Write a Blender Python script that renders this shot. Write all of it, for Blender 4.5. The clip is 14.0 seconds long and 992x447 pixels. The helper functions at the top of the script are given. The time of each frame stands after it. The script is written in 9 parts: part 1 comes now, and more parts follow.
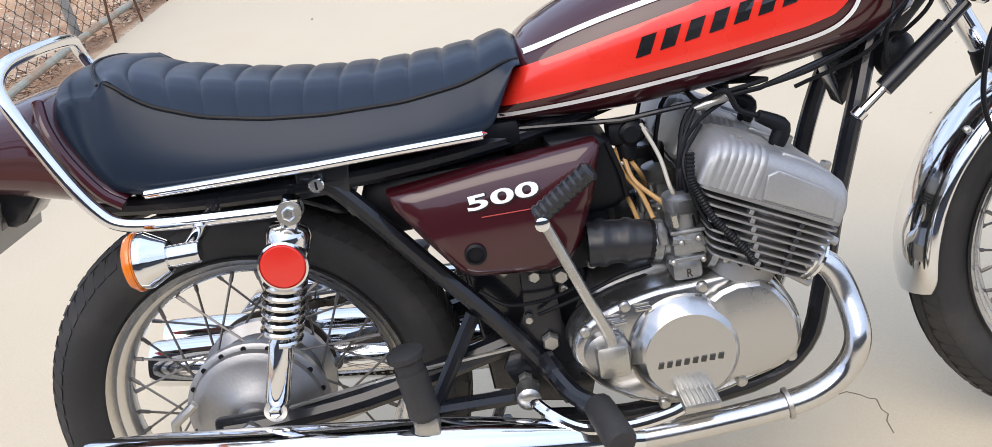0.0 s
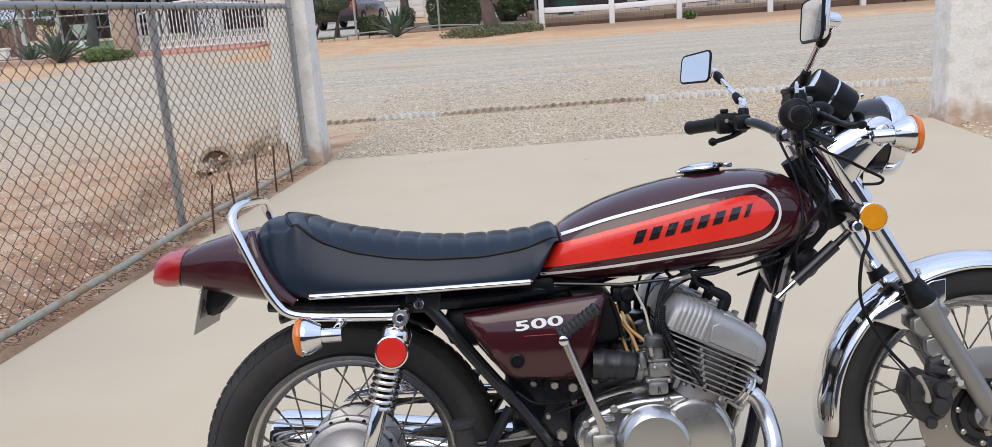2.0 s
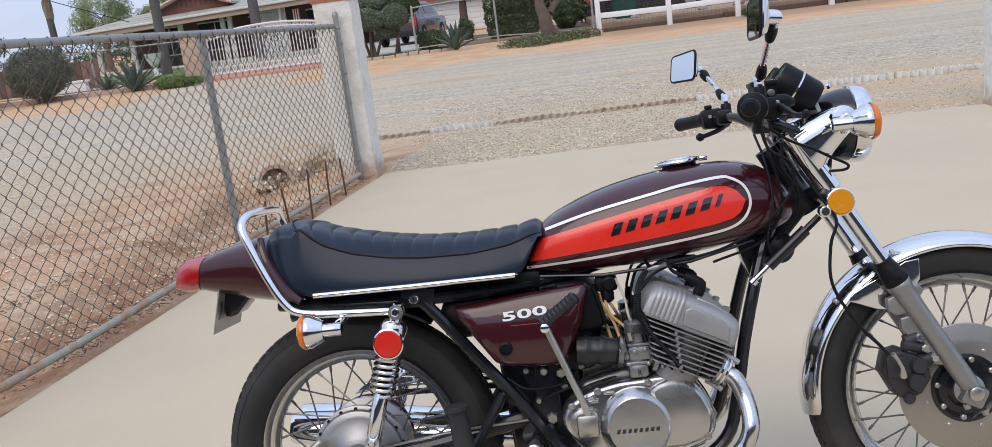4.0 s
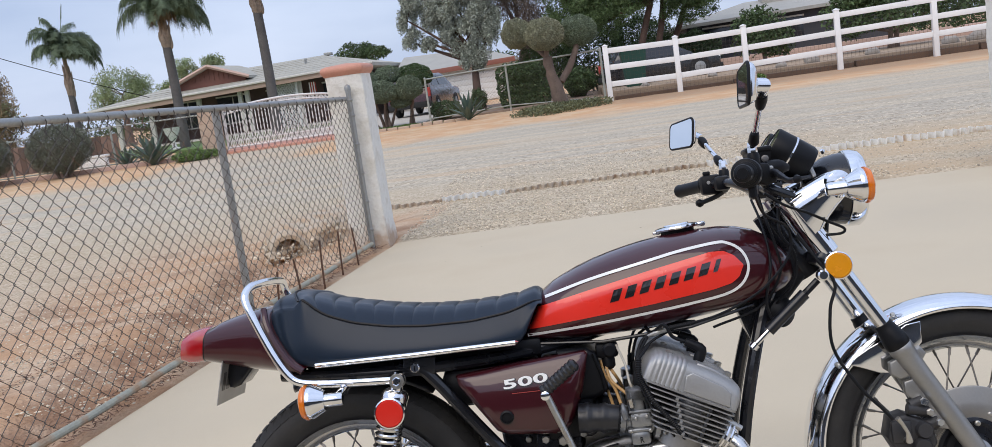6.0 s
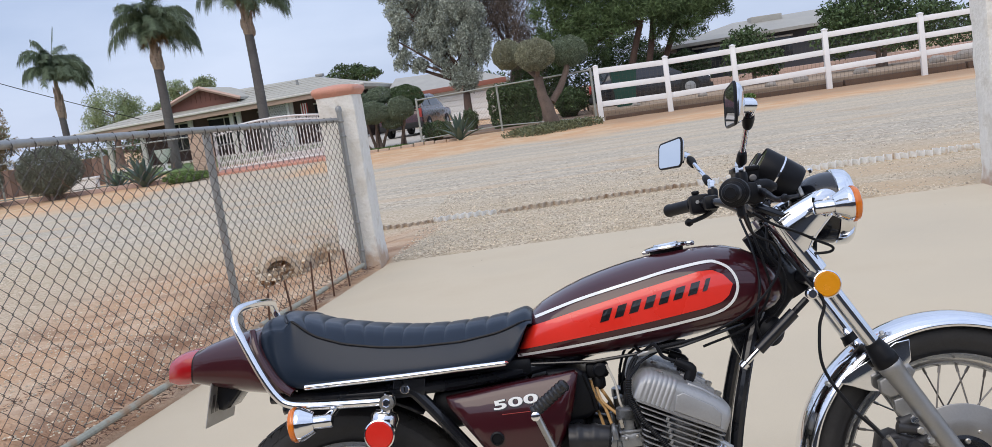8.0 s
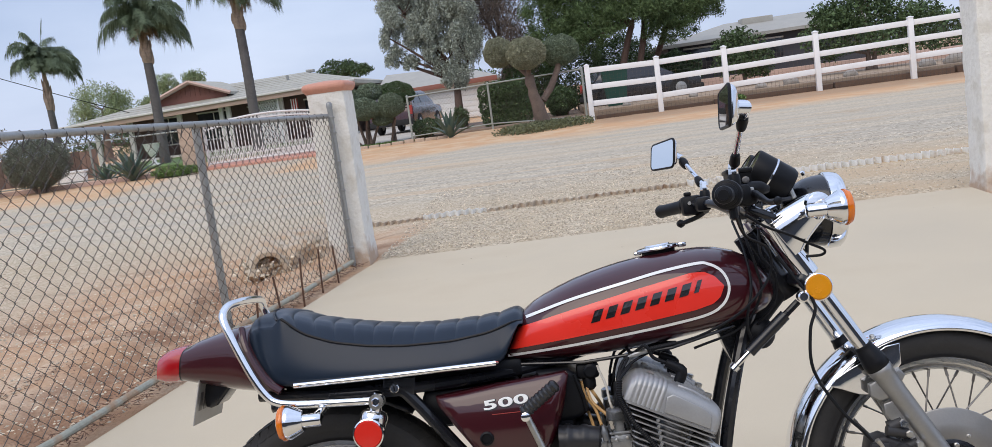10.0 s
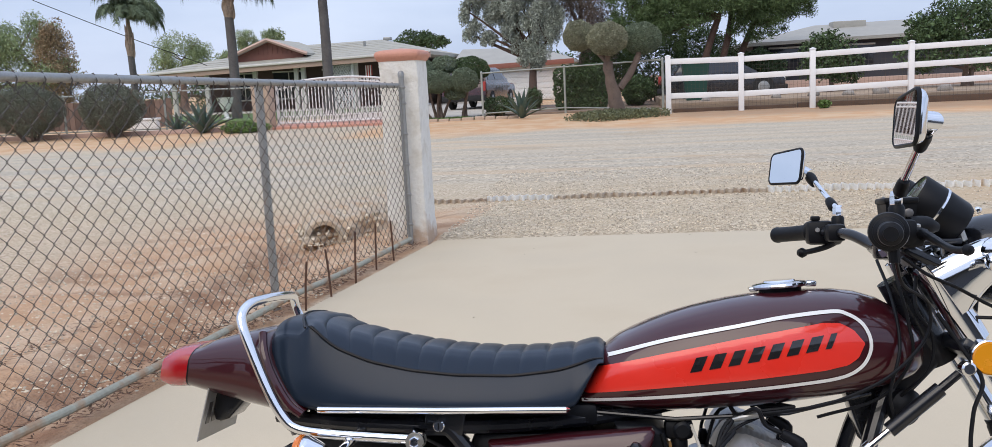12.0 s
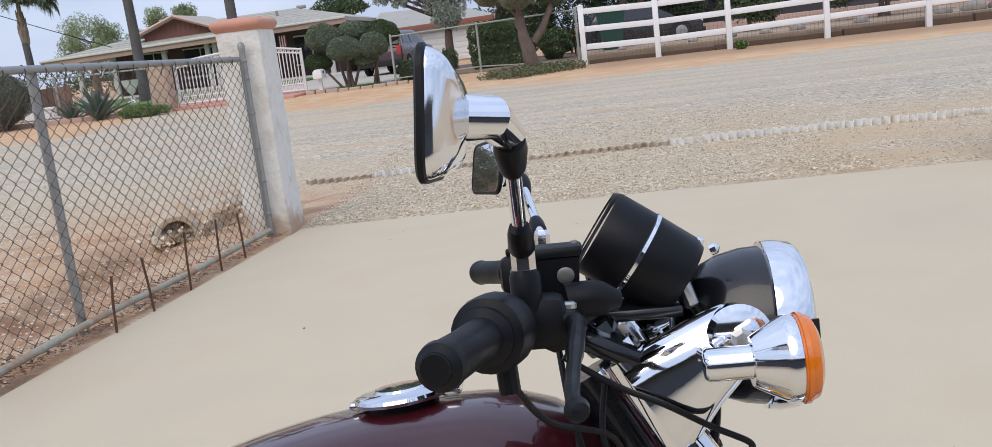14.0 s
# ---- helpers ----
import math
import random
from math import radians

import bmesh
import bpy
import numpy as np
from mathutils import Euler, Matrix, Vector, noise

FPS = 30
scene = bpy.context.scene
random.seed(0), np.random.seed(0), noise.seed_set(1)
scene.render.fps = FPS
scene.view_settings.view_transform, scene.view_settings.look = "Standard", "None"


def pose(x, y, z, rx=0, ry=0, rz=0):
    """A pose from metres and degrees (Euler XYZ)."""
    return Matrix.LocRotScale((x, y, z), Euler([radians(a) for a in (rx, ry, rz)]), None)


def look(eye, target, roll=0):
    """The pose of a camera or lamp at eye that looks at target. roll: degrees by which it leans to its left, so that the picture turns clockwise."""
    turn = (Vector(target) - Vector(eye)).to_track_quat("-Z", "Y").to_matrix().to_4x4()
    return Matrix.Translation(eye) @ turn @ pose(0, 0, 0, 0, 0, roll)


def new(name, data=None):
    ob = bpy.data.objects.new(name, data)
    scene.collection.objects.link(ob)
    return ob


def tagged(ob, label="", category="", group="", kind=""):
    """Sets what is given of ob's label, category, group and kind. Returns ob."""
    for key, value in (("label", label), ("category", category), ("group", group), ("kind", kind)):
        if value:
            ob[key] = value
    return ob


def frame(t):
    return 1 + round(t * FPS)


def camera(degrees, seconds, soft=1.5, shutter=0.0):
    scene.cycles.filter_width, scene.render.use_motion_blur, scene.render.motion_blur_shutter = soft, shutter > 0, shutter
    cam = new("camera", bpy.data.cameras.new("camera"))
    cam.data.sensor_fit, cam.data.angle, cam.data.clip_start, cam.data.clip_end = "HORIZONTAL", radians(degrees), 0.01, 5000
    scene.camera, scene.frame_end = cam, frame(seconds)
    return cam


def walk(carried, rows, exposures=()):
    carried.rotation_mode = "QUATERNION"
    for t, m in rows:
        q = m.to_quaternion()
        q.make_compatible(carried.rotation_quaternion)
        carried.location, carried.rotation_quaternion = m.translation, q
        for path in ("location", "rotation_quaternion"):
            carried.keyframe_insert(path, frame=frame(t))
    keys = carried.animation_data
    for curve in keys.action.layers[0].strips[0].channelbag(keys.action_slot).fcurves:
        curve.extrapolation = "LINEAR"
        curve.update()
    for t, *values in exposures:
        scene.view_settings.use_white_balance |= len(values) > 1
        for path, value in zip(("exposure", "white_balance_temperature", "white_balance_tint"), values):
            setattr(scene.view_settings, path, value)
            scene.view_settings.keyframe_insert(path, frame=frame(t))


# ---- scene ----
cam = camera(55.0, 14.0, soft=0.55)
PATH = [
    (0, (0.414, -1.317, 1.256), (0.396, 0.445, 0.309), -10.2),
    (0.5, (0.448, -1.684, 1.237), (0.422, 0.208, 0.590), -8.3),
    (1, (0.394, -1.823, 1.287), (0.377, 0.111, 0.779), -2.6),
    (1.5, (0.296, -1.912, 1.310), (0.281, 0.023, 0.804), -2.5),
    (2, (0.365, -2.032, 1.347), (0.342, -0.088, 0.875), -4.1),
    (2.2, (0.445, -2.100, 1.347), (0.428, -0.156, 0.873), -5.4),
    (4.5, (0.566, -2.184, 1.339), (0.372, -0.236, 0.927), -7.3),
    (5, (0.581, -2.199, 1.339), (0.379, -0.243, 0.971), -7.4),
    (5.5, (0.598, -2.209, 1.345), (0.400, -0.246, 1.019), -7.9),
    (6, (0.598, -2.195, 1.340), (0.409, -0.226, 1.043), -8.1),
    (6.5, (0.594, -2.185, 1.340), (0.412, -0.214, 1.057), -8.4),
    (7, (0.601, -2.189, 1.340), (0.420, -0.215, 1.073), -8.6),
    (7.5, (0.603, -2.193, 1.341), (0.430, -0.218, 1.081), -8.5),
    (8, (0.604, -2.196, 1.340), (0.437, -0.220, 1.082), -8.3),
    (10.5, (0.597, -2.186, 1.343), (0.452, -0.209, 1.077), -7.5),
    (11, (0.593, -2.164, 1.330), (0.393, -0.191, 1.071), -6.8),
    (11.5, (0.551, -1.993, 1.314), (0.259, -0.033, 1.045), -4.6),
    (12, (0.524, -1.772, 1.342), (0.249, 0.187, 1.049), -2.7),
    (12.5, (0.534, -1.643, 1.322), (0.261, 0.306, 0.970), -3.3),
    (13, (0.687, -1.421, 1.314), (0.410, 0.528, 0.960), -5.1),
    (13.5, (0.820, -1.156, 1.302), (0.509, 0.790, 0.958), -6.1),
    (14, (1.014, -0.917, 1.307), (0.847, 1.039, 0.923), -6.6),
]
walk(cam, [(t, look(eye, target, roll)) for t, eye, target, roll in PATH],
     [(0, 0.53), (0.5, 0.46), (1.0, 0.27), (1.5, 0.16), (2.2, 0.08), (4.5, 0.0), (11.5, 0.02), (12.5, 0.10), (13.5, 0.09), (14, 0.0)])

# ---- light ----
world = bpy.data.worlds.new("sky")
scene.world = world
world.use_nodes = True
_n, _l = world.node_tree.nodes, world.node_tree.links
_n.clear()
_sky = _n.new("ShaderNodeTexSky")
_sky.sky_type, _sky.sun_disc = "NISHITA", False
_sky.sun_elevation, _sky.sun_rotation = radians(50), radians(200)
_sky.air_density, _sky.dust_density = 1.0, 2.0
_tc = _n.new("ShaderNodeTexCoord")
_mp = _n.new("ShaderNodeMapping")
_mp.inputs["Scale"].default_value = (1.0, 1.0, 3.2)
_cl = _n.new("ShaderNodeTexNoise")
_cl.inputs["Scale"].default_value, _cl.inputs["Detail"].default_value = 2.6, 7.0
_cr = _n.new("ShaderNodeValToRGB")
_cr.color_ramp.elements[0].position, _cr.color_ramp.elements[0].color = 0.30, (3.8, 4.7, 6.8, 1)
_cr.color_ramp.elements[1].position, _cr.color_ramp.elements[1].color = 0.68, (6.0, 6.8, 8.8, 1)
_mx = _n.new("ShaderNodeMix")
_mx.data_type = "RGBA"
_mx.inputs[0].default_value = 0.82
_bg, _wo = _n.new("ShaderNodeBackground"), _n.new("ShaderNodeOutputWorld")
_bg.inputs["Strength"].default_value = 0.122
_l.new(_tc.outputs["Generated"], _mp.inputs["Vector"])
_l.new(_mp.outputs["Vector"], _cl.inputs["Vector"])
_l.new(_cl.outputs["Fac"], _cr.inputs["Fac"])
_l.new(_sky.outputs["Color"], _mx.inputs[6])
_l.new(_cr.outputs["Color"], _mx.inputs[7])
# an overcast sky is brighter overhead than near the horizon
_sx, _zr, _ov = _n.new("ShaderNodeSeparateXYZ"), _n.new("ShaderNodeMapRange"), _n.new("ShaderNodeVectorMath")
_l.new(_tc.outputs["Generated"], _sx.inputs[0])
_l.new(_sx.outputs["Z"], _zr.inputs["Value"])
_zr.inputs["From Min"].default_value, _zr.inputs["From Max"].default_value = 0.15, 0.95
_zr.inputs["To Min"].default_value, _zr.inputs["To Max"].default_value = 1.0, 1.5
_ov.operation = "SCALE"
_l.new(_mx.outputs[2], _ov.inputs[0])
_l.new(_zr.outputs["Result"], _ov.inputs["Scale"])
_l.new(_ov.outputs["Vector"], _bg.inputs["Color"])
_l.new(_bg.outputs["Background"], _wo.inputs["Surface"])

sun = new("sun", bpy.data.lights.new("sun", "SUN"))
sun.data.energy, sun.data.angle, sun.data.color = 1.42, radians(50), (1.0, 0.87, 0.70)
sun.matrix_world = look((-3, -8, 11), (0, 0, 0))


# ---- mesh helpers ----
def smooth_mesh(me, angle=35):
    me.polygons.foreach_set("use_smooth", [True] * len(me.polygons))
    me.set_sharp_from_angle(angle=radians(angle))


def mesh_from(name, verts, faces, angle=35):
    me = bpy.data.meshes.new(name)
    me.from_pydata([tuple(v) for v in verts], [], faces)
    me.validate()
    me.update()
    if angle:
        smooth_mesh(me, angle)
    return me


class Geo:
    """Vertices and faces gathered for one mesh."""

    def __init__(self):
        self.v, self.f = [], []

    def add(self, verts, faces):
        o = len(self.v)
        self.v += [tuple(p) for p in verts]
        self.f += [tuple(i + o for i in f) for f in faces]
        return self

    def box(self, lo, hi, m=None):
        (a, b, c), (d, e, f) = lo, hi
        vs = [Vector(p) for p in ((a, b, c), (d, b, c), (d, e, c), (a, e, c), (a, b, f), (d, b, f), (d, e, f), (a, e, f))]
        if m:
            vs = [m @ p for p in vs]
        return self.add(vs, [(0, 3, 2, 1), (4, 5, 6, 7), (0, 1, 5, 4), (1, 2, 6, 5), (2, 3, 7, 6), (3, 0, 4, 7)])

    def rbox(self, lo, hi, bev=0.005, seg=2, m=None):
        bm = bmesh.new()
        bmesh.ops.create_cube(bm, size=1)
        c = [(p + q) / 2 for p, q in zip(lo, hi)]
        s = [q - p for p, q in zip(lo, hi)]
        for v in bm.verts:
            v.co = Vector([c[i] + v.co[i] * s[i] for i in range(3)])
        bmesh.ops.bevel(bm, geom=bm.edges[:], offset=min(bev, min(s) * 0.45), segments=seg, affect="EDGES", profile=0.5)
        return self.bm(bm, m)

    def bm(self, bm, m=None):
        bm.verts.index_update()
        vs = [(m @ v.co) if m else v.co.copy() for v in bm.verts]
        fs = [[v.index for v in f.verts] for f in bm.faces]
        bm.free()
        return self.add(vs, fs)

    def tube(self, pts, r, n=10, closed=False, caps=True):
        """A tube along points; r is one radius or one for each point."""
        pts = [Vector(p) for p in pts]
        rs = r if isinstance(r, (list, tuple)) else [r] * len(pts)
        k = len(pts)
        tang = []
        for i in range(k):
            a = pts[(i - 1) % k] if closed or i else pts[0]
            b = pts[(i + 1) % k] if closed or i < k - 1 else pts[-1]
            t = (b - a)
            tang.append(t.normalized() if t.length > 1e-9 else Vector((0, 0, 1)))
        up = Vector((0, 0, 1)) if abs(tang[0].z) < 0.9 else Vector((1, 0, 0))
        nrm = (up - tang[0] * up.dot(tang[0])).normalized()
        vs = []
        for i in range(k):
            nrm = (nrm - tang[i] * nrm.dot(tang[i])).normalized()
            bi = tang[i].cross(nrm)
            for j in range(n):
                a = 2 * math.pi * j / n
                vs.append(pts[i] + (nrm * math.cos(a) + bi * math.sin(a)) * rs[i])
        fs = []
        for i in range(k if closed else k - 1):
            for j in range(n):
                a, b = i * n + j, i * n + (j + 1) % n
                c, d = ((i + 1) % k) * n + (j + 1) % n, ((i + 1) % k) * n + j
                fs.append((a, b, c, d))
        if caps and not closed:
            fs.append(tuple(range(n - 1, -1, -1)))
            fs.append(tuple((k - 1) * n + j for j in range(n)))
        return self.add(vs, fs)

    def lathe(self, prof, o, axis, n=32, closed=False, caps=True):
        """Revolve (radius, height) pairs about an axis through o."""
        o, ax = Vector(o), Vector(axis).normalized()
        up = Vector((0, 0, 1)) if abs(ax.z) < 0.9 else Vector((1, 0, 0))
        e1 = (up - ax * up.dot(ax)).normalized()
        e2 = ax.cross(e1)
        vs, k = [], len(prof)
        for r, h in prof:
            for j in range(n):
                a = 2 * math.pi * j / n
                vs.append(o + ax * h + (e1 * math.cos(a) + e2 * math.sin(a)) * max(r, 1e-5))
        fs = []
        for i in range(k if closed else k - 1):
            for j in range(n):
                i2 = (i + 1) % k
                fs.append((i * n + j, i * n + (j + 1) % n, i2 * n + (j + 1) % n, i2 * n + j))
        if caps and not closed:
            fs.append(tuple(range(n - 1, -1, -1)))
            fs.append(tuple((k - 1) * n + j for j in range(n)))
        return self.add(vs, fs)

    def loft(self, rings, caps=True, closed=True):
        n = len(rings[0])
        vs = [p for r in rings for p in r]
        fs = []
        for i in range(len(rings) - 1):
            for j in range(n if closed else n - 1):
                fs.append((i * n + j, i * n + (j + 1) % n, (i + 1) * n + (j + 1) % n, (i + 1) * n + j))
        if caps:
            fs.append(tuple(range(n - 1, -1, -1)))
            fs.append(tuple((len(rings) - 1) * n + j for j in range(n)))
        return self.add(vs, fs)

    def prism(self, poly, y0, y1, bev=0.0, m=None):
        """A polygon in x and z, pushed from y0 to y1, with bevelled rims."""
        bm = bmesh.new()
        a = [bm.verts.new((x, y0, z)) for x, z in poly]
        f = bm.faces.new(a)
        r = bmesh.ops.extrude_face_region(bm, geom=[f])
        for v in [e for e in r["geom"] if isinstance(e, bmesh.types.BMVert)]:
            v.co.y = y1
        bmesh.ops.recalc_face_normals(bm, faces=bm.faces[:])
        if bev:
            rim = [e for e in bm.edges if abs(e.verts[0].co.y - e.verts[1].co.y) < 1e-6]
            bmesh.ops.bevel(bm, geom=rim, offset=bev, segments=3, affect="EDGES", profile=0.5)
        return self.bm(bm, m)

    def mesh(self, name, angle=35):
        return mesh_from(name, self.v, self.f, angle)


def curve_pts(pts, n=6, closed=False):
    """Points of a smooth line through the given ones."""
    p = [Vector(q) for q in pts]
    out, k = [], len(p)
    for i in range(k if closed else k - 1):
        p0 = p[(i - 1) % k] if closed or i else p[0] * 2 - p[1]
        p1, p2 = p[i], p[(i + 1) % k]
        p3 = p[(i + 2) % k] if closed or i < k - 2 else p[-1] * 2 - p[-2]
        for j in range(n):
            t = j / n
            out.append(0.5 * ((2 * p1) + (p2 - p0) * t + (2 * p0 - 5 * p1 + 4 * p2 - p3) * t * t + (3 * p1 - p0 - 3 * p2 + p3) * t ** 3))
    if not closed:
        out.append(p[-1])
    return out


def thing(name, m=None, label="", category="", group="", kind=""):
    ob = new(name)
    ob.empty_display_size = 0.1
    if m:
        ob.matrix_world = m
    return tagged(ob, label, category, group, kind)


def part(name, geo, mat, parent=None, label="", angle=35, m=None):
    """Links one mesh object under its thing or part."""
    me = geo.mesh(name, angle) if isinstance(geo, Geo) else geo
    if mat and not me.materials:
        me.materials.append(mat)
    ob = new(name, me)
    if parent:
        ob.parent = parent
    if m:
        ob.matrix_basis = m
    return tagged(ob, label)


def whole(name, geo, mat, label, category, kind="", group="", angle=35, m=None):
    """A thing that is one single mesh."""
    ob = part(name, geo, mat, None, label, angle, m)
    return tagged(ob, "", category, group, kind)


# ---- materials ----
def material(name, base, rough=0.5, metal=0.0, var=0.12, scale=8.0, fine=60.0, bump=0.05, rough_var=0.1, coat=0.0, second=None, second_at=(0.5, 0.7), island=0.0, rnd=0.0, distance=0.01):
    """A surface with colour and roughness varied at two scales and a fine relief."""
    mt = bpy.data.materials.new(name)
    mt.use_nodes = True
    nd, lk = mt.node_tree.nodes, mt.node_tree.links
    bs = nd["Principled BSDF"]
    bs.inputs["Metallic"].default_value = metal
    if coat:
        bs.inputs["Coat Weight"].default_value, bs.inputs["Coat Roughness"].default_value = coat, 0.03
    tc = nd.new("ShaderNodeTexCoord")
    big, small = nd.new("ShaderNodeTexNoise"), nd.new("ShaderNodeTexNoise")
    big.inputs["Scale"].default_value, big.inputs["Detail"].default_value = scale, 5
    small.inputs["Scale"].default_value, small.inputs["Detail"].default_value = fine, 4
    for t in (big, small):
        lk.new(tc.outputs["Object"], t.inputs["Vector"])
    add = nd.new("ShaderNodeMath")
    add.operation = "MULTIPLY_ADD"
    lk.new(small.outputs["Fac"], add.inputs[0])
    add.inputs[1].default_value = 0.6
    lk.new(big.outputs["Fac"], add.inputs[2])
    val = nd.new("ShaderNodeMapRange")
    val.inputs["From Min"].default_value, val.inputs["From Max"].default_value = 0.45, 1.15
    val.inputs["To Min"].default_value, val.inputs["To Max"].default_value = 1 - var, 1 + var
    lk.new(add.outputs[0], val.inputs["Value"])
    fac = val.outputs["Result"]
    if island or rnd:
        src = nd.new("ShaderNodeNewGeometry").outputs["Random Per Island"] if island else nd.new("ShaderNodeObjectInfo").outputs["Random"]
        mr = nd.new("ShaderNodeMapRange")
        mr.inputs["To Min"].default_value, mr.inputs["To Max"].default_value = 1 - (island or rnd), 1 + (island or rnd)
        lk.new(src, mr.inputs["Value"])
        mu = nd.new("ShaderNodeMath")
        mu.operation = "MULTIPLY"
        lk.new(fac, mu.inputs[0])
        lk.new(mr.outputs["Result"], mu.inputs[1])
        fac = mu.outputs[0]
    col = nd.new("ShaderNodeRGB")
    col.outputs[0].default_value = (*base, 1)
    colour = col.outputs[0]
    if second:
        mx = nd.new("ShaderNodeMix")
        mx.data_type = "RGBA"
        sm = nd.new("ShaderNodeMapRange")
        sm.inputs["From Min"].default_value, sm.inputs["From Max"].default_value = second_at
        lk.new(big.outputs["Fac"], sm.inputs["Value"])
        lk.new(sm.outputs["Result"], mx.inputs[0])
        lk.new(colour, mx.inputs[6])
        mx.inputs[7].default_value = (*second, 1)
        colour = mx.outputs[2]
    hs = nd.new("ShaderNodeHueSaturation")
    lk.new(colour, hs.inputs["Color"])
    lk.new(fac, hs.inputs["Value"])
    lk.new(hs.outputs["Color"], bs.inputs["Base Color"])
    rr = nd.new("ShaderNodeMapRange")
    rr.inputs["From Min"].default_value, rr.inputs["From Max"].default_value = 0.3, 0.7
    rr.inputs["To Min"].default_value, rr.inputs["To Max"].default_value = max(0.0, rough - rough_var), min(1.0, rough + rough_var)
    lk.new(big.outputs["Fac"], rr.inputs["Value"])
    lk.new(rr.outputs["Result"], bs.inputs["Roughness"])
    if bump:
        bp = nd.new("ShaderNodeBump")
        bp.inputs["Strength"].default_value, bp.inputs["Distance"].default_value = bump, distance
        lk.new(small.outputs["Fac"], bp.inputs["Height"])
        lk.new(bp.outputs["Normal"], bs.inputs["Normal"])
    return mt


def ground_material():
    """Earth, gravel road and orange verge, by the plan's depth, with ragged borders."""
    mt = bpy.data.materials.new("earth_and_gravel")
    mt.use_nodes = True
    nd, lk = mt.node_tree.nodes, mt.node_tree.links
    bs = nd["Principled BSDF"]
    bs.inputs["Roughness"].default_value = 0.95
    bs.inputs["Specular IOR Level"].default_value = 0.2
    tc = nd.new("ShaderNodeTexCoord")
    sp = nd.new("ShaderNodeSeparateXYZ")
    lk.new(tc.outputs["Object"], sp.inputs[0])

    def noise_of(scale, detail=5, stretch=None):
        t = nd.new("ShaderNodeTexNoise")
        t.inputs["Scale"].default_value, t.inputs["Detail"].default_value = scale, detail
        if stretch:
            mp = nd.new("ShaderNodeMapping")
            mp.inputs["Scale"].default_value = stretch
            lk.new(tc.outputs["Object"], mp.inputs["Vector"])
            lk.new(mp.outputs["Vector"], t.inputs["Vector"])
        else:
            lk.new(tc.outputs["Object"], t.inputs["Vector"])
        return t.outputs["Fac"]

    def maths(op, a, b=None, c=None):
        m = nd.new("ShaderNodeMath")
        m.operation = op
        for i, v in enumerate((a, b, c)):
            if v is None:
                continue
            if isinstance(v, (int, float)):
                m.inputs[i].default_value = v
            else:
                lk.new(v, m.inputs[i])
        return m.outputs[0]

    def step(v, a, b):
        m = nd.new("ShaderNodeMapRange")
        m.interpolation_type = "SMOOTHSTEP"
        m.inputs["From Min"].default_value, m.inputs["From Max"].default_value = a, b
        lk.new(v, m.inputs["Value"])
        return m.outputs["Result"]

    def mix(f, a, b):
        m = nd.new("ShaderNodeMix")
        m.data_type = "RGBA"
        if isinstance(f, float):
            m.inputs[0].default_value = f
        else:
            lk.new(f, m.inputs[0])
        for i, v in ((6, a), (7, b)):
            if isinstance(v, tuple):
                m.inputs[i].default_value = (*v, 1)
            else:
                lk.new(v, m.inputs[i])
        return m.outputs[2]

    big, mid, tiny = noise_of(0.45), noise_of(2.2, 6), noise_of(70, 3)
    pebble = nd.new("ShaderNodeTexVoronoi")
    pebble.inputs["Scale"].default_value = 48
    lk.new(tc.outputs["Object"], pebble.inputs["Vector"])
    pcol = nd.new("ShaderNodeSeparateColor")
    lk.new(pebble.outputs["Color"], pcol.inputs[0])
    streak = noise_of(1.0, 6, (0.07, 2.6, 1.0))
    stone = mix(pcol.outputs[0], (0.33, 0.265, 0.185), (0.72, 0.625, 0.475))
    gravel = mix(maths("MULTIPLY", step(mid, 0.35, 0.7), 0.6), stone, (0.50, 0.40, 0.27))
    road = mix(step(streak, 0.42, 0.60), (0.50, 0.445, 0.355), (0.60, 0.515, 0.385))
    road = mix(maths("MULTIPLY", tiny, 0.30), road, (0.27, 0.245, 0.21))
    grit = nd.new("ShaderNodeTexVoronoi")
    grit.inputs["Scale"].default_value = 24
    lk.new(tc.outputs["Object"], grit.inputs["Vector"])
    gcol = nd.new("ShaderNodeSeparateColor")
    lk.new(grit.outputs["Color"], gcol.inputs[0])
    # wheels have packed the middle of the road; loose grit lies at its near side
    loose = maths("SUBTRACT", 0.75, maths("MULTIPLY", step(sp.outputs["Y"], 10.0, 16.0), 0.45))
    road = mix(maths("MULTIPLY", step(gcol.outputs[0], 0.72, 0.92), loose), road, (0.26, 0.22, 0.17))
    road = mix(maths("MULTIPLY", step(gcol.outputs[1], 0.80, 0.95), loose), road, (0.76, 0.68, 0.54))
    road = mix(maths("MULTIPLY", step(noise_of(0.9, 6, (0.25, 1.5, 1.0)), 0.52, 0.68), 0.55), road, (0.60, 0.45, 0.295))
    earth = mix(step(mid, 0.35, 0.68), (0.54, 0.34, 0.205), (0.63, 0.475, 0.335))
    earth = mix(maths("MULTIPLY", pcol.outputs[1], 0.35), earth, (0.36, 0.21, 0.115))
    drift = step(noise_of(1.7, 7, (0.55, 1.5, 1.0)), 0.54, 0.66)
    earth = mix(maths("MULTIPLY", drift, 0.55), earth, (0.25, 0.135, 0.08))
    wob = maths("MULTIPLY_ADD", big, 3.0, -1.5)
    wob2 = maths("MULTIPLY_ADD", mid, 1.2, -0.6)
    yy = maths("ADD", sp.outputs["Y"], maths("ADD", wob, wob2))
    dirt = maths("MULTIPLY", step(maths("ADD", sp.outputs["X"], maths("MULTIPLY", wob2, 2.0)), 2.0, 3.6), step(noise_of(1.3, 6, (0.7, 1.2, 1.0)), 0.36, 0.58))
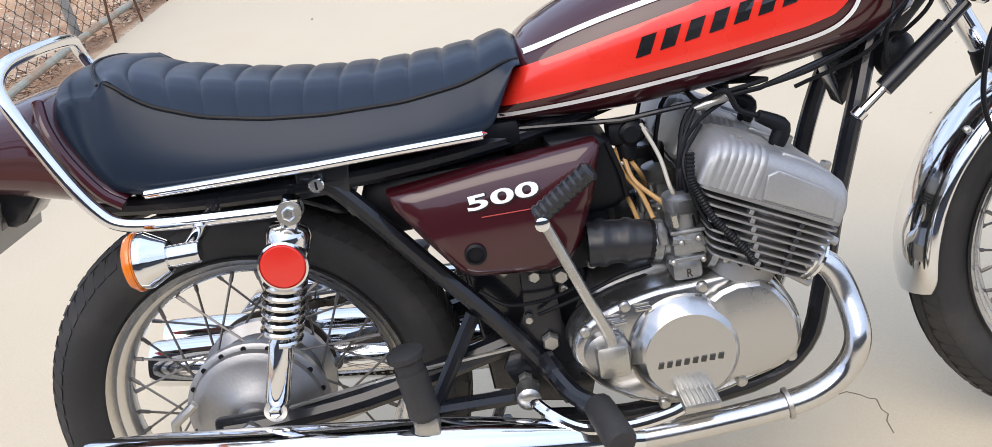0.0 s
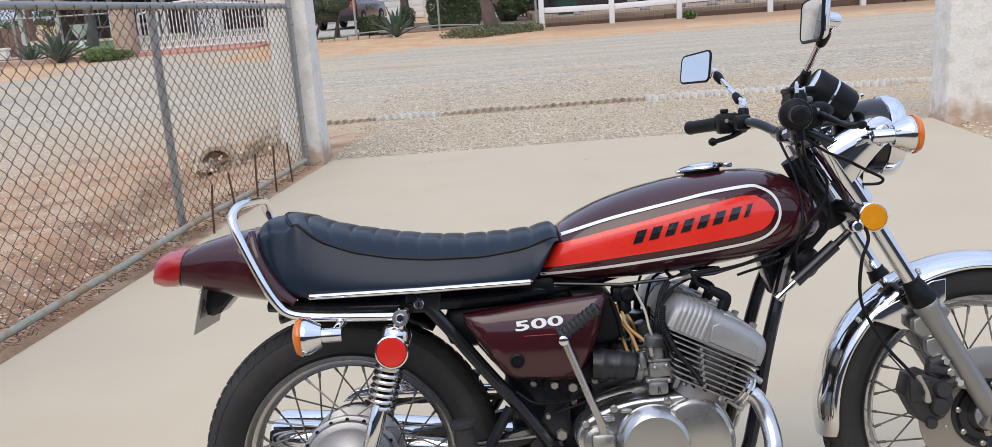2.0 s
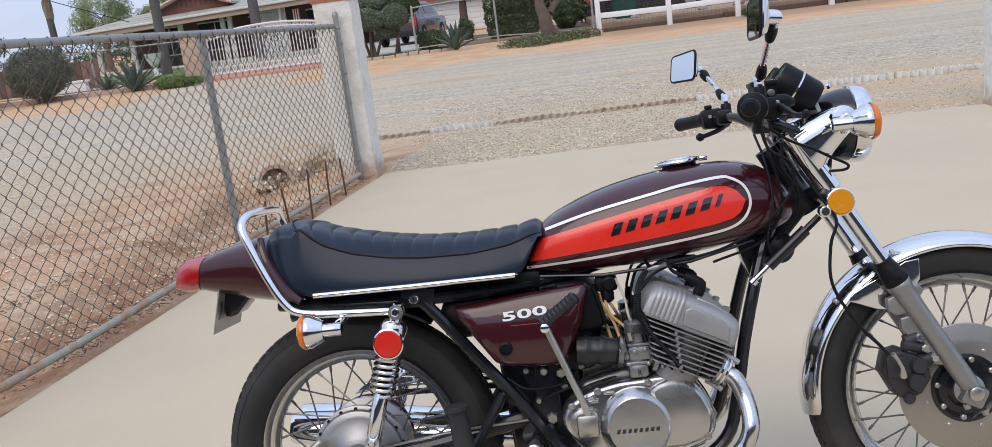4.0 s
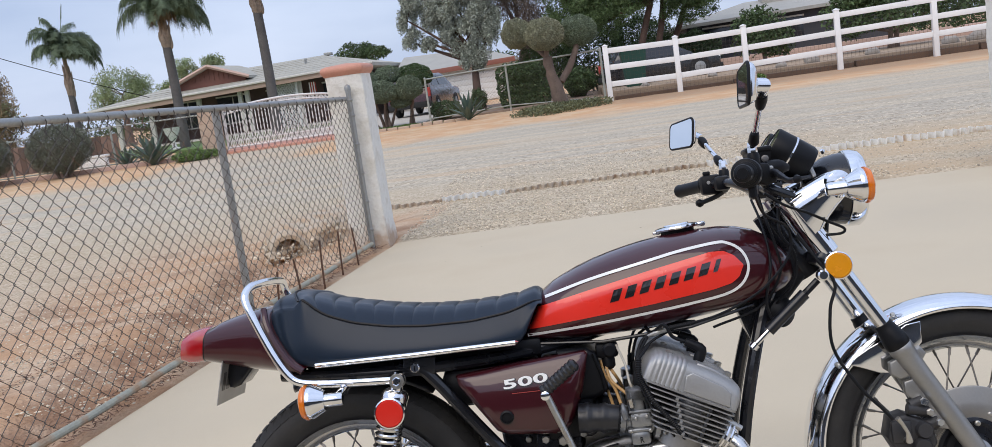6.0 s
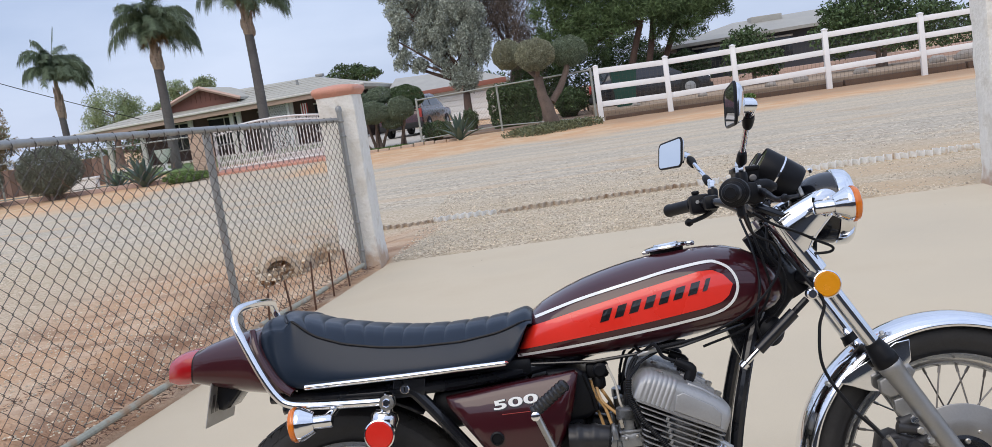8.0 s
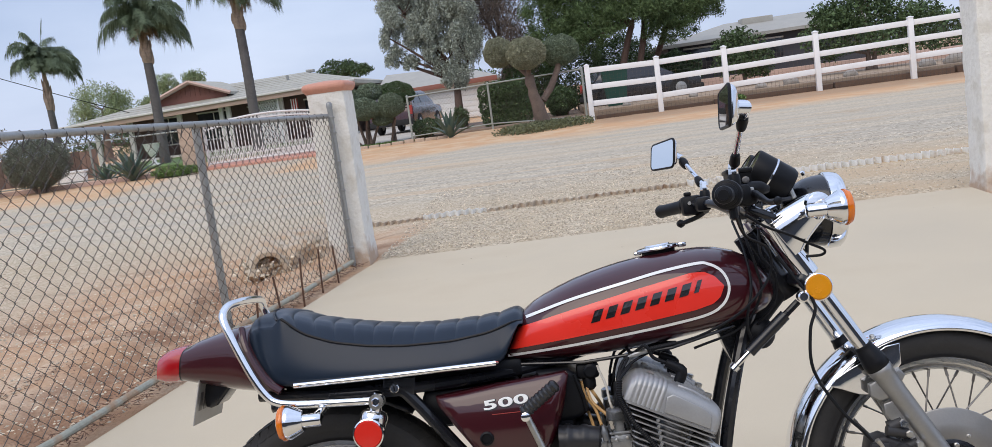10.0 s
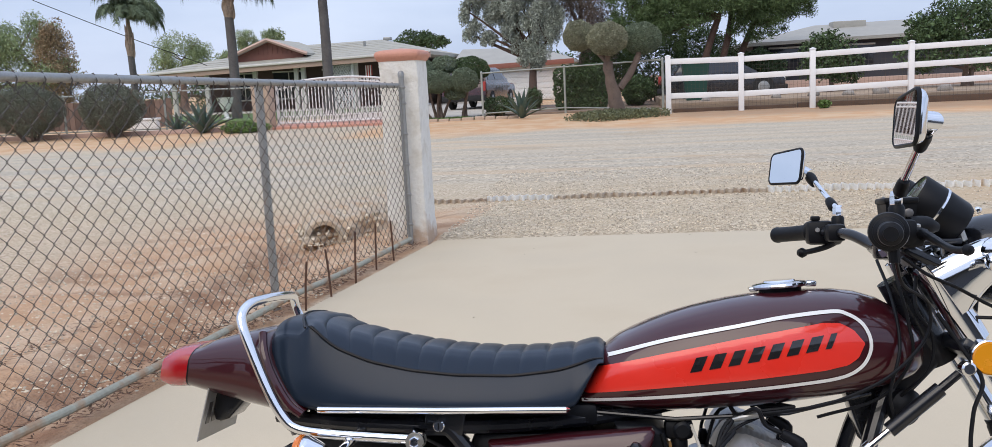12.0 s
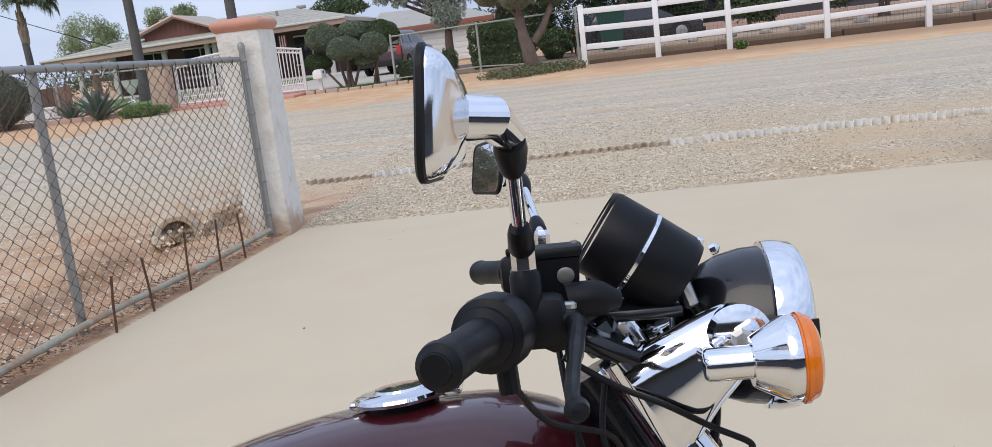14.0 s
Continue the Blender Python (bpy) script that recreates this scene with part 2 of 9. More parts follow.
    gravel = mix(maths("MULTIPLY", dirt, 0.7), gravel, (0.55, 0.415, 0.27))
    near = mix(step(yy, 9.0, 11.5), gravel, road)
    # the strip behind the wire fence is bare orange earth
    skew = maths("MULTIPLY_ADD", sp.outputs["Y"], 0.133, -0.845)
    left = step(maths("ADD", maths("SUBTRACT", skew, sp.outputs["X"]), maths("MULTIPLY", wob2, 0.12)), 1.14, 1.24)
    bare = maths("MULTIPLY", left, maths("SUBTRACT", 1.0, step(yy, 7.2, 9.6)))
    bare = maths("MULTIPLY", bare, maths("MULTIPLY_ADD", step(maths("ADD", sp.outputs["X"], wob2), -4.9, -3.5), 0.78, 0.22))
    col = mix(bare, near, earth)
    # darker rust-brown tone along the rut that runs from the culvert along the fence
    off = maths("ABSOLUTE", maths("ADD", maths("MULTIPLY_ADD", sp.outputs["Y"], 0.055, 2.03), maths("MULTIPLY_ADD", wob2, 0.5, sp.outputs["X"])))
    earth_tone = maths("MULTIPLY", maths("SUBTRACT", 1.0, step(off, 0.08, 0.42)), maths("SUBTRACT", 1.0, step(sp.outputs["Y"], 5.8, 6.7)))
    earth_tone = maths("MULTIPLY", earth_tone, maths("MULTIPLY_ADD", step(noise_of(5.0, 6), 0.38, 0.62), 0.55, 0.25))
    col = mix(earth_tone, col, (0.27, 0.145, 0.085))
    # orange verge, broken by the drive to the white gate
    drive = maths("SUBTRACT", 1.0, step(maths("ABSOLUTE", maths("ADD", maths("ADD", sp.outputs["X"], 7.6), maths("MULTIPLY", wob2, 0.5))), 1.3, 2.2))
    verge = maths("MULTIPLY", step(maths("ADD", yy, maths("MULTIPLY", sp.outputs["X"], -0.04)), 17.9, 19.6), maths("SUBTRACT", 1.0, maths("MULTIPLY", drive, 0.85)))
    col = mix(verge, col, mix(step(mid, 0.4, 0.65), (0.60, 0.37, 0.21), (0.64, 0.46, 0.29)))
    # darker brown tone along the foot of the white fence
    foot = maths("MULTIPLY", step(sp.outputs["X"], 1.0, 2.2), step(maths("ADD", sp.outputs["Y"], maths("MULTIPLY", wob2, 1.2)), 20.2, 22.0))
    col = mix(maths("MULTIPLY", foot, 0.75), col, (0.36, 0.24, 0.155))
    patch = maths("MULTIPLY", step(big, 0.58, 0.72), 0.45)
    col = mix(patch, col, (0.47, 0.33, 0.20))
    lk.new(col, bs.inputs["Base Color"])
    hgt = maths("ADD", maths("MULTIPLY", pebble.outputs["Distance"], 0.6), maths("ADD", tiny, mid))
    bp = nd.new("ShaderNodeBump")
    bp.inputs["Strength"].default_value, bp.inputs["Distance"].default_value = 0.55, 0.03
    lk.new(hgt, bp.inputs["Height"])
    lk.new(bp.outputs["Normal"], bs.inputs["Normal"])
    return mt


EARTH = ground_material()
CONCRETE = material("pale_concrete", (0.565, 0.478, 0.340), 0.8, var=0.10, scale=0.8, fine=220, bump=0.22, second=(0.49, 0.405, 0.283), second_at=(0.5, 0.75), distance=0.004)


def stained_stucco():
    """Painted stucco with ragged orange earth splashed on its foot."""
    mt = material("splashed_stucco", (0.77, 0.75, 0.69), 0.88, var=0.12, scale=7, fine=38, bump=0.55, second=(0.63, 0.60, 0.53), second_at=(0.50, 0.66), distance=0.014)
    nd, lk = mt.node_tree.nodes, mt.node_tree.links
    bs = nd["Principled BSDF"]
    old = bs.inputs["Base Color"].links[0].from_socket
    tc, sp = nd.new("ShaderNodeTexCoord"), nd.new("ShaderNodeSeparateXYZ")
    no, ad, mr, mx = nd.new("ShaderNodeTexNoise"), nd.new("ShaderNodeMath"), nd.new("ShaderNodeMapRange"), nd.new("ShaderNodeMix")
    lk.new(tc.outputs["Object"], sp.inputs[0])
    lk.new(tc.outputs["Object"], no.inputs["Vector"])
    no.inputs["Scale"].default_value, no.inputs["Detail"].default_value = 9.0, 6.0
    ad.operation = "MULTIPLY_ADD"
    lk.new(no.outputs["Fac"], ad.inputs[0])
    ad.inputs[1].default_value = -0.55
    lk.new(sp.outputs["Z"], ad.inputs[2])
    mr.inputs["From Min"].default_value, mr.inputs["From Max"].default_value = -0.26, -0.08
    mr.inputs["To Min"].default_value, mr.inputs["To Max"].default_value = 0.75, 0.0
    lk.new(ad.outputs[0], mr.inputs["Value"])
    mx.data_type = "RGBA"
    lk.new(mr.outputs["Result"], mx.inputs[0])
    lk.new(old, mx.inputs[6])
    mx.inputs[7].default_value = (0.42, 0.26, 0.15, 1)
    lk.new(mx.outputs[2], bs.inputs["Base Color"])
    return mt


STUCCO_STAINED = stained_stucco()
SALMON = material("salmon_paint", (0.56, 0.27, 0.19), 0.7, var=0.12, scale=5, fine=50, bump=0.3)
GALV = material("galvanised_steel", (0.34, 0.345, 0.335), 0.5, 0.65, var=0.2, scale=14, fine=90, bump=0.15, second=(0.27, 0.26, 0.24), second_at=(0.55, 0.75))
WIRE = material("weathered_wire", (0.085, 0.076, 0.066), 0.65, 0.2, var=0.25, scale=10, fine=60, bump=0.0, second=(0.17, 0.10, 0.06), second_at=(0.55, 0.7))
RUST = material("rusty_iron", (0.13, 0.065, 0.04), 0.85, 0.2, var=0.3, scale=20, fine=120, bump=0.5, second=(0.06, 0.045, 0.04))
WHITE_VINYL = material("white_vinyl", (0.82, 0.82, 0.81), 0.45, var=0.05, scale=2, fine=20, bump=0.03)
WHITE_METAL = material("white_painted_metal", (0.75, 0.73, 0.70), 0.5, var=0.08, scale=4, fine=30, bump=0.05)
SHINGLE = material("pale_grey_shingle", (0.40, 0.385, 0.33), 0.9, var=0.18, scale=2.0, fine=12, bump=0.4, distance=0.05)
FASCIA = material("pinkish_fascia_paint", (0.52, 0.36, 0.29), 0.7, var=0.1, scale=2, fine=20, bump=0.1)
RED_FASCIA = material("red_brown_fascia_paint", (0.27, 0.105, 0.075), 0.75, var=0.12, scale=2, fine=20, bump=0.1)
FENCE_BOARD = material("brown_fence_boards", (0.15, 0.10, 0.078), 0.9, var=0.25, scale=2, fine=20, bump=0.4, rnd=0.3)
PINE_BARK = material("reddish_pine_bark", (0.105, 0.066, 0.050), 0.95, var=0.35, scale=5, fine=26, bump=0.9, distance=0.03)
GALV_GREEN = material("weathered_green_grey_pipe", (0.36, 0.38, 0.34), 0.6, 0.3, var=0.15, scale=10, fine=60, bump=0.1)
REDWOOD = material("red_brown_siding", (0.20, 0.09, 0.07), 0.8, var=0.15, scale=3, fine=30, bump=0.2)
# brown wall paint, darkened to hold the shade under the porch roof
PORCH_SHADE_WALL = material("brown_wall_with_porch_shade", (0.105, 0.068, 0.058), 0.85, var=0.12, scale=1.5, fine=30, bump=0.2)
PALE_WALL = material("off_white_wall_paint", (0.68, 0.65, 0.60), 0.85, var=0.08, scale=1.5, fine=30, bump=0.2)
SLATE_WALL = material("dark_grey_wall_paint", (0.065, 0.065, 0.075), 0.8, var=0.12, scale=1.5, fine=30, bump=0.2)
ROOF_PALE = material("pale_tan_roofing", (0.37, 0.36, 0.325), 0.9, var=0.12, scale=2.0, fine=14, bump=0.3, distance=0.04)
RED_CLOTH = material("faded_red_cloth", (0.42, 0.06, 0.05), 0.9, var=0.1, bump=0.0)
PANE = material("dark_window_glass", (0.03, 0.033, 0.04), 0.08, 0.0, var=0.1, bump=0.0)
STONE = material("tan_stone_facing", (0.50, 0.375, 0.28), 0.9, var=0.18, scale=6, fine=30, bump=0.5, second=(0.40, 0.30, 0.23), distance=0.02)
WOOD_BEAM = material("weathered_timber", (0.15, 0.095, 0.065), 0.9, var=0.25, scale=4, fine=40, bump=0.5)
BARK = material("grey_brown_bark", (0.17, 0.125, 0.10), 0.95, var=0.3, scale=6, fine=30, bump=0.9, distance=0.03)
PALM_BARK = material("palm_bark", (0.12, 0.112, 0.108), 0.95, var=0.35, scale=3, fine=24, bump=0.8, distance=0.03)
PALM_BOOT = material("palm_boot_fibre", (0.31, 0.24, 0.185), 0.9, var=0.3, scale=8, fine=30, bump=0.7, distance=0.03)


def leaf_material(name, base, island=0.45):
    mt = material(name, base, 0.6, var=0.2, scale=0.8, fine=6, bump=0.0, island=island)
    bs = mt.node_tree.nodes["Principled BSDF"]
    bs.inputs["Specular IOR Level"].default_value = 0.25
    return mt


LEAF_OLIVE = leaf_material("grey_green_leaves", (0.34, 0.37, 0.305), 0.55)
LEAF_PINE = leaf_material("dark_pine_needles", (0.105, 0.155, 0.062), 0.55)
LEAF_CITRUS = leaf_material("glossy_dark_green_leaves", (0.075, 0.115, 0.048), 0.55)
LEAF_HEDGE = leaf_material("clipped_hedge_leaves", (0.150, 0.162, 0.120))
LEAF_TOPIARY = leaf_material("topiary_leaves", (0.27, 0.275, 0.185))
LEAF_TOPIARY_DARK = leaf_material("dark_topiary_leaves", (0.165, 0.205, 0.135))
LEAF_FAR = leaf_material("light_green_leaves", (0.24, 0.30, 0.15))
LEAF_BROWN = leaf_material("browning_leaves", (0.28, 0.205, 0.12))
LEAF_TWIG = leaf_material("bare_brown_twigs", (0.17, 0.135, 0.115), 0.4)
LEAF_PALM = leaf_material("palm_fronds_green", (0.115, 0.152, 0.088))
LEAF_COVER = leaf_material("ground_cover_leaves", (0.14, 0.15, 0.078))
LEAF_AGAVE = leaf_material("blue_green_agave", (0.085, 0.125, 0.10), 0.15)
LEAF_GRASS = leaf_material("lawn_green", (0.12, 0.19, 0.055))
ROCK = material("grey_rock", (0.30, 0.27, 0.235), 0.95, var=0.25, scale=5, fine=30, bump=0.6, island=0.3)
PEBBLE = material("gravel_stones", (0.56, 0.485, 0.37), 0.9, var=0.15, scale=5, fine=60, bump=0.2, island=0.45)
DARK_PAINT = material("dark_car_paint", (0.02, 0.02, 0.023), 0.25, 0.0, var=0.1, bump=0.0, coat=0.5)
MAROON_CAR = material("dark_red_car_paint", (0.045, 0.008, 0.009), 0.25, var=0.1, bump=0.0, coat=0.5)
BIN_GREEN = material("green_bin_plastic", (0.012, 0.06, 0.045), 0.5, var=0.1, bump=0.05)
TYRE_FAR = material("car_tyre_rubber", (0.02, 0.02, 0.02), 0.85, var=0.2, bump=0.2)
WHITE_PLAIN = material("white_enamel", (0.78, 0.78, 0.76), 0.4, var=0.05, bump=0.02)


def rise(y):
    """Height of the land: level by the pavement, a little higher across the road."""
    return 0.0 if y < 8 else (0.38 * (y - 8) / 16 if y < 24 else 0.38)


def grove(blobs, leaf, count, rng, aspect=2.2, shell=0.55, droop=0.0, lumps=1.0, under=1.0):
    """Leaves spread through a set of ellipsoids (centre, radii), their lower halves flattened by under; one quad a leaf."""
    w = np.array([b[1][0] * b[1][1] + b[1][1] * b[1][2] + b[1][0] * b[1][2] for b in blobs])
    pick = rng.choice(len(blobs), count, p=w / w.sum())
    d = rng.normal(size=(count, 3))
    d /= np.linalg.norm(d, axis=1)[:, None]
    rad = 1 - shell * rng.random(count) ** 1.6
    lump = 1 + lumps * (0.10 * np.sin(d[:, 0] * 9 + pick) + 0.08 * np.sin(d[:, 2] * 11 + d[:, 1] * 7 + pick * 2))
    c = np.array([b[0] for b in blobs])[pick]
    r = np.array([b[1] for b in blobs])[pick]
    d[:, 2] = np.where(d[:, 2] < 0, d[:, 2] * under, d[:, 2])
    p = c + d * r * (rad * lump)[:, None]
    a = rng.normal(size=(count, 3))
    a[:, 2] -= droop
    a /= np.linalg.norm(a, axis=1)[:, None]
    s = rng.normal(size=(count, 3))
    s = np.cross(a, s)
    s /= np.linalg.norm(s, axis=1)[:, None]
    ln = leaf * (0.6 + 0.8 * rng.random(count))[:, None]
    a, s = a * ln, s * ln / aspect
    v = np.stack([p - a * 0.5, p + s * 0.5, p + a * 0.5, p - s * 0.5], 1).reshape(-1, 3)
    me = bpy.data.meshes.new("crown")
    me.vertices.add(len(v))
    me.vertices.foreach_set("co", v.astype(np.float32).ravel())
    me.loops.add(count * 4)
    me.loops.foreach_set("vertex_index", np.arange(count * 4, dtype=np.int32))
    me.polygons.add(count)
    me.polygons.foreach_set("loop_start", np.arange(0, count * 4, 4, dtype=np.int32))
    me.update(calc_edges=True)
    me.validate()
    return me


# ---- ground and paving ----
def build_ground():
    xs = [-1500, -400, -120, -60] + [x * 2.0 for x in range(-20, 21)] + [60, 120, 400, 1500]
    ys = [-1500, -300, -60, -20, -8, -4, -2, 0, 2, 4] + [5 + 0.5 * i for i in range(50)] + [32, 36, 42, 60, 120, 400, 1500]
    xs = sorted(set(xs + [x * 0.25 for x in range(-24, 25)] + [x * 0.0625 for x in range(-56, -23)]))
    ys = sorted(set(ys + [0.25 * i for i in range(29)]))
    vs = []
    for y in ys:
        for x in xs:
            z = rise(y) - 0.035
            if x < -1.3 and -2 < y < 9:
                z += 0.05 * noise.noise((x * 1.3, y * 1.1, 0)) + 0.02 * noise.noise((x * 4, y * 4, 3))
                rut = x + 2.03 + 0.055 * y + 0.12 * noise.noise((0, y * 1.6, 7))
                if y < 6.6:
                    z += -0.075 * math.exp(-(rut / 0.15) ** 2) + 0.03 * math.exp(-((rut + 0.38) / 0.16) ** 2)
            elif 6.5 < y < 24:
                z += 0.012 * noise.noise((x * 2, y * 2, 1)) + 0.03
            vs.append((x, y, z))
    n = len(xs)
    fs = [(j * n + i, j * n + i + 1, (j + 1) * n + i + 1, (j + 1) * n + i) for j in range(len(ys) - 1) for i in range(n - 1)]
    g = Geo().add(vs, fs)
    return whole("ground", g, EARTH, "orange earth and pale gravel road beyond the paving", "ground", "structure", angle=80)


build_ground()


def slab_left(y):
    """The paving's left border, which runs a little askew."""
    return -1.19 - (6.35 - y) * 0.133


SLAB = [(slab_left(-14), -14), (9, -14), (9, 2.2), (3.9, 4.5), (4.02, 6.0), (1.6, 6.27), (-1.16, 6.42), (slab_left(3), 3)]
g = Geo()
g.prism([(x, y) for x, y in SLAB], -0.13, 0.0, 0.012, Matrix(((1, 0, 0, 0), (0, 0, 1, 0), (0, 1, 0, 0), (0, 0, 0, 1))))
g.v = [(x, y, z + 0.0145 * x) for x, y, z in g.v]
whole("pavement", g, CONCRETE, "smooth pale beige concrete driveway slab", "driveway", "structure", angle=30)


# unseen dark wall and eave, added south so the motorcycle's side reflects something dark
REFLECTED_DARK = material("dark_grey_for_reflections", (0.085, 0.088, 0.098), 0.9, var=0.15, scale=2, fine=30, bump=0.4)
whole("wall_south", Geo().box((-11, -8.4, -0.2), (12, -8.1, 3.0)), REFLECTED_DARK, "unseen dark grey wall added behind the driveway to darken reflections", "wall", "structure")
whole("roof_eave", Geo().box((-11.5, -9.2, 3.0), (12.5, -6.9, 3.16)), REFLECTED_DARK, "unseen eave added above the dark wall to shade it", "eave", "structure")


# low corrugated edging that crosses the gravel
def build_edging():
    t = thing("garden_edging", pose(0, 0, 0), "half-buried grey corrugated edging strip in the gravel", "edging")
    pale = material("grey_corrugated_edging", (0.78, 0.77, 0.73), 0.8, var=0.25, scale=6, fine=40, bump=0.3, second=(0.50, 0.42, 0.33), second_at=(0.56, 0.70))
    dusty = material("earth_stained_edging", (0.52, 0.44, 0.345), 0.9, var=0.3, scale=6, fine=40, bump=0.4, second=(0.34, 0.25, 0.175), second_at=(0.5, 0.65))
    for x0, x1, high, mt, label in ((-1.75, -1.05, 0.040, dusty, "earth-stained stretch"), (-1.05, -0.30, 0.058, pale, ""), (-0.30, 2.05, 0.046, dusty, "earth-stained stretch"), (2.05, 11.0, 0.068, pale, "")):
        vs, fs = [], []
        n = int((x1 - x0) * 130)
        for i in range(n):
            x = x0 + (x1 - x0) * i / (n - 1)
            y = 8.84 + 0.05 * math.sin(x * 0.8) + 0.050 * math.sin(x * 2 * math.pi / 0.088)
            h = high * (1 + 0.35 * noise.noise((x * 2, 0, 0)) + 0.25 * noise.noise((x * 9, 4, 0)))
            z = rise(y) - 0.008
            vs += [(x, y, z + h), (x, y + 0.014, z + h), (x, y + 0.014, z - 0.04), (x, y, z - 0.04)]
        for i in range(n - 1):
            for j in range(4):
                fs.append((i * 4 + j, i * 4 + (j + 1) % 4, (i + 1) * 4 + (j + 1) % 4, (i + 1) * 4 + j))
        part("strip", Geo().add(vs, fs), mt, t, label)


build_edging()


# loose stones on the gravel, more of them near the paving
def build_gravel():
    vs, fs = [], []
    ico = [(0, 0, 1), (0.9, 0, 0.1), (0.1, 0.9, -0.1), (-0.9, 0.1, 0.1), (-0.1, -0.9, 0), (0, 0, -0.7)]
    tri = [(0, 1, 2), (0, 2, 3), (0, 3, 4), (0, 4, 1), (5, 2, 1), (5, 3, 2), (5, 4, 3), (5, 1, 4)]
    rng = random.Random(3)

    def stones(n, x0, x1, y0, y1, big):
        for _ in range(n):
            x, y = rng.uniform(x0, x1), y0 + (y1 - y0) * rng.random() ** 1.4
            if y < 6.5 and slab_left(y) - 0.02 < x < 3.8:
                continue
            s = rng.uniform(0.006, big)
            o, a = len(vs), rng.uniform(0, 6.28)
            sx, sy, sz = s * rng.uniform(0.7, 1.3), s * rng.uniform(0.6, 1.1), s * rng.uniform(0.4, 0.8)
            for p in ico:
                px, py = p[0] * sx, p[1] * sy
                vs.append((x + px * math.cos(a) - py * math.sin(a), y + px * math.sin(a) + py * math.cos(a), rise(y) + p[2] * sz + 0.002))
            fs.extend(tuple(i + o for i in t) for t in tri)

    stones(10500, -1.15, 3.4, 6.45, 11.5, 0.015)
    stones(4500, 3.0, 9.5, 6.45, 11.5, 0.013)
    stones(1500, 4.1, 6.5, 3.6, 6.2, 0.022)
    stones(3500, -4.2, -1.4, 2.2, 7.6, 0.015)
    whole("gravel", Geo().add(vs, fs), PEBBLE, "loose pale gravel stones beside the driveway", "gravel", "stuff", angle=0)


build_gravel()


def fence_x(y):
    return -1.36 - (6.35 - y) * 0.125


# dry twigs and leaf litter along the foot of the wire fence
def build_litter():
    rng = random.Random(5)
    g = Geo()
    for _ in range(1500):
        y = rng.uniform(-0.5, 6.2)
        x = slab_left(y) - abs(rng.gauss(0.10, 0.13)) - 0.01
        a, l = rng.uniform(0, 6.28), rng.uniform(0.008, 0.045)
        z = rng.uniform(-0.005, 0.018)
        dx, dy = l * math.cos(a), l * math.sin(a)
        w = rng.uniform(0.002, 0.006)
        g.add([(x - dx, y - dy, z), (x + dy * w / l, y - dx * w / l, z + 0.004), (x + dx, y + dy, z + rng.uniform(0, 0.014)), (x - dy * w / l, y + dx * w / l, z + 0.002)], [(0, 1, 2, 3)])
    for _ in range(5200):
        y = rng.uniform(-0.8, 6.4)
        x = fence_x(y) + rng.choice((-0.16, -0.10, 0.10, -0.95)) + rng.gauss(0, 0.09)
        if x > slab_left(y) - 0.015 or noise.noise((x * 1.6, y * 1.1, 3.0)) + 0.25 * noise.noise((x * 7, y * 5, 0)) < 0.02:
            continue
        a, l = rng.uniform(0, 6.28), rng.uniform(0.006, 0.032)
        z = rng.uniform(-0.004, 0.012)
        dx, dy = l * math.cos(a), l * math.sin(a)
        w = rng.uniform(0.002, 0.007)
        g.add([(x - dx, y - dy, z), (x + dy * w / l, y - dx * w / l, z + 0.004), (x + dx, y + dy, z + rng.uniform(0, 0.012)), (x - dy * w / l, y + dx * w / l, z + 0.002)], [(0, 1, 2, 3)])
    mt = material("dry_leaf_litter", (0.15, 0.083, 0.052), 0.95, var=0.2, bump=0.0, island=0.5)
    whole("leaf_litter", g, mt, "dry twigs and leaf litter along the fence foot", "litter", "stuff", angle=0)


build_litter()


# ---- gate pillars ----
def pillar(name, x0, x1, y0, y1, top, label):
    t = thing(name, pose((x0 + x1) / 2, (y0 + y1) / 2, 0), label, "pillar", "gate pillars")
    hx, hy = (x1 - x0) / 2, (y1 - y0) / 2
    rings = []
    per = 12
    for i in range(61):
        z = -0.08 + (top + 0.08) * i / 60
        ring = []
        flare = 0.012 * max(0, 1 - z / 0.3)
        for k in range(4 * per):
            e, f = divmod(k, per)
            v = -1 + 2 * f / per
            sx, sy = ((v, -1), (1, v), (-v, 1), (-1, -v))[e]
            c = 0.965 if f == 0 else 1.0
            p = Vector((sx * c * (hx + flare), sy * c * (hy + flare), z))
            w = 1 + 0.030 * noise.noise(p * 7 + Vector((x0, 0, 0))) + 0.022 * noise.noise(p * 22)
            ring.append((p.x * w, p.y * w, z))
        rings.append(ring)
    part("shaft", Geo().loft(rings), STUCCO_STAINED, t, "white stucco shaft with dirt near its foot", angle=50)
    prof = [(-0.005, 0.0), (0.006, 0.0), (0.016, 0.018), (0.026, 0.035), (0.030, 0.052), (0.026, 0.070), (0.014, 0.084), (-0.02, 0.095), (-hx * 0.98, 0.110)]
    rings = []
    for off, h in prof:
        a, b = hx + off, hy + off
        c = min(0.02, a * 0.4, b * 0.4)
        rings.append([(-a + c, -b, top + h), (a - c, -b, top + h), (a, -b + c, top + h), (a, b - c, top + h), (a - c, b, top + h), (-a + c, b, top + h), (-a, b - c, top + h), (-a, -b + c, top + h)])
    part("cap", Geo().loft(rings), SALMON, t, "salmon-painted moulded cap", angle=40)
    return t


pillar("gate_pillar", -1.56, -1.22, 6.28, 6.70, 1.56, "white stucco gate pillar with a salmon cap")
pillar("gate_pillar", 4.13, 4.57, 5.98, 6.30, 1.62, "white stucco gate pillar at the gravel's edge")

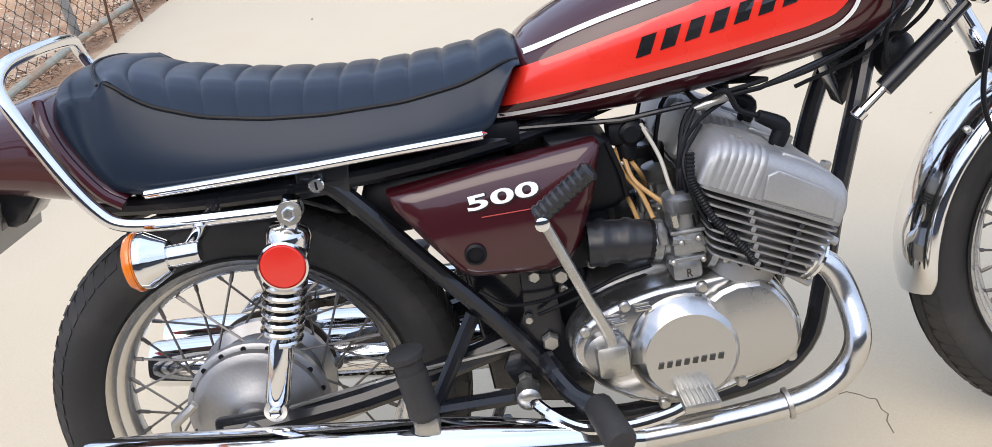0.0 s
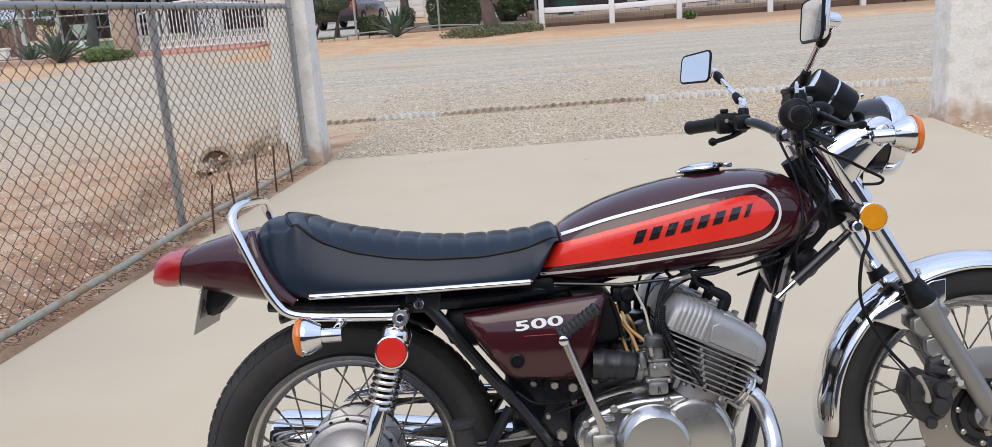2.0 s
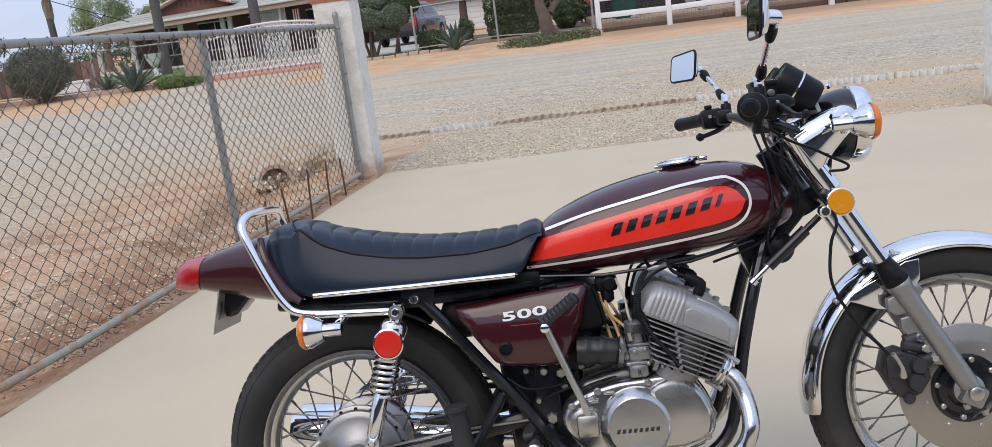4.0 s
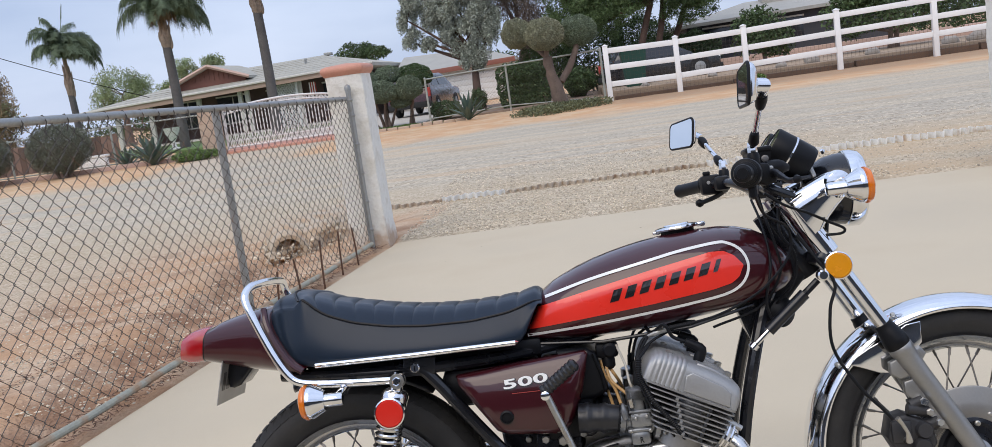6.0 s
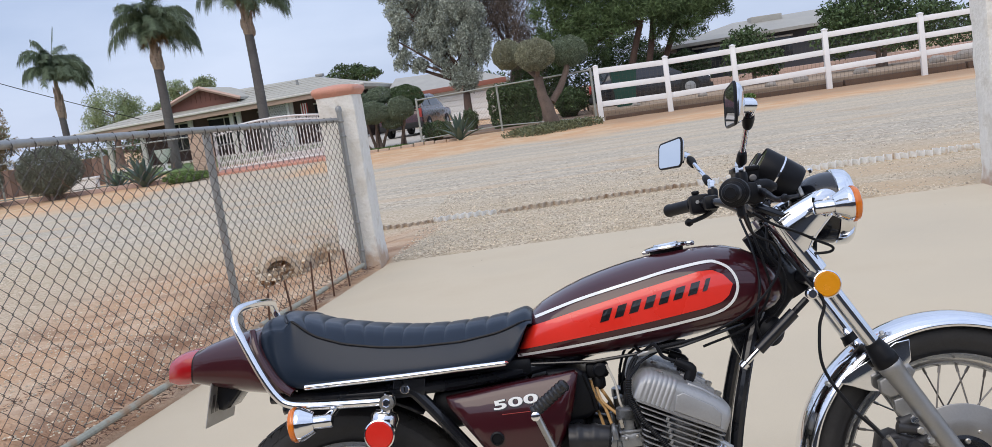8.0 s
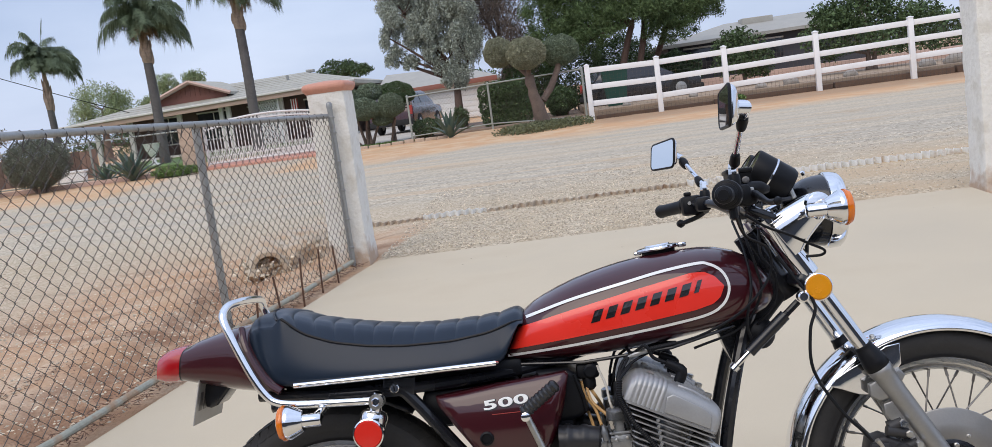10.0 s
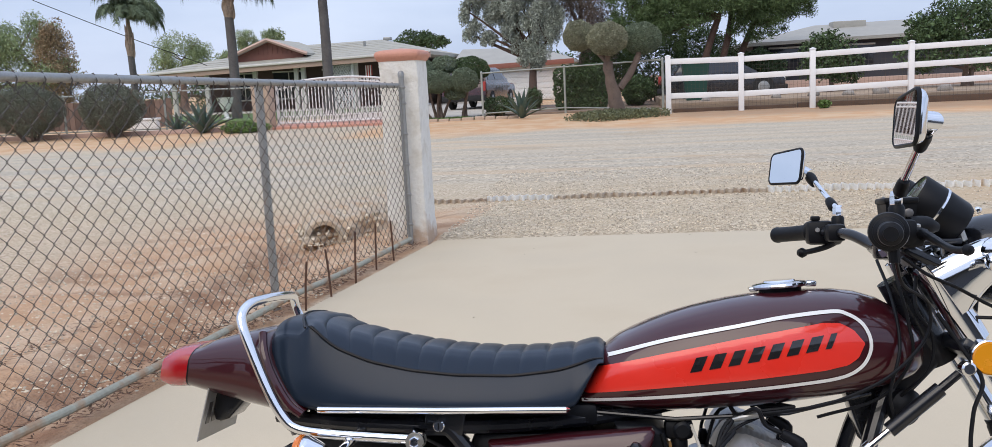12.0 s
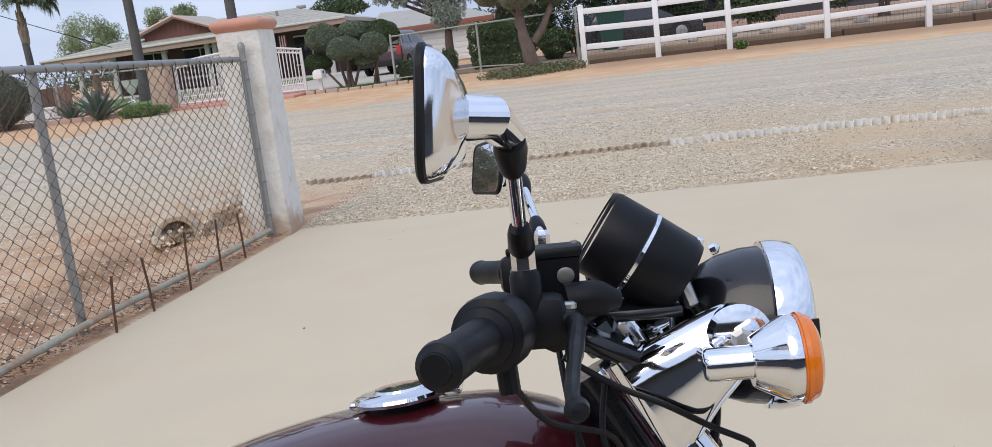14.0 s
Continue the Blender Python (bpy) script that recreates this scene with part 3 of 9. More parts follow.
# low pinkish wall and rails beside the far pillar
g = Geo().rbox((4.585, 6.06, -0.05), (9.5, 6.24, 0.26), 0.01)
whole("wall_garden", g, material("pinkish_block_wall", (0.50, 0.36, 0.28), 0.9, var=0.12, scale=3, fine=40, bump=0.4), "low pinkish block wall beside the pillar", "wall", "structure")
t = thing("board_rail", pose(0, 0, 0), "white board rail fixed above the low wall", "rail")
part("board", Geo().rbox((4.585, 6.20, 0.60), (9.5, 6.235, 0.74), 0.004), WHITE_VINYL, t)
part("post", Geo().rbox((7.2, 6.25, 0.2), (7.3, 6.35, 0.9), 0.004), WHITE_VINYL, t)


# ---- wire fence along the driveway ----
def build_wire_fence():
    t = thing("chain_link_fence", pose(0, 0, 0), "weathered chain-link fence with a galvanised top rail", "fence")
    ya, yb = -3.0, 6.19

    def at(y, z, off=0.0):
        return (fence_x(y) + off, y, z)

    def crest(y):
        return 1.35 + 0.0235 * (6.3 - y)

    part("top_rail", Geo().tube([at(y, crest(y)) for y in (ya, -1, 1, 2.5, 3.8, 5, yb)], 0.021, 12), GALV, t)
    part("bottom_rail", Geo().tube([at(y, 0.036 + 0.012 * math.sin(y * 2), 0.03) for y in (ya, -1, 0, 1, 2, 3, 4, 5, yb)], 0.02, 10), material("dusty_grey_pipe", (0.40, 0.40, 0.325), 0.8, 0.1, var=0.25, scale=6, fine=50, bump=0.2, second=(0.36, 0.25, 0.16), second_at=(0.46, 0.58)), t, "dusty grey pipe along the foot")
    for y in (-2.1, 0.9, 3.91):
        p = part("post", Geo().tube([at(y, -0.05, -0.045), at(y, crest(y) - 0.01, -0.045)], 0.026, 14), GALV, t)
        part("post_cap", Geo().lathe([(0.029, 0), (0.030, 0.012), (0.022, 0.022), (0.004, 0.027)], at(y, crest(y) - 0.022, -0.045), (0, 0, 1), 14), GALV, p)
    ex, ey = -1.352, 6.225
    part("end_post", Geo().tube([(ex, ey, -0.02), (ex, ey, 1.45)], 0.024, 14), GALV, t)
    part("end_cap", Geo().lathe([(0.028, -0.03), (0.029, 0.0), (0.022, 0.018), (0.004, 0.028)], (ex, ey, 1.45), (0, 0, 1), 14), GALV, t)
    for z in (0.16, 0.42, 0.68, 0.94, 1.20, 1.335):
        part("tension_band", Geo().lathe([(0.0255, -0.013), (0.0285, -0.009), (0.0285, 0.009), (0.0255, 0.013)], (ex, ey, z), (0, 0, 1), 14), GALV, t)
        part("band_bolt", Geo().tube([(ex + 0.012, ey - 0.030, z), (ex + 0.040, ey - 0.030, z)], 0.005, 6), GALV, t)
    part("tension_bar", Geo().box((fence_x(yb) + 0.010, yb - 0.010, 0.07), (fence_x(yb) + 0.015, yb + 0.004, 1.33)), GALV, t)
    # woven wires: each one zigzags up the fence and hooks round its neighbours
    g = Geo()
    cell, rows = 0.104, 15
    y, k = ya, 0
    while y < yb - 0.01:
        pts = []
        hh = crest(y) - 0.02 - 0.06
        for i in range(rows * 2 + 1):
            side = (i + k) % 2
            yy = min(y + cell * (0.5 * side + 0.02 * (2 * side - 1)) * 1.04, yb)
            pts.append(at(yy, 0.06 + hh * i / (rows * 2), 0.012 + (0.0022 if side else -0.0022)))
        g.tube(pts, 0.0024, 5, caps=False)
        y += cell / 2
        k += 1
    # the wires alternate, so that neighbours lean to opposite sides
    part("wire_mesh", g, WIRE, t, "woven diamond wire with some rust", angle=0)
    y = ya + 0.1
    while y < yb:
        c = crest(y)
        part("tie_wire", Geo().tube([at(y, c - 0.06, 0.015), at(y + 0.012, c - 0.01, 0.026), at(y + 0.018, c + 0.023, 0.006), at(y + 0.022, c + 0.018, -0.016), at(y + 0.02, c - 0.03, -0.018)], 0.0034, 5), WIRE, t, "", 0)
        y += cell * 2.5 / 1.6


build_wire_fence()

# rusty stakes pushed in along the paving's border
for x, y, hh, lean in ((-1.50, 3.86, 0.29, 0.03), (-1.45, 4.24, 0.30, -0.02), (-1.42, 4.72, 0.34, 0.02), (-1.40, 5.22, 0.32, 0.015), (-1.345, 5.56, 0.29, -0.01)):
    whole("metal_stake", Geo().tube([(x, y, -0.05), (x + lean * 0.4, y, hh * 0.5), (x + lean, y, hh)], 0.0075, 8), RUST, "thin rusty iron stake in the earth beside the paving", "stake", group="stakes along the paving")


# culvert pipe mouth in the bank behind the fence
def build_culvert():
    t = thing("culvert_pipe", pose(-2.22, 6.5, 0.0), "culvert pipe mouth half buried in a pale earth bank", "pipe")
    ax = Vector((0.32, -0.9, -0.04)).normalized()
    earth_tone = material("earth_crusted_concrete", (0.54, 0.455, 0.345), 0.95, var=0.3, scale=5, fine=50, bump=1.0, second=(0.42, 0.29, 0.18), second_at=(0.42, 0.62))
    part("pipe_wall", Geo().lathe([(0.128, -0.9), (0.128, -0.02), (0.134, 0.0), (0.172, 0.0), (0.185, -0.03), (0.19, -0.9)], (0, 0, 0.0), ax, 24, caps=False, closed=True), earth_tone, t, "", 50)
    # a near-black cap across the pipe paints the darkness of its depth
    part("bore", Geo().lathe([(0.127, -0.22), (0.06, -0.23), (0.001, -0.24)], (0, 0, 0.0), ax, 24, caps=False), material("pipe_depth_black", (0.030, 0.024, 0.019), 0.95, bump=0.3), t, "near-black cap for the shade inside the bore")
    bm = bmesh.new()
    bmesh.ops.create_icosphere(bm, subdivisions=5, radius=1.0)
    for v in bm.verts:
        n = 1 + 0.16 * noise.noise(v.co * 2.3) + 0.07 * noise.noise(v.co * 8)
        v.co = Vector((v.co.x * 0.40 * n + 0.02 + 0.10 * v.co.y, v.co.y * 1.25 * n + 1.22, v.co.z * 0.23 * n - 0.02))
    part("bank", Geo().bm(bm), earth_tone, t, "pale earth bank over the pipe", 80)
    rng = random.Random(44)
    g = Geo()
    for _ in range(420):
        a, u = rng.uniform(0, 6.28), math.sqrt(rng.random()) * 1.1
        px, py = 0.46 * u * math.cos(a) + 0.02 + 0.1 * u * math.sin(a), 1.3 * u * math.sin(a) + 1.15
        pz = 0.20 * math.sqrt(max(0.0, 1 - u * u)) - 0.01
        sz = rng.uniform(0.008, 0.034)
        m = pose(px, py, pz, rng.uniform(0, 360), rng.uniform(0, 360), rng.uniform(0, 360))
        g.add([m @ (Vector(p) * sz * rng.uniform(0.75, 1.2)) for p in ((0, 0, 0.8), (0.9, 0, 0.1), (0.1, 0.9, -0.1), (-0.9, 0.1, 0.1), (-0.1, -0.9, 0), (0, 0, -0.7))], [(0, 1, 2), (0, 2, 3), (0, 3, 4), (0, 4, 1), (5, 2, 1), (5, 3, 2), (5, 4, 3), (5, 1, 4)])
    tagged(part("rubble", g, PEBBLE, t, "loose stones on the bank", 0), kind="stuff")


build_culvert()


# ---- across the road ----
def build_white_fence():
    t = thing("rail_fence", pose(0, 0, 0), "white vinyl three-rail ranch fence across the road", "fence")
    xs = [1.62, 3.42, 5.15, 7.48, 9.86, 12.2, 14.6, 17.0]
    zt = [1.77, 1.75, 1.78, 1.84, 1.89, 1.93, 1.97, 2.0]
    y = 23.0
    for x, z in zip(xs, zt):
        p = part("post", Geo().rbox((x - 0.065, y - 0.065, 0.25), (x + 0.065, y + 0.065, z), 0.006), WHITE_VINYL, t)
        part("post_cap", Geo().loft([[(x + a * 0.075, y + b * 0.075, z + 0.001) for a, b in ((-1, -1), (1, -1), (1, 1), (-1, 1))], [(x + a * 0.075, y + b * 0.075, z + 0.02) for a, b in ((-1, -1), (1, -1), (1, 1), (-1, 1))], [(x + a * 0.01, y + b * 0.01, z + 0.05) for a, b in ((-1, -1), (1, -1), (1, 1), (-1, 1))]]), WHITE_VINYL, p)
    for i in range(len(xs) - 1):
        for dz in (0.12, 0.55, 0.98):
            a, b = Vector((xs[i] + 0.064, y, zt[i] - dz)), Vector((xs[i + 1] - 0.064, y, zt[i + 1] - dz))
            m = Matrix.Translation(a) @ (b - a).to_track_quat("X", "Z").to_matrix().to_4x4()
            part("rail", Geo().rbox((0, -0.025, -0.07), ((b - a).length, 0.025, 0.07), 0.005, m=m), WHITE_VINYL, t)
    # thin wire netting behind the rails
    g = Geo()
    for i in range(154):
        x = 1.7 + i * 0.1
        g.box((x - 0.0018, y + 0.07, 0.35), (x + 0.0018, y + 0.074, 1.62 + (x - 1.7) * 0.015))
    for i in range(12):
        g.box((1.7, y + 0.066, 0.42 + i * 0.105), (17.0, y + 0.069, 0.4235 + i * 0.105))
    part("wire_netting", g, WIRE, t, "thin dark wire netting behind the rails", angle=0)


build_white_fence()

# timber edging at the foot of the white fence
for i in range(5):
    x = 1.75 + i * 3.1
    g = Geo().rbox((x, 23.25, 0.30), (x + 3.05, 23.45, 0.45 + 0.03 * i), 0.015)
    whole("timber_sleeper", g, WOOD_BEAM, "dark weathered timber sleeper edging the raised bed", "sleeper", group="sleepers under the fence")

# raised planting ground behind it
g = Geo().rbox((1.6, 23.46, 0.2), (20, 33, 0.60), 0.05)
whole("ground_bed", g, material("pale_dry_soil", (0.36, 0.27, 0.19), 0.95, var=0.2, scale=1.2, fine=20, bump=0.5), "dry pale soil bed behind the fence", "soil", "structure")


def boulder(x, y, z, s, seed):
    bm = bmesh.new()
    bmesh.ops.create_icosphere(bm, subdivisions=2, radius=s)
    for v in bm.verts:
        v.co *= 1 + 0.3 * noise.noise(v.co * (1.6 / s) + Vector((seed, 0, 0)))
        v.co.z *= 0.65
    g = Geo().bm(bm, pose(x, y, z + s * 0.3))
    whole("boulder", g, ROCK, "rounded grey boulder on the planting bed", "boulder", group="boulders in the bed", angle=60)


for i, (x, y, s) in enumerate(((6.2, 23.8, 0.16), (7.0, 23.9, 0.22), (8.6, 24.0, 0.2), (10.6, 24.0, 0.24), (11.3, 23.9, 0.3), (12.0, 24.1, 0.27), (2.6, 23.8, 0.12), (4.4, 23.8, 0.13), (12.9, 24, 0.25), (5.4, 24.2, 0.15))):
    boulder(x, y, 0.58, s, i * 3.1)


def far_wire_fence(pts, pitch, label, mid=False):
    t = thing("chain_link_fence", pose(0, 0, 0), label, "fence")
    for x, y, a, b in pts:
        p = part("post", Geo().tube([(x, y, a - 0.1), (x, y, b + 0.02)], 0.030, 10), GALV_GREEN, t)
        part("post_cap", Geo().lathe([(0.034, 0), (0.034, 0.02), (0.02, 0.04), (0.004, 0.05)], (x, y, b + 0.01), (0, 0, 1), 10), GALV_GREEN, p)
    for p, q in zip(pts[:-1], pts[1:]):
        part("top_rail", Geo().tube([(p[0], p[1], p[3]), (q[0], q[1], q[3])], 0.021, 8), GALV_GREEN, t)
        part("bottom_rail", Geo().tube([(p[0], p[1], p[2] + 0.06), (q[0], q[1], q[2] + 0.06)], 0.018, 8), GALV_GREEN, t)
        g = Geo()
        run = (Vector(q[:2]) - Vector(p[:2])).length
        n = int(run / pitch)
        for i in range(n):
            for s in (-1, 1):
                u0, a1 = i / n, 1.0
                u1 = u0 + s * 1.2 / run
                if u1 > 1:
                    a1, u1 = (1 - u0) / (u1 - u0), 1.0
                if u1 < 0:
                    a1, u1 = u0 / (u0 - u1), 0.0

                def at(u, f):
                    lo = p[2] + 0.06 + (q[2] - p[2]) * u
                    hi = p[3] + (q[3] - p[3]) * u
                    return (p[0] + (q[0] - p[0]) * u, p[1] + (q[1] - p[1]) * u, lo + (hi - lo) * f)

                g.tube([at(u0, 0), at(u1, a1)], 0.0017, 3, caps=False)
        part("wire_mesh", g, WIRE, t, "thin woven wire", 0)


far_wire_fence([(-3.37, 24.45, 0.44, 1.60), (-1.15, 25.4, 0.48, 1.68), (1.5, 23.45, 0.4, 1.72)], 0.10, "weathered chain-link yard fence with pipe rails across the road")
far_wire_fence([(-9.5, 23.7, 0.42, 1.50), (-12.3, 23.75, 0.42, 1.52), (-15.5, 24.0, 0.42, 1.50), (-19.0, 24.3, 0.42, 1.50)], 0.10, "chain-link fence between the stone pillar and the clipped shrubs")


def build_gate():
    t = thing("driveway_gate", pose(0, 0, 0), "white wrought-metal driveway gate with an arched scalloped top", "gate")
    p0, p1 = Vector((-8.88, 23.4, 0.45)), Vector((-5.86, 24.7, 0.42))
    d = p1 - p0
    n = 36

    def top(u):
        return 0.90 + 0.36 * math.sin(math.pi * (0.16 + 0.62 * u))

    def at(u, z):
        return p0 + d * u + Vector((0, 0, z))

    for i in range(n):
        u = (i + 0.5) / n
        part("bar", Geo().tube([at(u, 0.05), at(u, top(u) - 0.05)], 0.0165, 6), WHITE_METAL, t)
    part("top_rail", Geo().tube([at(i / 24, top(i / 24)) for i in range(25)], 0.028, 8), WHITE_METAL, t)
    part("scallop_rail", Geo().tube([at(i / 24, top(i / 24) - 0.11) for i in range(25)], 0.02, 8), WHITE_METAL, t)
    part("middle_rail", Geo().tube([at(0, 0.22), at(1, 0.22)], 0.022, 8), WHITE_METAL, t)
    part("bottom_rail", Geo().tube([at(0, 0.05), at(1, 0.05)], 0.03, 8), WHITE_METAL, t)
    for i in range(30):
        u = (i + 0.5) / 30
        c = at(u, top(u) - 0.055)
        part("ring", Geo().tube([c + d.normalized() * math.cos(a) * 0.042 + Vector((0, 0, math.sin(a) * 0.042)) for a in [k * math.pi / 5 for k in range(10)]], 0.010, 5, closed=True), WHITE_METAL, t)
    for i in range(1, 36):
        u = i / 36
        part("picket", Geo().tube([at(u, 0.06), at(u, 0.30), at(u, 0.37)], [0.014, 0.014, 0.002], 6), WHITE_METAL, t)
    for u in (0, 1):
        part("stile", Geo().tube([at(u, 0.0), at(u, top(u) + 0.04)], 0.03, 8), WHITE_METAL, t)
    g = Geo().rbox((-9.2, 23.0, 0.30), (-5.75, 25.3, 0.42), 0.02)
    whole("pavement_apron", g, SALMON, "salmon-painted concrete apron under the gate", "apron", "structure")


build_gate()


def stone_pillar(x, y, w, top):
    t = thing("stone_pillar", pose(x, y, 0), "tan stone-faced gate pillar", "pillar")
    part("core", Geo().rbox((-w / 2 + 0.004, -w / 2 + 0.004, 0.2), (w / 2 - 0.004, w / 2 - 0.004, top), 0.01), STONE, t)
    part("coping", Geo().rbox((-w / 2 - 0.03, -w / 2 - 0.03, top), (w / 2 + 0.03, w / 2 + 0.03, top + 0.07), 0.015), STONE, t)
    rng = random.Random(11)
    z = 0.3
    while z < top - 0.1:
        hh = rng.uniform(0.12, 0.2)
        a = -w / 2
        while a < w / 2 - 0.06:
            b = min(w / 2, a + rng.uniform(0.14, 0.26))
            part("stone", Geo().rbox((a + 0.008, -w / 2 - rng.uniform(0.004, 0.012), z), (b - 0.008, -w / 2 + 0.05, min(z + hh - 0.012, top)), 0.012, 1), STONE, t)
            a = b
        z += hh


stone_pillar(-9.15, 23.1, 0.48, 1.58)


def limb(g, a, b, r0, r1, rng, bend=0.12, n=6):
    a, b = Vector(a), Vector(b)
    l = (b - a).length
    off = Vector((rng.uniform(-1, 1), rng.uniform(-1, 1), rng.uniform(-0.3, 0.5))) * l * bend
    pts = [a.lerp(b, i / n) + off * math.sin(math.pi * i / n) for i in range(n + 1)]
    g.tube(pts, [r0 + (r1 - r0) * i / n for i in range(n + 1)], 8)


def tree(name, base, trunk_top, r, blobs, leaf, count, leaves, label, category="tree", seed=1, aspect=2.2, droop=0.0, shell=0.6, bark=None, stems=1, group="", core=True, tuft=9, boles=()):
    """A trunk (or several boles) with limbs to each clump of the crown, and a crown of loose leaves."""
    rng = random.Random(seed)
    t = thing(name, pose(0, 0, 0), label, category, group)
    if not boles:
        offs = [Vector((rng.uniform(-1, 1), rng.uniform(-1, 1), 0)) * (r * 1.8 if stems > 1 else 0) for _ in range(stems)]
        boles = [(Vector(base) + o, Vector(trunk_top) + o * 1.5) for o in offs]
    for p, q in boles:
        g = Geo()
        limb(g, p, q, r * rng.uniform(0.85, 1.1), r * 0.7, rng, 0.06)
        g.lathe([(r * 1.5, -0.12), (r * 1.25, 0.0), (r * 1.02, 0.18)], p, (0, 0, 1), 9)
        part("trunk", g, bark or BARK, t, "", 60)
    for c, rad in blobs:
        g = Geo()
        crotch = min((Vector(q) for p, q in boles), key=lambda q: (q - Vector(c)).length)
        limb(g, crotch, Vector(c) - Vector((0, 0, rad[2] * 0.3)), r * 0.5, r * 0.15, rng, 0.1)
        for _ in range(4):
            d = Vector((rng.uniform(-1, 1), rng.uniform(-1, 1), rng.uniform(-0.4, 1)))
            limb(g, Vector(c) - Vector((0, 0, rad[2] * 0.3)), Vector(c) + Vector((d.x * rad[0], d.y * rad[1], d.z * rad[2])) * 0.75, r * 0.15, r * 0.04, rng, 0.1, 4)
        part("limb", g, bark or BARK, t, "", 60)
    # smaller tufts round each clump make the outline uneven; without a core they leave gaps
    tufts = list(blobs) if core else []
    for c, rad in blobs:
        for _ in range(tuft):
            d = Vector((rng.gauss(0, 1), rng.gauss(0, 1), rng.gauss(0, 1))).normalized()
            f = rng.uniform(0.22, 0.42)
            k = rng.uniform(0.80, 1.12) if core else rng.uniform(0.45, 1.0)
            tufts.append(((c[0] + d.x * rad[0] * k, c[1] + d.y * rad[1] * k, c[2] + d.z * rad[2] * k - droop * 0.1), (rad[0] * f, rad[1] * f, rad[2] * f * (1.0 + 0.7 * droop))))
    me = grove(tufts, leaf, count, np.random.default_rng(seed), aspect, shell, droop)
    part("crown", me, leaves, t)
    return t


# clipped shrubs along the far verge
def shrub(x, y, z, rx, ry, rz, n, leaf, mat, label, seed, name="shrub", group="", lumps=1.0):
    t = thing(name, pose(x, y, z), label, "shrub", group)
    rng = random.Random(seed)
    g = Geo()
    for i in range(7):
        a = rng.uniform(0, 6.28)
        limb(g, (0.12 * math.cos(a), 0.12 * math.sin(a), -0.1), (rx * 0.6 * math.cos(a), ry * 0.6 * math.sin(a), rz * 1.3), 0.035, 0.012, rng, 0.12)
    part("stem", g, BARK, t, "", 60)
    me = grove([((0, 0, rz * 1.15), (rx, ry, rz)), ((0, 0, rz * 1.15), (rx * 0.86, ry * 0.86, rz * 0.86))], leaf, n, np.random.default_rng(seed), 1.9, 0.22, 0.0, lumps)
    part("crown", me, mat, t)


shrub(-15.50, 22.3, 0.36, 0.95, 0.85, 0.70, 42000, 0.036, LEAF_HEDGE, "rounded clipped grey-green shrub on the verge", 21, group="clipped shrubs", lumps=0.4)
shrub(-13.25, 22.6, 0.36, 0.86, 0.82, 0.68, 42000, 0.036, LEAF_HEDGE, "rounded clipped grey-green shrub on the verge", 22, group="clipped shrubs", lumps=0.4)
shrub(-17.6, 22.4, 0.36, 1.0, 0.9, 0.72, 36000, 0.038, LEAF_HEDGE, "rounded clipped grey-green shrub on the verge", 23, group="clipped shrubs", lumps=0.4)
shrub(-3.15, 26.0, 0.36, 0.48, 0.45, 0.27, 6000, 0.045, LEAF_CITRUS, "low dark green shrub behind the wire fence", 25)
shrub(-2.28, 28.0, 0.36, 0.26, 0.26, 0.36, 2600, 0.05, LEAF_CITRUS, "small upright green shrub behind the wire fence", 27)
shrub(-9.42, 22.3, 0.30, 0.66, 0.35, 0.15, 4500, 0.05, LEAF_GRASS, "low bright green clump by the stone pillar", 26)
shrub(5.35, 22.6, 0.33, 0.16, 0.14, 0.10, 500, 0.06, LEAF_GRASS, "small green weed tuft by the fence post", 28)

def build_hedge():
    t = thing("hedge", pose(-0.80, 27.6, 0.3), "dense dark green block of hedge behind the wire fence", "hedge")
    rng = random.Random(24)
    g = Geo()
    for i in range(6):
        limb(g, (-0.5 + 0.2 * i, 0.0, -0.05), (-0.6 + 0.24 * i, rng.uniform(-0.2, 0.2), 1.0), 0.03, 0.012, rng, 0.1)
    part("stem", g, BARK, t, "", 60)
    blobs = [((x + rng.uniform(-0.05, 0.05), rng.uniform(-0.05, 0.05), z), (0.36, 0.42, 0.34)) for x in (-0.48, -0.16, 0.16, 0.46) for z in (0.34, 0.72, 1.12)]
    part("crown", grove(blobs, 0.06, 20000, np.random.default_rng(24), 1.4, 0.22, 0.3, 0.6), LEAF_CITRUS, t)


build_hedge()


# spreading ground cover under the cloud-pruned tree
def build_cover():
    blobs = [((0.35 + 0.62 * math.cos(a) * k, 22.75 + 0.45 * math.sin(a) * k, 0.37), (0.42, 0.34, 0.16)) for a in [i * 0.9 for i in range(7)] for k in (0.5, 1.0)]
    blobs += [((1.25, 22.7, 0.38), (0.42, 0.3, 0.15)), ((-0.45, 22.4, 0.35), (0.35, 0.25, 0.12))]
    blobs += [((x, y, rise(y) + 0.05), (0.42, 0.40, 0.15)) for x, y in ((-0.50, 21.7), (-0.05, 21.3), (0.40, 21.6), (0.85, 21.9), (1.20, 22.2), (0.10, 21.9), (-0.30, 22.1), (0.60, 22.2))]
    t = thing("ground_cover", pose(0, 0, 0), "low spreading green ground cover round the tree foot", "plant", kind="stuff")
    part("foliage", grove(blobs, 0.055, 15000, np.random.default_rng(31), 1.8, 0.5), LEAF_COVER, t)


build_cover()


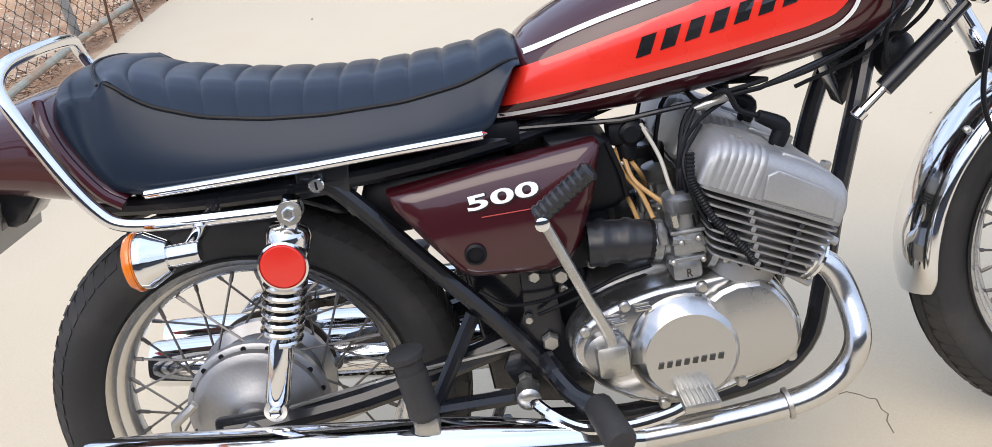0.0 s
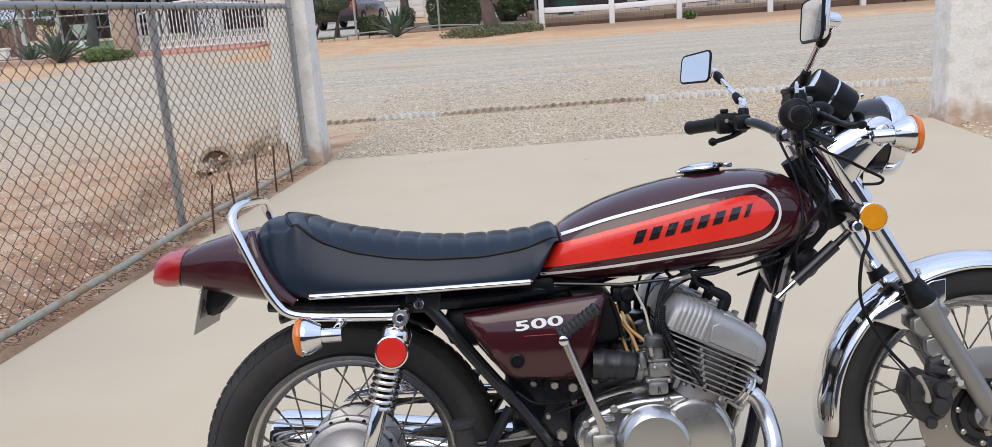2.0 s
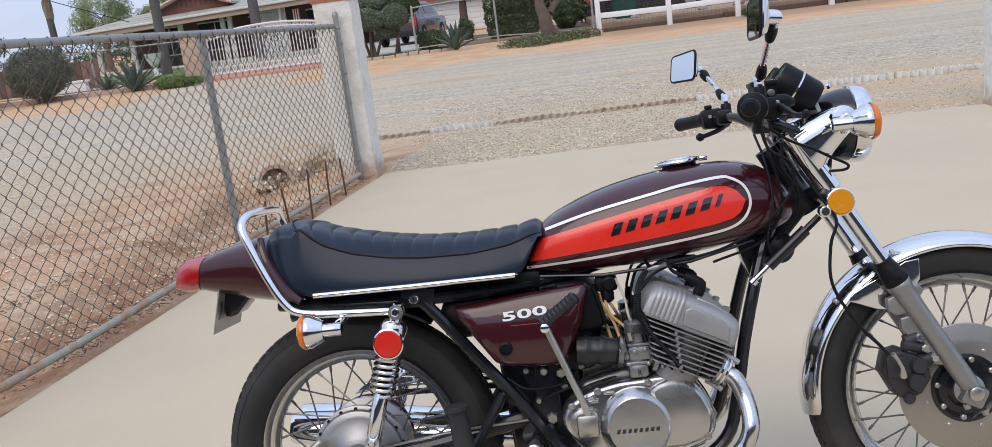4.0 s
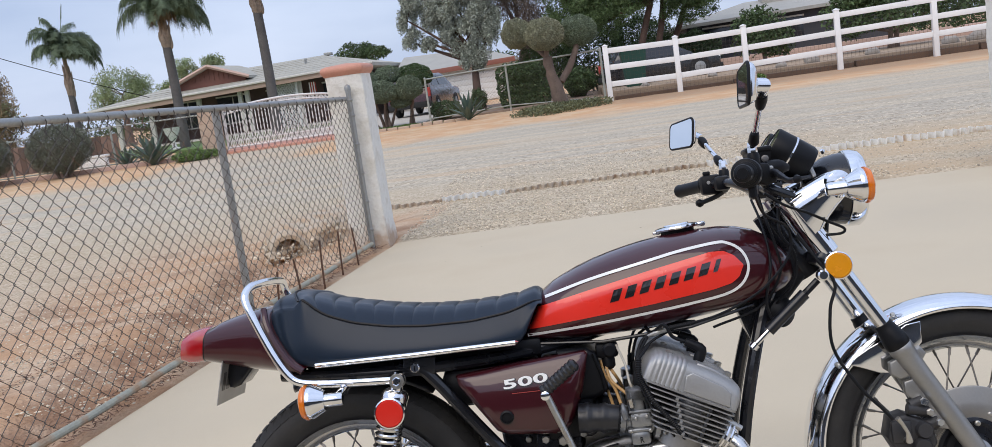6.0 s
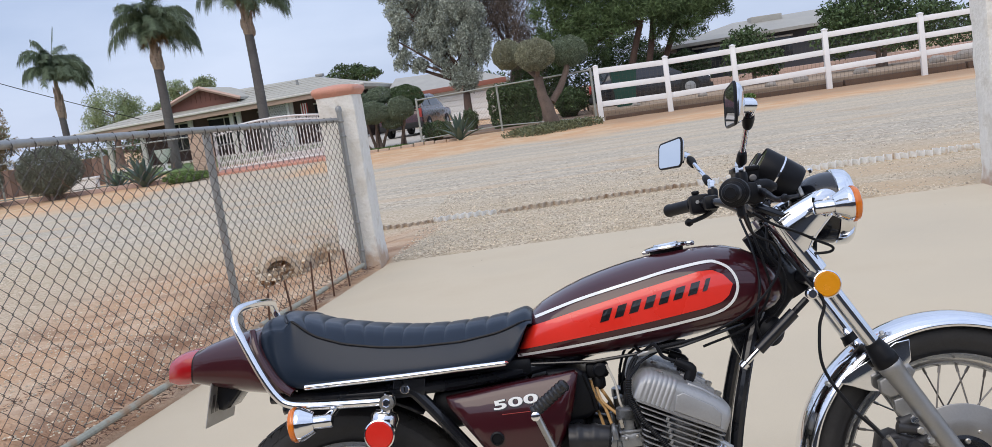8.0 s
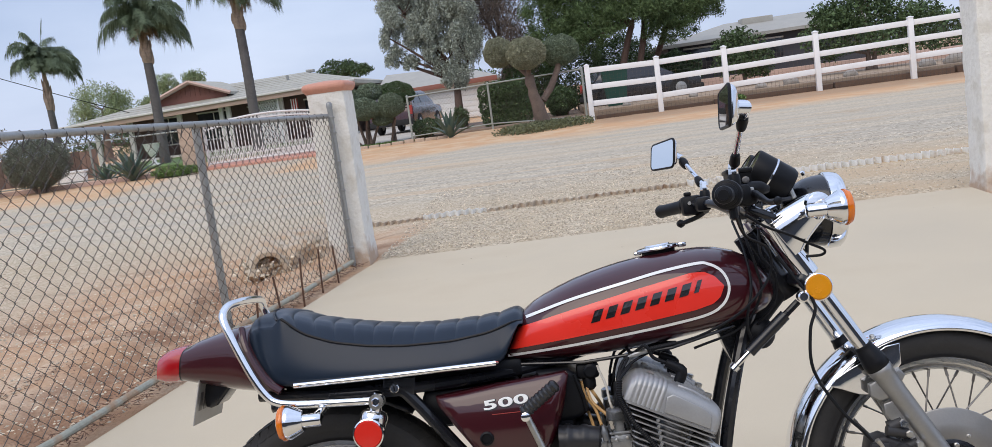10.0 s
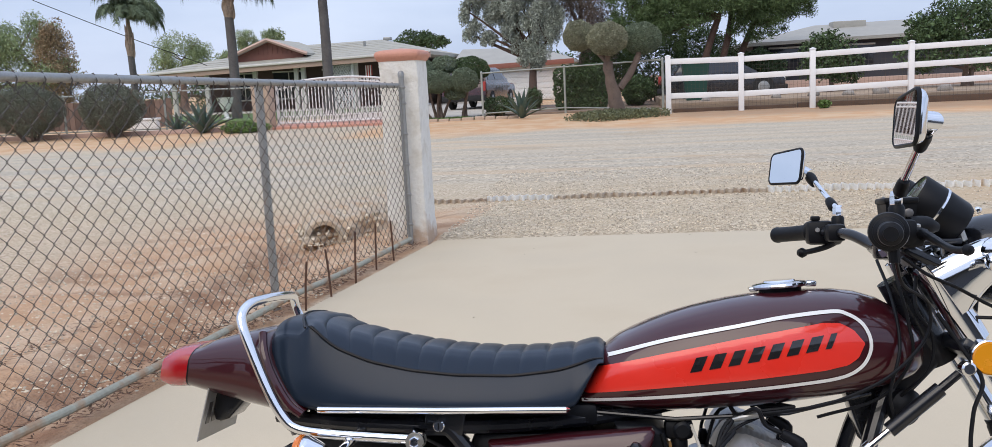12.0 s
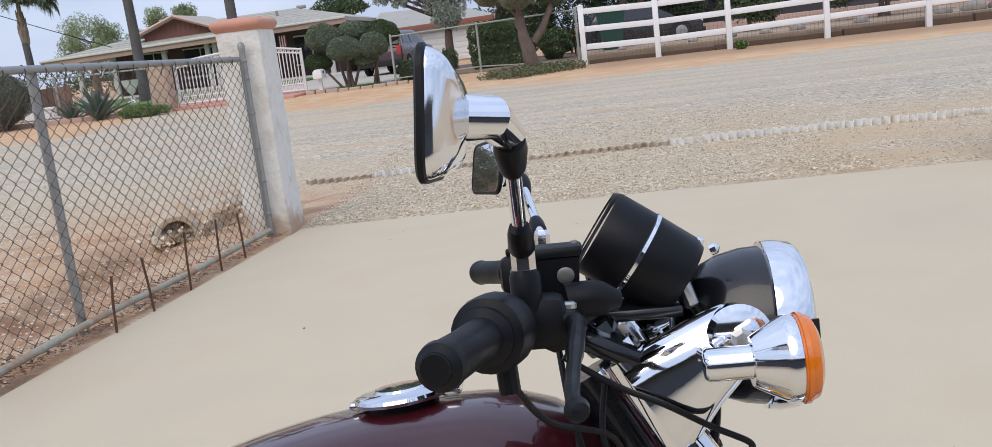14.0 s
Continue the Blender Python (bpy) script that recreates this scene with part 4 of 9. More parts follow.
def cloud_tree(name, base, boles, clumps, r, count, label, seed, leaf=0.034, under=1.0):
    """Bare gnarled stems, each carrying its own tightly clipped clumps."""
    rng = random.Random(seed)
    t = thing(name, pose(0, 0, 0), label, "tree")
    for k, (foot, top, ra, rb) in enumerate(boles):
        g = Geo()
        limb(g, Vector(base) + Vector(foot), Vector(top), ra, rb, rng, 0.05, 9)
        g.v = [Vector(v) + Vector((noise.noise(Vector(v) * 5), noise.noise(Vector(v) * 5 + Vector((9, 0, 0))), 0)) * ra * 0.28 for v in g.v]
        part("trunk" if k == 0 else "branch", g, BARK, t, "", 60)
    for k, (c, rad, leaves) in enumerate(clumps):
        g = Geo()
        near = min((Vector(q[1]) for q in boles), key=lambda q: (q - Vector(c)).length)
        limb(g, near, Vector(c), r, r * 0.5, rng, 0.08)
        for _ in range(3):
            limb(g, Vector(c) - Vector((0, 0, rad[2] * 0.4)), Vector(c) + Vector((rng.uniform(-0.6, 0.6) * rad[0], rng.uniform(-0.6, 0.6) * rad[1], rng.uniform(0, 0.6) * rad[2])), r * 0.4, r * 0.15, rng, 0.1, 4)
        part("branch", g, BARK, t, "", 60)
        part("clump", grove([(c, rad), (c, (rad[0] * 0.84, rad[1] * 0.84, rad[2] * 0.84))], leaf, int(count * (rad[0] * rad[2]) / 0.17), np.random.default_rng(seed * 100 + k), 1.6, 0.10, 0.0, 0.32, under), leaves, t, "tightly clipped round leaf clump")


cloud_tree("topiary_tree", (0.38, 23.4, 0.28), [((0, 0, 0), (0.10, 23.35, 1.72), 0.19, 0.12), ((0.02, 0.02, 0.75), (0.90, 23.65, 1.85), 0.10, 0.08)],
           [((-0.64, 23.8, 2.42), (0.42, 0.40, 0.44), LEAF_TOPIARY), ((0.10, 23.05, 2.28), (0.52, 0.46, 0.46), LEAF_TOPIARY), ((1.0, 23.8, 2.27), (0.50, 0.44, 0.45), LEAF_TOPIARY_DARK)], 0.075, 26000, "cloud-pruned olive tree with three round clumps", 41, under=0.85)
cloud_tree("topiary_shrub", (-4.72, 25.0, 0.30), [((0.0, 0, 0), (-4.62, 24.8, 1.20), 0.05, 0.035), ((-0.08, 0.1, 0), (-5.0, 25.0, 1.35), 0.05, 0.03), ((0.05, 0.05, 0), (-4.25, 24.9, 1.20), 0.045, 0.03), ((0.1, -0.05, 0), (-4.75, 25.2, 1.50), 0.05, 0.035), ((-0.15, 0.05, 0), (-5.45, 25.1, 1.0), 0.04, 0.03), ((0.65, 0.1, 0), (-3.85, 24.9, 1.05), 0.05, 0.035), ((0.75, 0.2, 0), (-3.95, 25.3, 1.55), 0.05, 0.035)],
           [((-5.30, 25.0, 1.72), (0.50, 0.46, 0.46), LEAF_TOPIARY_DARK), ((-4.56, 25.4, 1.84), (0.44, 0.40, 0.32), LEAF_TOPIARY_DARK), ((-3.84, 25.5, 1.68), (0.55, 0.46, 0.44), LEAF_CITRUS), ((-4.68, 24.6, 1.36), (0.48, 0.44, 0.40), LEAF_TOPIARY_DARK), ((-3.90, 24.7, 1.38), (0.40, 0.38, 0.42), LEAF_TOPIARY_DARK), ((-5.56, 25.1, 1.09), (0.40, 0.36, 0.30), LEAF_CITRUS), ((-4.22, 24.9, 1.05), (0.30, 0.30, 0.24), LEAF_TOPIARY_DARK)], 0.03, 17000, "dark green shrub clipped into several round domes on bare stems", 43, 0.030, 0.62)


def agave(x, y, z, s, n, seed, label):
    rng = random.Random(seed)
    t = thing("agave", pose(x, y, z), label, "agave plant", "agaves on the verge")
    for i in range(n):
        a = i * 2.4
        el = radians(28 + 55 * (i / n))
        l = s * rng.uniform(0.85, 1.1)
        d = Vector((math.cos(a) * math.cos(el), math.sin(a) * math.cos(el), math.sin(el)))
        side = Vector((-math.sin(a), math.cos(a), 0))
        up = side.cross(d) * -1
        rings = []
        for k in range(6):
            u = k / 5
            w = s * 0.10 * (0.6 + 1.3 * u - 1.9 * u * u) + 0.002
            c = d * l * u + Vector((0, 0, -0.12 * l * u * u))
            rings.append([c - side * w + up * w * 0.35, c - up * 0.012, c + side * w + up * w * 0.35, c + up * 0.012])
        part("leaf", Geo().loft(rings), LEAF_AGAVE, t, "", 50)


for _k, (_x, _y, _r, _h) in enumerate(((-0.2, 33.4, 1.1, 1.0), (1.6, 33.8, 1.3, 1.2), (3.4, 34.6, 1.3, 1.25), (5.2, 33.9, 1.0, 0.8), (0.9, 29.2, 0.5, 0.45))):
    shrub(_x, _y, 0.38, _r, 0.8, _h, 16000, 0.075, LEAF_CITRUS, "dense dark shrub in the shaded yard", 120 + _k, group="shrubs in the yard")

agave(-2.2, 23.6, 0.36, 0.85, 19, 1, "large blue-green agave on the bare verge")
agave(-10.8, 22.8, 0.34, 1.02, 22, 2, "large blue-green agave by the hedge")
agave(-11.7, 23.2, 0.34, 0.7, 15, 3, "large blue-green agave by the hedge")


def palm(x, y, z0, boot_z, r, span, label, seed, rise_el=(0.1, 1.25), lean=0.2, shaft=0.9, spear=False, drop=(0.11, 0.15)):
    """Ringed trunk, a swollen boot of old leaf bases, and a crown of arching fronds."""
    rng = random.Random(seed)
    t = thing("palm_tree", pose(x, y, 0), label, "palm tree", "palms by the house")
    h = boot_z - 0.3 - z0
    rings, n = [], 60
    for i in range(n):
        u = i / (n - 1)
        rr = r * (1.16 - 0.18 * u) * (1 + 0.045 * (i % 2)) + 0.12 * r * max(0, 1 - u * 8)
        rings.append([(rr * math.cos(k * math.pi / 6) + 0.04 * math.sin(u * 3), rr * math.sin(k * math.pi / 6), z0 - 0.1 + (h + 0.1) * u) for k in range(12)])
    part("trunk", Geo().loft(rings), PALM_BARK, t, "ringed grey trunk", 40)
    q = shaft / 0.9
    part("boot", Geo().lathe([(r * 0.95, -0.36 * q), (r * 1.18, -0.28 * q), (r * 1.28, -0.08 * q), (r * 1.15, 0.14 * q), (r * 0.85, 0.34 * q), (r * 0.66, 0.6 * q), (r * 0.60, 0.95 * q), (r * 0.45, 1.35 * q)], (0.02, 0, boot_z), (0, 0, 1), 14), PALM_BOOT, t, "swollen tan boot of old leaf bases", 50)
    for k in range(13):
        a = k * 2.4
        zz = boot_z + (-0.26 + 0.065 * k) * q
        ro = r * (1.12 - 0.05 * max(0, k - 5))
        c = Vector((0.02 + ro * math.cos(a), ro * math.sin(a), zz))
        part("husk", Geo().lathe([(0.01, -0.17 * q), (r * 0.34, -0.12 * q), (r * 0.42, 0.0), (r * 0.28, 0.13 * q), (0.01, 0.24 * q)], c, Vector((math.cos(a) * 0.12, math.sin(a) * 0.12, 1)), 7), PALM_BOOT, t, "", 40)
    hub = boot_z + shaft

    def frond(a, el, l, drop, dead=False, bare=1, leaflet=1.0):
        g = Geo()
        p = Vector((0.02, 0, hub + rng.uniform(0, 0.25) * q))
        d = Vector((math.cos(a) * math.cos(el) + lean, math.sin(a) * math.cos(el), math.sin(el))).normalized()
        pts = [p.copy()]
        for k in range(16):
            p = p + d * l / 16
            d = (d + Vector((0.012, 0, -drop * (0.30 + 1.4 * k / 16)))).normalized()
            pts.append(p.copy())
        g.tube(pts, [0.024 - 0.0013 * k for k in range(17)], 4)
        for k in range(bare, 17):
            dirv = (pts[k] - pts[k - 1]).normalized()
            side = dirv.cross(Vector((0, 0, 1)))
            side = side.normalized() if side.length > 0.01 else Vector((1, 0, 0))
            for e in range(10):
                o = pts[k - 1].lerp(pts[k], e / 10)
                ll = leaflet * span * 0.34 * (1 - 0.75 * abs(k / 16 - 0.5)) * rng.uniform(0.65, 1.2)
                for sd in (-1, 1):
                    mid = o + (side * sd * rng.uniform(0.25, 0.75) + dirv * 0.45 + Vector((0, 0, rng.uniform(-0.45, 0.2)))) * ll * 0.55
                    tip = mid + (side * sd * 0.15 + dirv * 0.25 + Vector((0, 0, -1.0 + rng.uniform(-0.2, 0.25)))) * ll * 0.6
                    g.add([o, o + dirv * 0.017, mid + dirv * 0.013, mid - dirv * 0.004, tip], [(0, 1, 2, 3), (3, 2, 4)])
        part("frond", g, PALM_DRY if dead else LEAF_PALM, t, "dry brown frond" if dead else "", 0)

    for i in range(58):
        frond(i * 2.4 + rng.uniform(-0.25, 0.25), rng.uniform(*rise_el), span * rng.uniform(0.8, 1.12), rng.uniform(*drop), bare=2)
    for i in range(0 if spear else 5):
        frond(i * 1.26 + rng.uniform(-0.3, 0.3), rng.uniform(-0.3, 0.3), span * rng.uniform(0.22, 0.30), 0.2, True)
    if spear:
        frond(2.6, 1.40, span * 1.15, 0.012, bare=12, leaflet=0.8)
    return t


PALM_DRY = leaf_material("dry_palm_fibre", (0.26, 0.17, 0.09))
palm(-18.66, 34, 0.4, 3.40, 0.125, 1.60, "small feathery palm with a flat drooping crown and one upright spear", 51, (0.62, 1.32), 0.16, 1.0, True, (0.16, 0.215))
palm(-14.5, 34, 0.4, 4.65, 0.170, 1.95, "tall feathery palm with a drooping crown", 52, (0.30, 1.3), 0.30, 0.95, drop=(0.13, 0.18))
palm(-10.75, 34, 0.4, 5.42, 0.175, 2.0, "tall feathery palm with a dark trunk", 53, (0.30, 1.3), 0.30, 0.95, drop=(0.13, 0.18))

# background trees
tree("olive_tree", (-2.6, 31.5, 0.4), (-2.6, 31.8, 2.0), 0.16, [((-3.7, 31.9, 4.15), (0.7, 0.6, 0.6)), ((-3.4, 31.7, 3.1), (0.5, 0.5, 0.4)), ((-4.25, 32, 4.75), (0.85, 0.8, 0.7)), ((-3.2, 32.3, 5.75), (1.5, 1.1, 0.8)), ((-4.65, 32, 5.5), (0.55, 0.5, 0.5)), ((-3.05, 32, 4.6), (0.95, 0.9, 0.8)), ((-2.1, 32, 5.0), (0.9, 0.9, 0.95)), ((-3.5, 31.8, 3.75), (0.6, 0.6, 0.5)), ((-4.75, 32, 3.15), (0.42, 0.4, 0.36)), ((-4.15, 31.8, 3.0), (0.4, 0.4, 0.32)), ((-4.8, 32, 3.95), (0.35, 0.3, 0.5)), ((-2.3, 31.8, 3.9), (0.75, 0.7, 0.75)), ((-2.8, 31.6, 3.0), (0.6, 0.5, 0.65)), ((-2.1, 31.6, 2.9), (0.55, 0.5, 0.75)), ((-2.7, 31.5, 2.25), (0.5, 0.45, 0.45))], 0.09, 95000, LEAF_OLIVE, "tall grey-green tree with drooping foliage", seed=61, droop=0.8, aspect=3.0, shell=0.6, core=False, tuft=14, bark=PINE_BARK)
tree("pepper_tree", (-0.9, 33.5, 0.4), (-0.9, 33.5, 2.2), 0.25, [((-0.9, 33.5, 5.4), (1.1, 1.0, 1.3)), ((-0.6, 33.2, 4.0), (0.9, 0.8, 1.0)), ((-1.4, 33.3, 4.4), (0.8, 0.8, 1.1)), ((-0.4, 33.4, 2.9), (0.9, 0.8, 0.9))], 0.16, 22000, LEAF_TWIG, "brownish bare-twigged tree behind the olive", seed=62, droop=1.2, aspect=9)
tree("pine_tree", (2.9, 30.5, 0.5), (3.6, 30.5, 3.0), 0.14, [((0.7, 31.2, 4.9), (1.0, 1.0, 0.9)), ((1.9, 31, 4.2), (1.4, 1.1, 1.1)), ((0.9, 31, 3.7), (0.8, 0.8, 0.7)), ((3.2, 31, 5.6), (2.7, 1.3, 1.0)), ((5.9, 31, 4.8), (1.2, 1.2, 0.9)), ((3.6, 31, 4.7), (1.6, 1.3, 1.1)), ((5.3, 31, 4.0), (1.2, 1.2, 0.9)), ((0.9, 30.8, 2.85), (0.75, 0.6, 0.55)), ((1.9, 30.6, 2.75), (0.7, 0.6, 0.5)), ((4.9, 30.6, 2.9), (0.9, 0.6, 0.5)), ((2.2, 30.6, 3.3), (1.0, 0.9, 0.6)), ((6.0, 31, 3.5), (0.7, 0.7, 0.5)), ((3.3, 30.5, 3.5), (0.9, 0.8, 0.5)), ((3.8, 30.4, 3.9), (1.4, 0.8, 0.7)), ((6.4, 31, 4.2), (0.6, 0.7, 0.6)), ((4.6, 30.3, 3.5), (1.0, 0.7, 0.6))], 0.14, 170000, LEAF_PINE, "dark spreading pine with several leaning stems", seed=63, aspect=6, shell=0.8, tuft=15, droop=0.3, bark=PINE_BARK, boles=((Vector((2.9, 30.5, 0.5)), Vector((3.6, 30.5, 3.1))), (Vector((3.3, 31.0, 0.5)), Vector((4.1, 31.0, 3.3))), (Vector((3.75, 31.3, 0.5)), Vector((4.95, 31.3, 3.2)))))
tree("citrus_tree", (6.6, 28, 0.58), (6.6, 28, 1.0), 0.08, [((6.6, 28, 1.75), (0.75, 0.65, 0.62)), ((6.2, 27.9, 1.35), (0.6, 0.5, 0.45)), ((7.05, 28, 1.3), (0.55, 0.5, 0.42))], 0.10, 5500, LEAF_CITRUS, "small glossy citrus tree in the bed", seed=64, aspect=2.0, group="citrus trees")
tree("citrus_tree", (10.4, 28, 0.58), (10.4, 28, 1.1), 0.10, [((10.4, 28, 2.0), (1.6, 1.2, 0.85)), ((9.3, 28, 1.7), (0.95, 0.8, 0.65)), ((11.6, 28, 1.8), (1.1, 0.9, 0.75)), ((10.2, 27.8, 2.6), (1.0, 0.8, 0.55))], 0.11, 13000, LEAF_CITRUS, "broad glossy citrus tree in the bed", seed=65, aspect=2.0, stems=3, group="citrus trees")
tree("gum_tree", (-29.0, 60, 0.4), (-29.0, 60, 2.5), 0.3, [((-29, 60, 4.2), (2.0, 1.6, 1.4)), ((-30.3, 60, 3.4), (1.2, 1, 0.9)), ((-27.8, 60, 3.3), (1.2, 1, 0.9))], 0.14, 16000, LEAF_FAR, "pale green tree far behind the house", seed=66, droop=0.6, core=False, tuft=26, aspect=3.0)
tree("gum_tree", (-23.4, 60, 0.4), (-23.4, 60, 3.5), 0.25, [((-24.4, 60, 4.9), (0.9, 0.9, 0.75)), ((-22.3, 60, 5.0), (0.85, 0.8, 0.6)), ((-25.6, 60, 3.7), (1.2, 0.9, 0.6))], 0.13, 11000, LEAF_FAR, "pale green tree far behind the house", seed=67, droop=0.6, core=False, tuft=26, aspect=3.0)
tree("gum_tree", (-12.6, 60, 0.4), (-12.6, 60, 3.2), 0.25, [((-12.9, 60, 4.3), (1.3, 0.9, 0.55)), ((-11.8, 60, 4.1), (1.0, 0.9, 0.5))], 0.14, 7000, LEAF_CITRUS, "dark green treetop behind the roof", seed=68)
tree("broad_tree", (-26.6, 40, 0.4), (-26.6, 40, 2.2), 0.3, [((-27.4, 40, 4.2), (1.8, 1.5, 1.3)), ((-28.8, 40, 3.6), (1.6, 1.3, 1.3)), ((-29.8, 40, 2.6), (1.6, 1.3, 1.3)), ((-26, 40, 2.6), (1.6, 1.2, 0.9)), ((-27.5, 39.8, 1.6), (1.9, 1.0, 0.9))], 0.11, 40000, LEAF_FAR, "tall broadleaf tree with browning patches", seed=69, droop=0.5, core=False, tuft=22, aspect=2.6)
tree("broad_tree", (-25.4, 39.6, 0.4), (-25.4, 39.6, 2.2), 0.2, [((-25.6, 39.6, 3.8), (1.1, 0.9, 1.2)), ((-24.9, 39.6, 2.8), (0.9, 0.8, 0.8)), ((-25.3, 39.5, 1.8), (0.9, 0.8, 0.8))], 0.11, 12000, LEAF_BROWN, "rusty brown broadleaf tree", seed=70, droop=0.5, core=False, tuft=22, aspect=2.6)
for i, (x, y, r) in enumerate(((-34, 70, 3.5), (-20, 75, 2.5), (-5, 60, 2.5), (8, 60, 2.5), (18, 50, 3.0), (26, 55, 3.5), (-45, 60, 4))):
    tree("far_tree", (x, y, 0.3), (x, y, 1.5), 0.3, [((x, y, 1.9), (r * 1.5, 1.5, 1.1)), ((x + r, y, 1.5), (r, 1.3, 0.9))], 0.2, 5000, LEAF_CITRUS, "low dark treeline in the distance", seed=80 + i, group="distant treeline")


# ---- the house across the road ----
def build_house():
    t = thing("house", pose(0, 0, 0), "single-storey ranch house with a low shingled hip roof", "house")
    y0, y1 = 42.0, 52.0
    xl, xr, gz = -21.6, -8.8, 0.35
    ze = 2.62
    part("wall", Geo().box((xl + 1.5, y0 + 2.2, gz), (xr - 0.5, y1 - 1, ze + 0.05)), PORCH_SHADE_WALL, t)
    part("plinth", Geo().rbox((xl + 0.2, y0 + 0.1, 0.2), (xr, y0 + 2.19, gz + 0.14), 0.02), PALE_WALL, t)
    # hip roof
    a, b = Vector((xl - 0.8, y0 - 0.4, ze - 0.14)), Vector((xr + 0.6, y1 + 0.4, ze + 0.29))
    rz = 3.62
    ridge0, ridge1 = Vector((-17.0, 47, rz + 0.08)), Vector((-11.8, 47, rz + 0.17))
    th = 0.16
    c = [Vector((a.x, a.y, a.z)), Vector((b.x, a.y, b.z)), Vector((b.x, b.y, b.z)), Vector((a.x, b.y, a.z))]
    vs = c + [ridge0, ridge1] + [p - Vector((0, 0, th)) for p in c]
    part("roof", Geo().add(vs, [(0, 1, 5, 4), (1, 2, 5), (2, 3, 4, 5), (3, 0, 4), (0, 3, 9, 6), (3, 2, 8, 9), (2, 1, 7, 8), (1, 0, 6, 7), (6, 7, 8, 9)]), SHINGLE, t, "grey-green shingle roof", 20)
    # shingle courses as low steps
    for k in range(1, 9):
        u = k / 9
        p, q = c[0].lerp(ridge0, u), c[1].lerp(ridge1, u)
        m = Matrix.Translation(p) @ (q - p).to_track_quat("X", "Z").to_matrix().to_4x4()
        part("shingle_course", Geo().box((0, -0.03, -0.02), ((q - p).length, 0.05, 0.003), m), SHINGLE, t)
    d = (c[1] - c[0])
    m = Matrix.Translation(c[0] - Vector((0, 0.03, th))) @ d.to_track_quat("X", "Z").to_matrix().to_4x4()
    part("fascia", Geo().rbox((0, -0.03, -0.13), (d.length, 0.02, th + 0.02), 0.008, m=m), FASCIA, t, "pinkish fascia board")
    part("gutter", Geo().rbox((0, -0.12, th - 0.07), (d.length, -0.032, th + 0.03), 0.02, m=m), PALE_WALL, t, "pale gutter")
    # gable over the porch
    gx, gw, gy = -16.35, 1.85, 43.0
    zb, zt = 3.18, 3.90
    part("gable_wall", Geo().prism([(gx - gw + 0.2, zb - 0.4), (gx + gw - 0.2, zb - 0.4), (gx + gw - 0.2, zb - 0.02), (gx, zt - 0.1), (gx - gw + 0.2, zb - 0.02)], gy, gy + 2.6), REDWOOD, t, "red-brown boarded gable")
    for k in range(12):
        x = gx - gw + 0.55 + k * (2 * gw - 1.1) / 11
        hh = (zt - 0.2 - zb) * (1 - abs(x - gx) / (gw - 0.2))
        if hh > 0.08:
            part("batten", Geo().box((x - 0.02, gy - 0.03, zb), (x + 0.02, gy, zb + hh)), REDWOOD, t)
    for s in (-1, 1):
        p, q = Vector((gx, gy - 0.35, zt)), Vector((gx + s * gw * 1.06, gy - 0.35, zb - 0.02))
        e = Vector((0, 4.6, 0))
        n = Vector((0, 0, 0.12))
        part("gable_roof", Geo().add([p, q, q + e, p + e, p - n, q - n, q + e - n, p + e - n], [(0, 1, 2, 3), (4, 7, 6, 5), (0, 4, 5, 1), (1, 5, 6, 2), (2, 6, 7, 3), (3, 7, 4, 0)]), SHINGLE, t, "", 20)
        part("barge_board", Geo().tube([p - Vector((0, 0.02, 0.05)), q - Vector((0, 0.02, 0.05))], 0.085, 4), FASCIA, t)
    # porch posts, openings
    for x in (-21.0, -19.33, -16.89, -14.85, -14.5, -11.95, -9.2):
        part("porch_post", Geo().rbox((x - 0.1, y0 + 0.15, gz), (x + 0.1, y0 + 0.35, 2.44 + (x + 19) * 0.031), 0.01), PALE_WALL, t, "white porch post")
    for x, w in ((-18.2, 1.3), (-15.9, 1.6), (-13.4, 1.5), (-10.5, 1.6)):
        wd = part("window", Geo().rbox((x - w / 2, y0 + 2.12, 1.05), (x + w / 2, y0 + 2.19, 2.30), 0.01), PANE, t, "dark window pane")
        part("frame", Geo().rbox((x - w / 2 - 0.06, y0 + 2.13, 2.305), (x + w / 2 + 0.06, y0 + 2.22, 2.38), 0.01), PALE_WALL, wd)
        part("mullion", Geo().rbox((x - 0.025, y0 + 2.09, 1.05), (x + 0.025, y0 + 2.118, 2.30), 0.005), PALE_WALL, wd)
        part("sill", Geo().rbox((x - w / 2 - 0.08, y0 + 2.08, 0.98), (x + w / 2 + 0.08, y0 + 2.22, 1.045), 0.01), PALE_WALL, wd)
    # white lattice screen
    for s in (-1, 1):
        for k in range(-6, 15):
            x0 = -13.15 + k * 0.12
            pts = []
            for z in (0.5, 2.5):
                pts.append((x0 + s * (z - 1.5) * 0.6, y0 + 0.05 + 0.02 * s, z))
            lo, hi = -13.15, -12.1
            a0, b0 = Vector(pts[0]), Vector(pts[1])
            u0 = max(0, min(1, ((lo if s > 0 else hi) - a0.x) / (b0.x - a0.x)))
            u1 = max(0, min(1, ((hi if s > 0 else lo) - a0.x) / (b0.x - a0.x)))
            if abs(u1 - u0) > 0.03:
                part("lattice_slat", Geo().tube([a0.lerp(b0, u0), a0.lerp(b0, u1)], 0.022, 4), WHITE_VINYL, t)
    for x in (-13.2, -12.05):
        part("lattice_post", Geo().rbox((x - 0.05, y0 + 0.0, 0.4), (x + 0.05, y0 + 0.1, 2.55), 0.008), WHITE_VINYL, t)
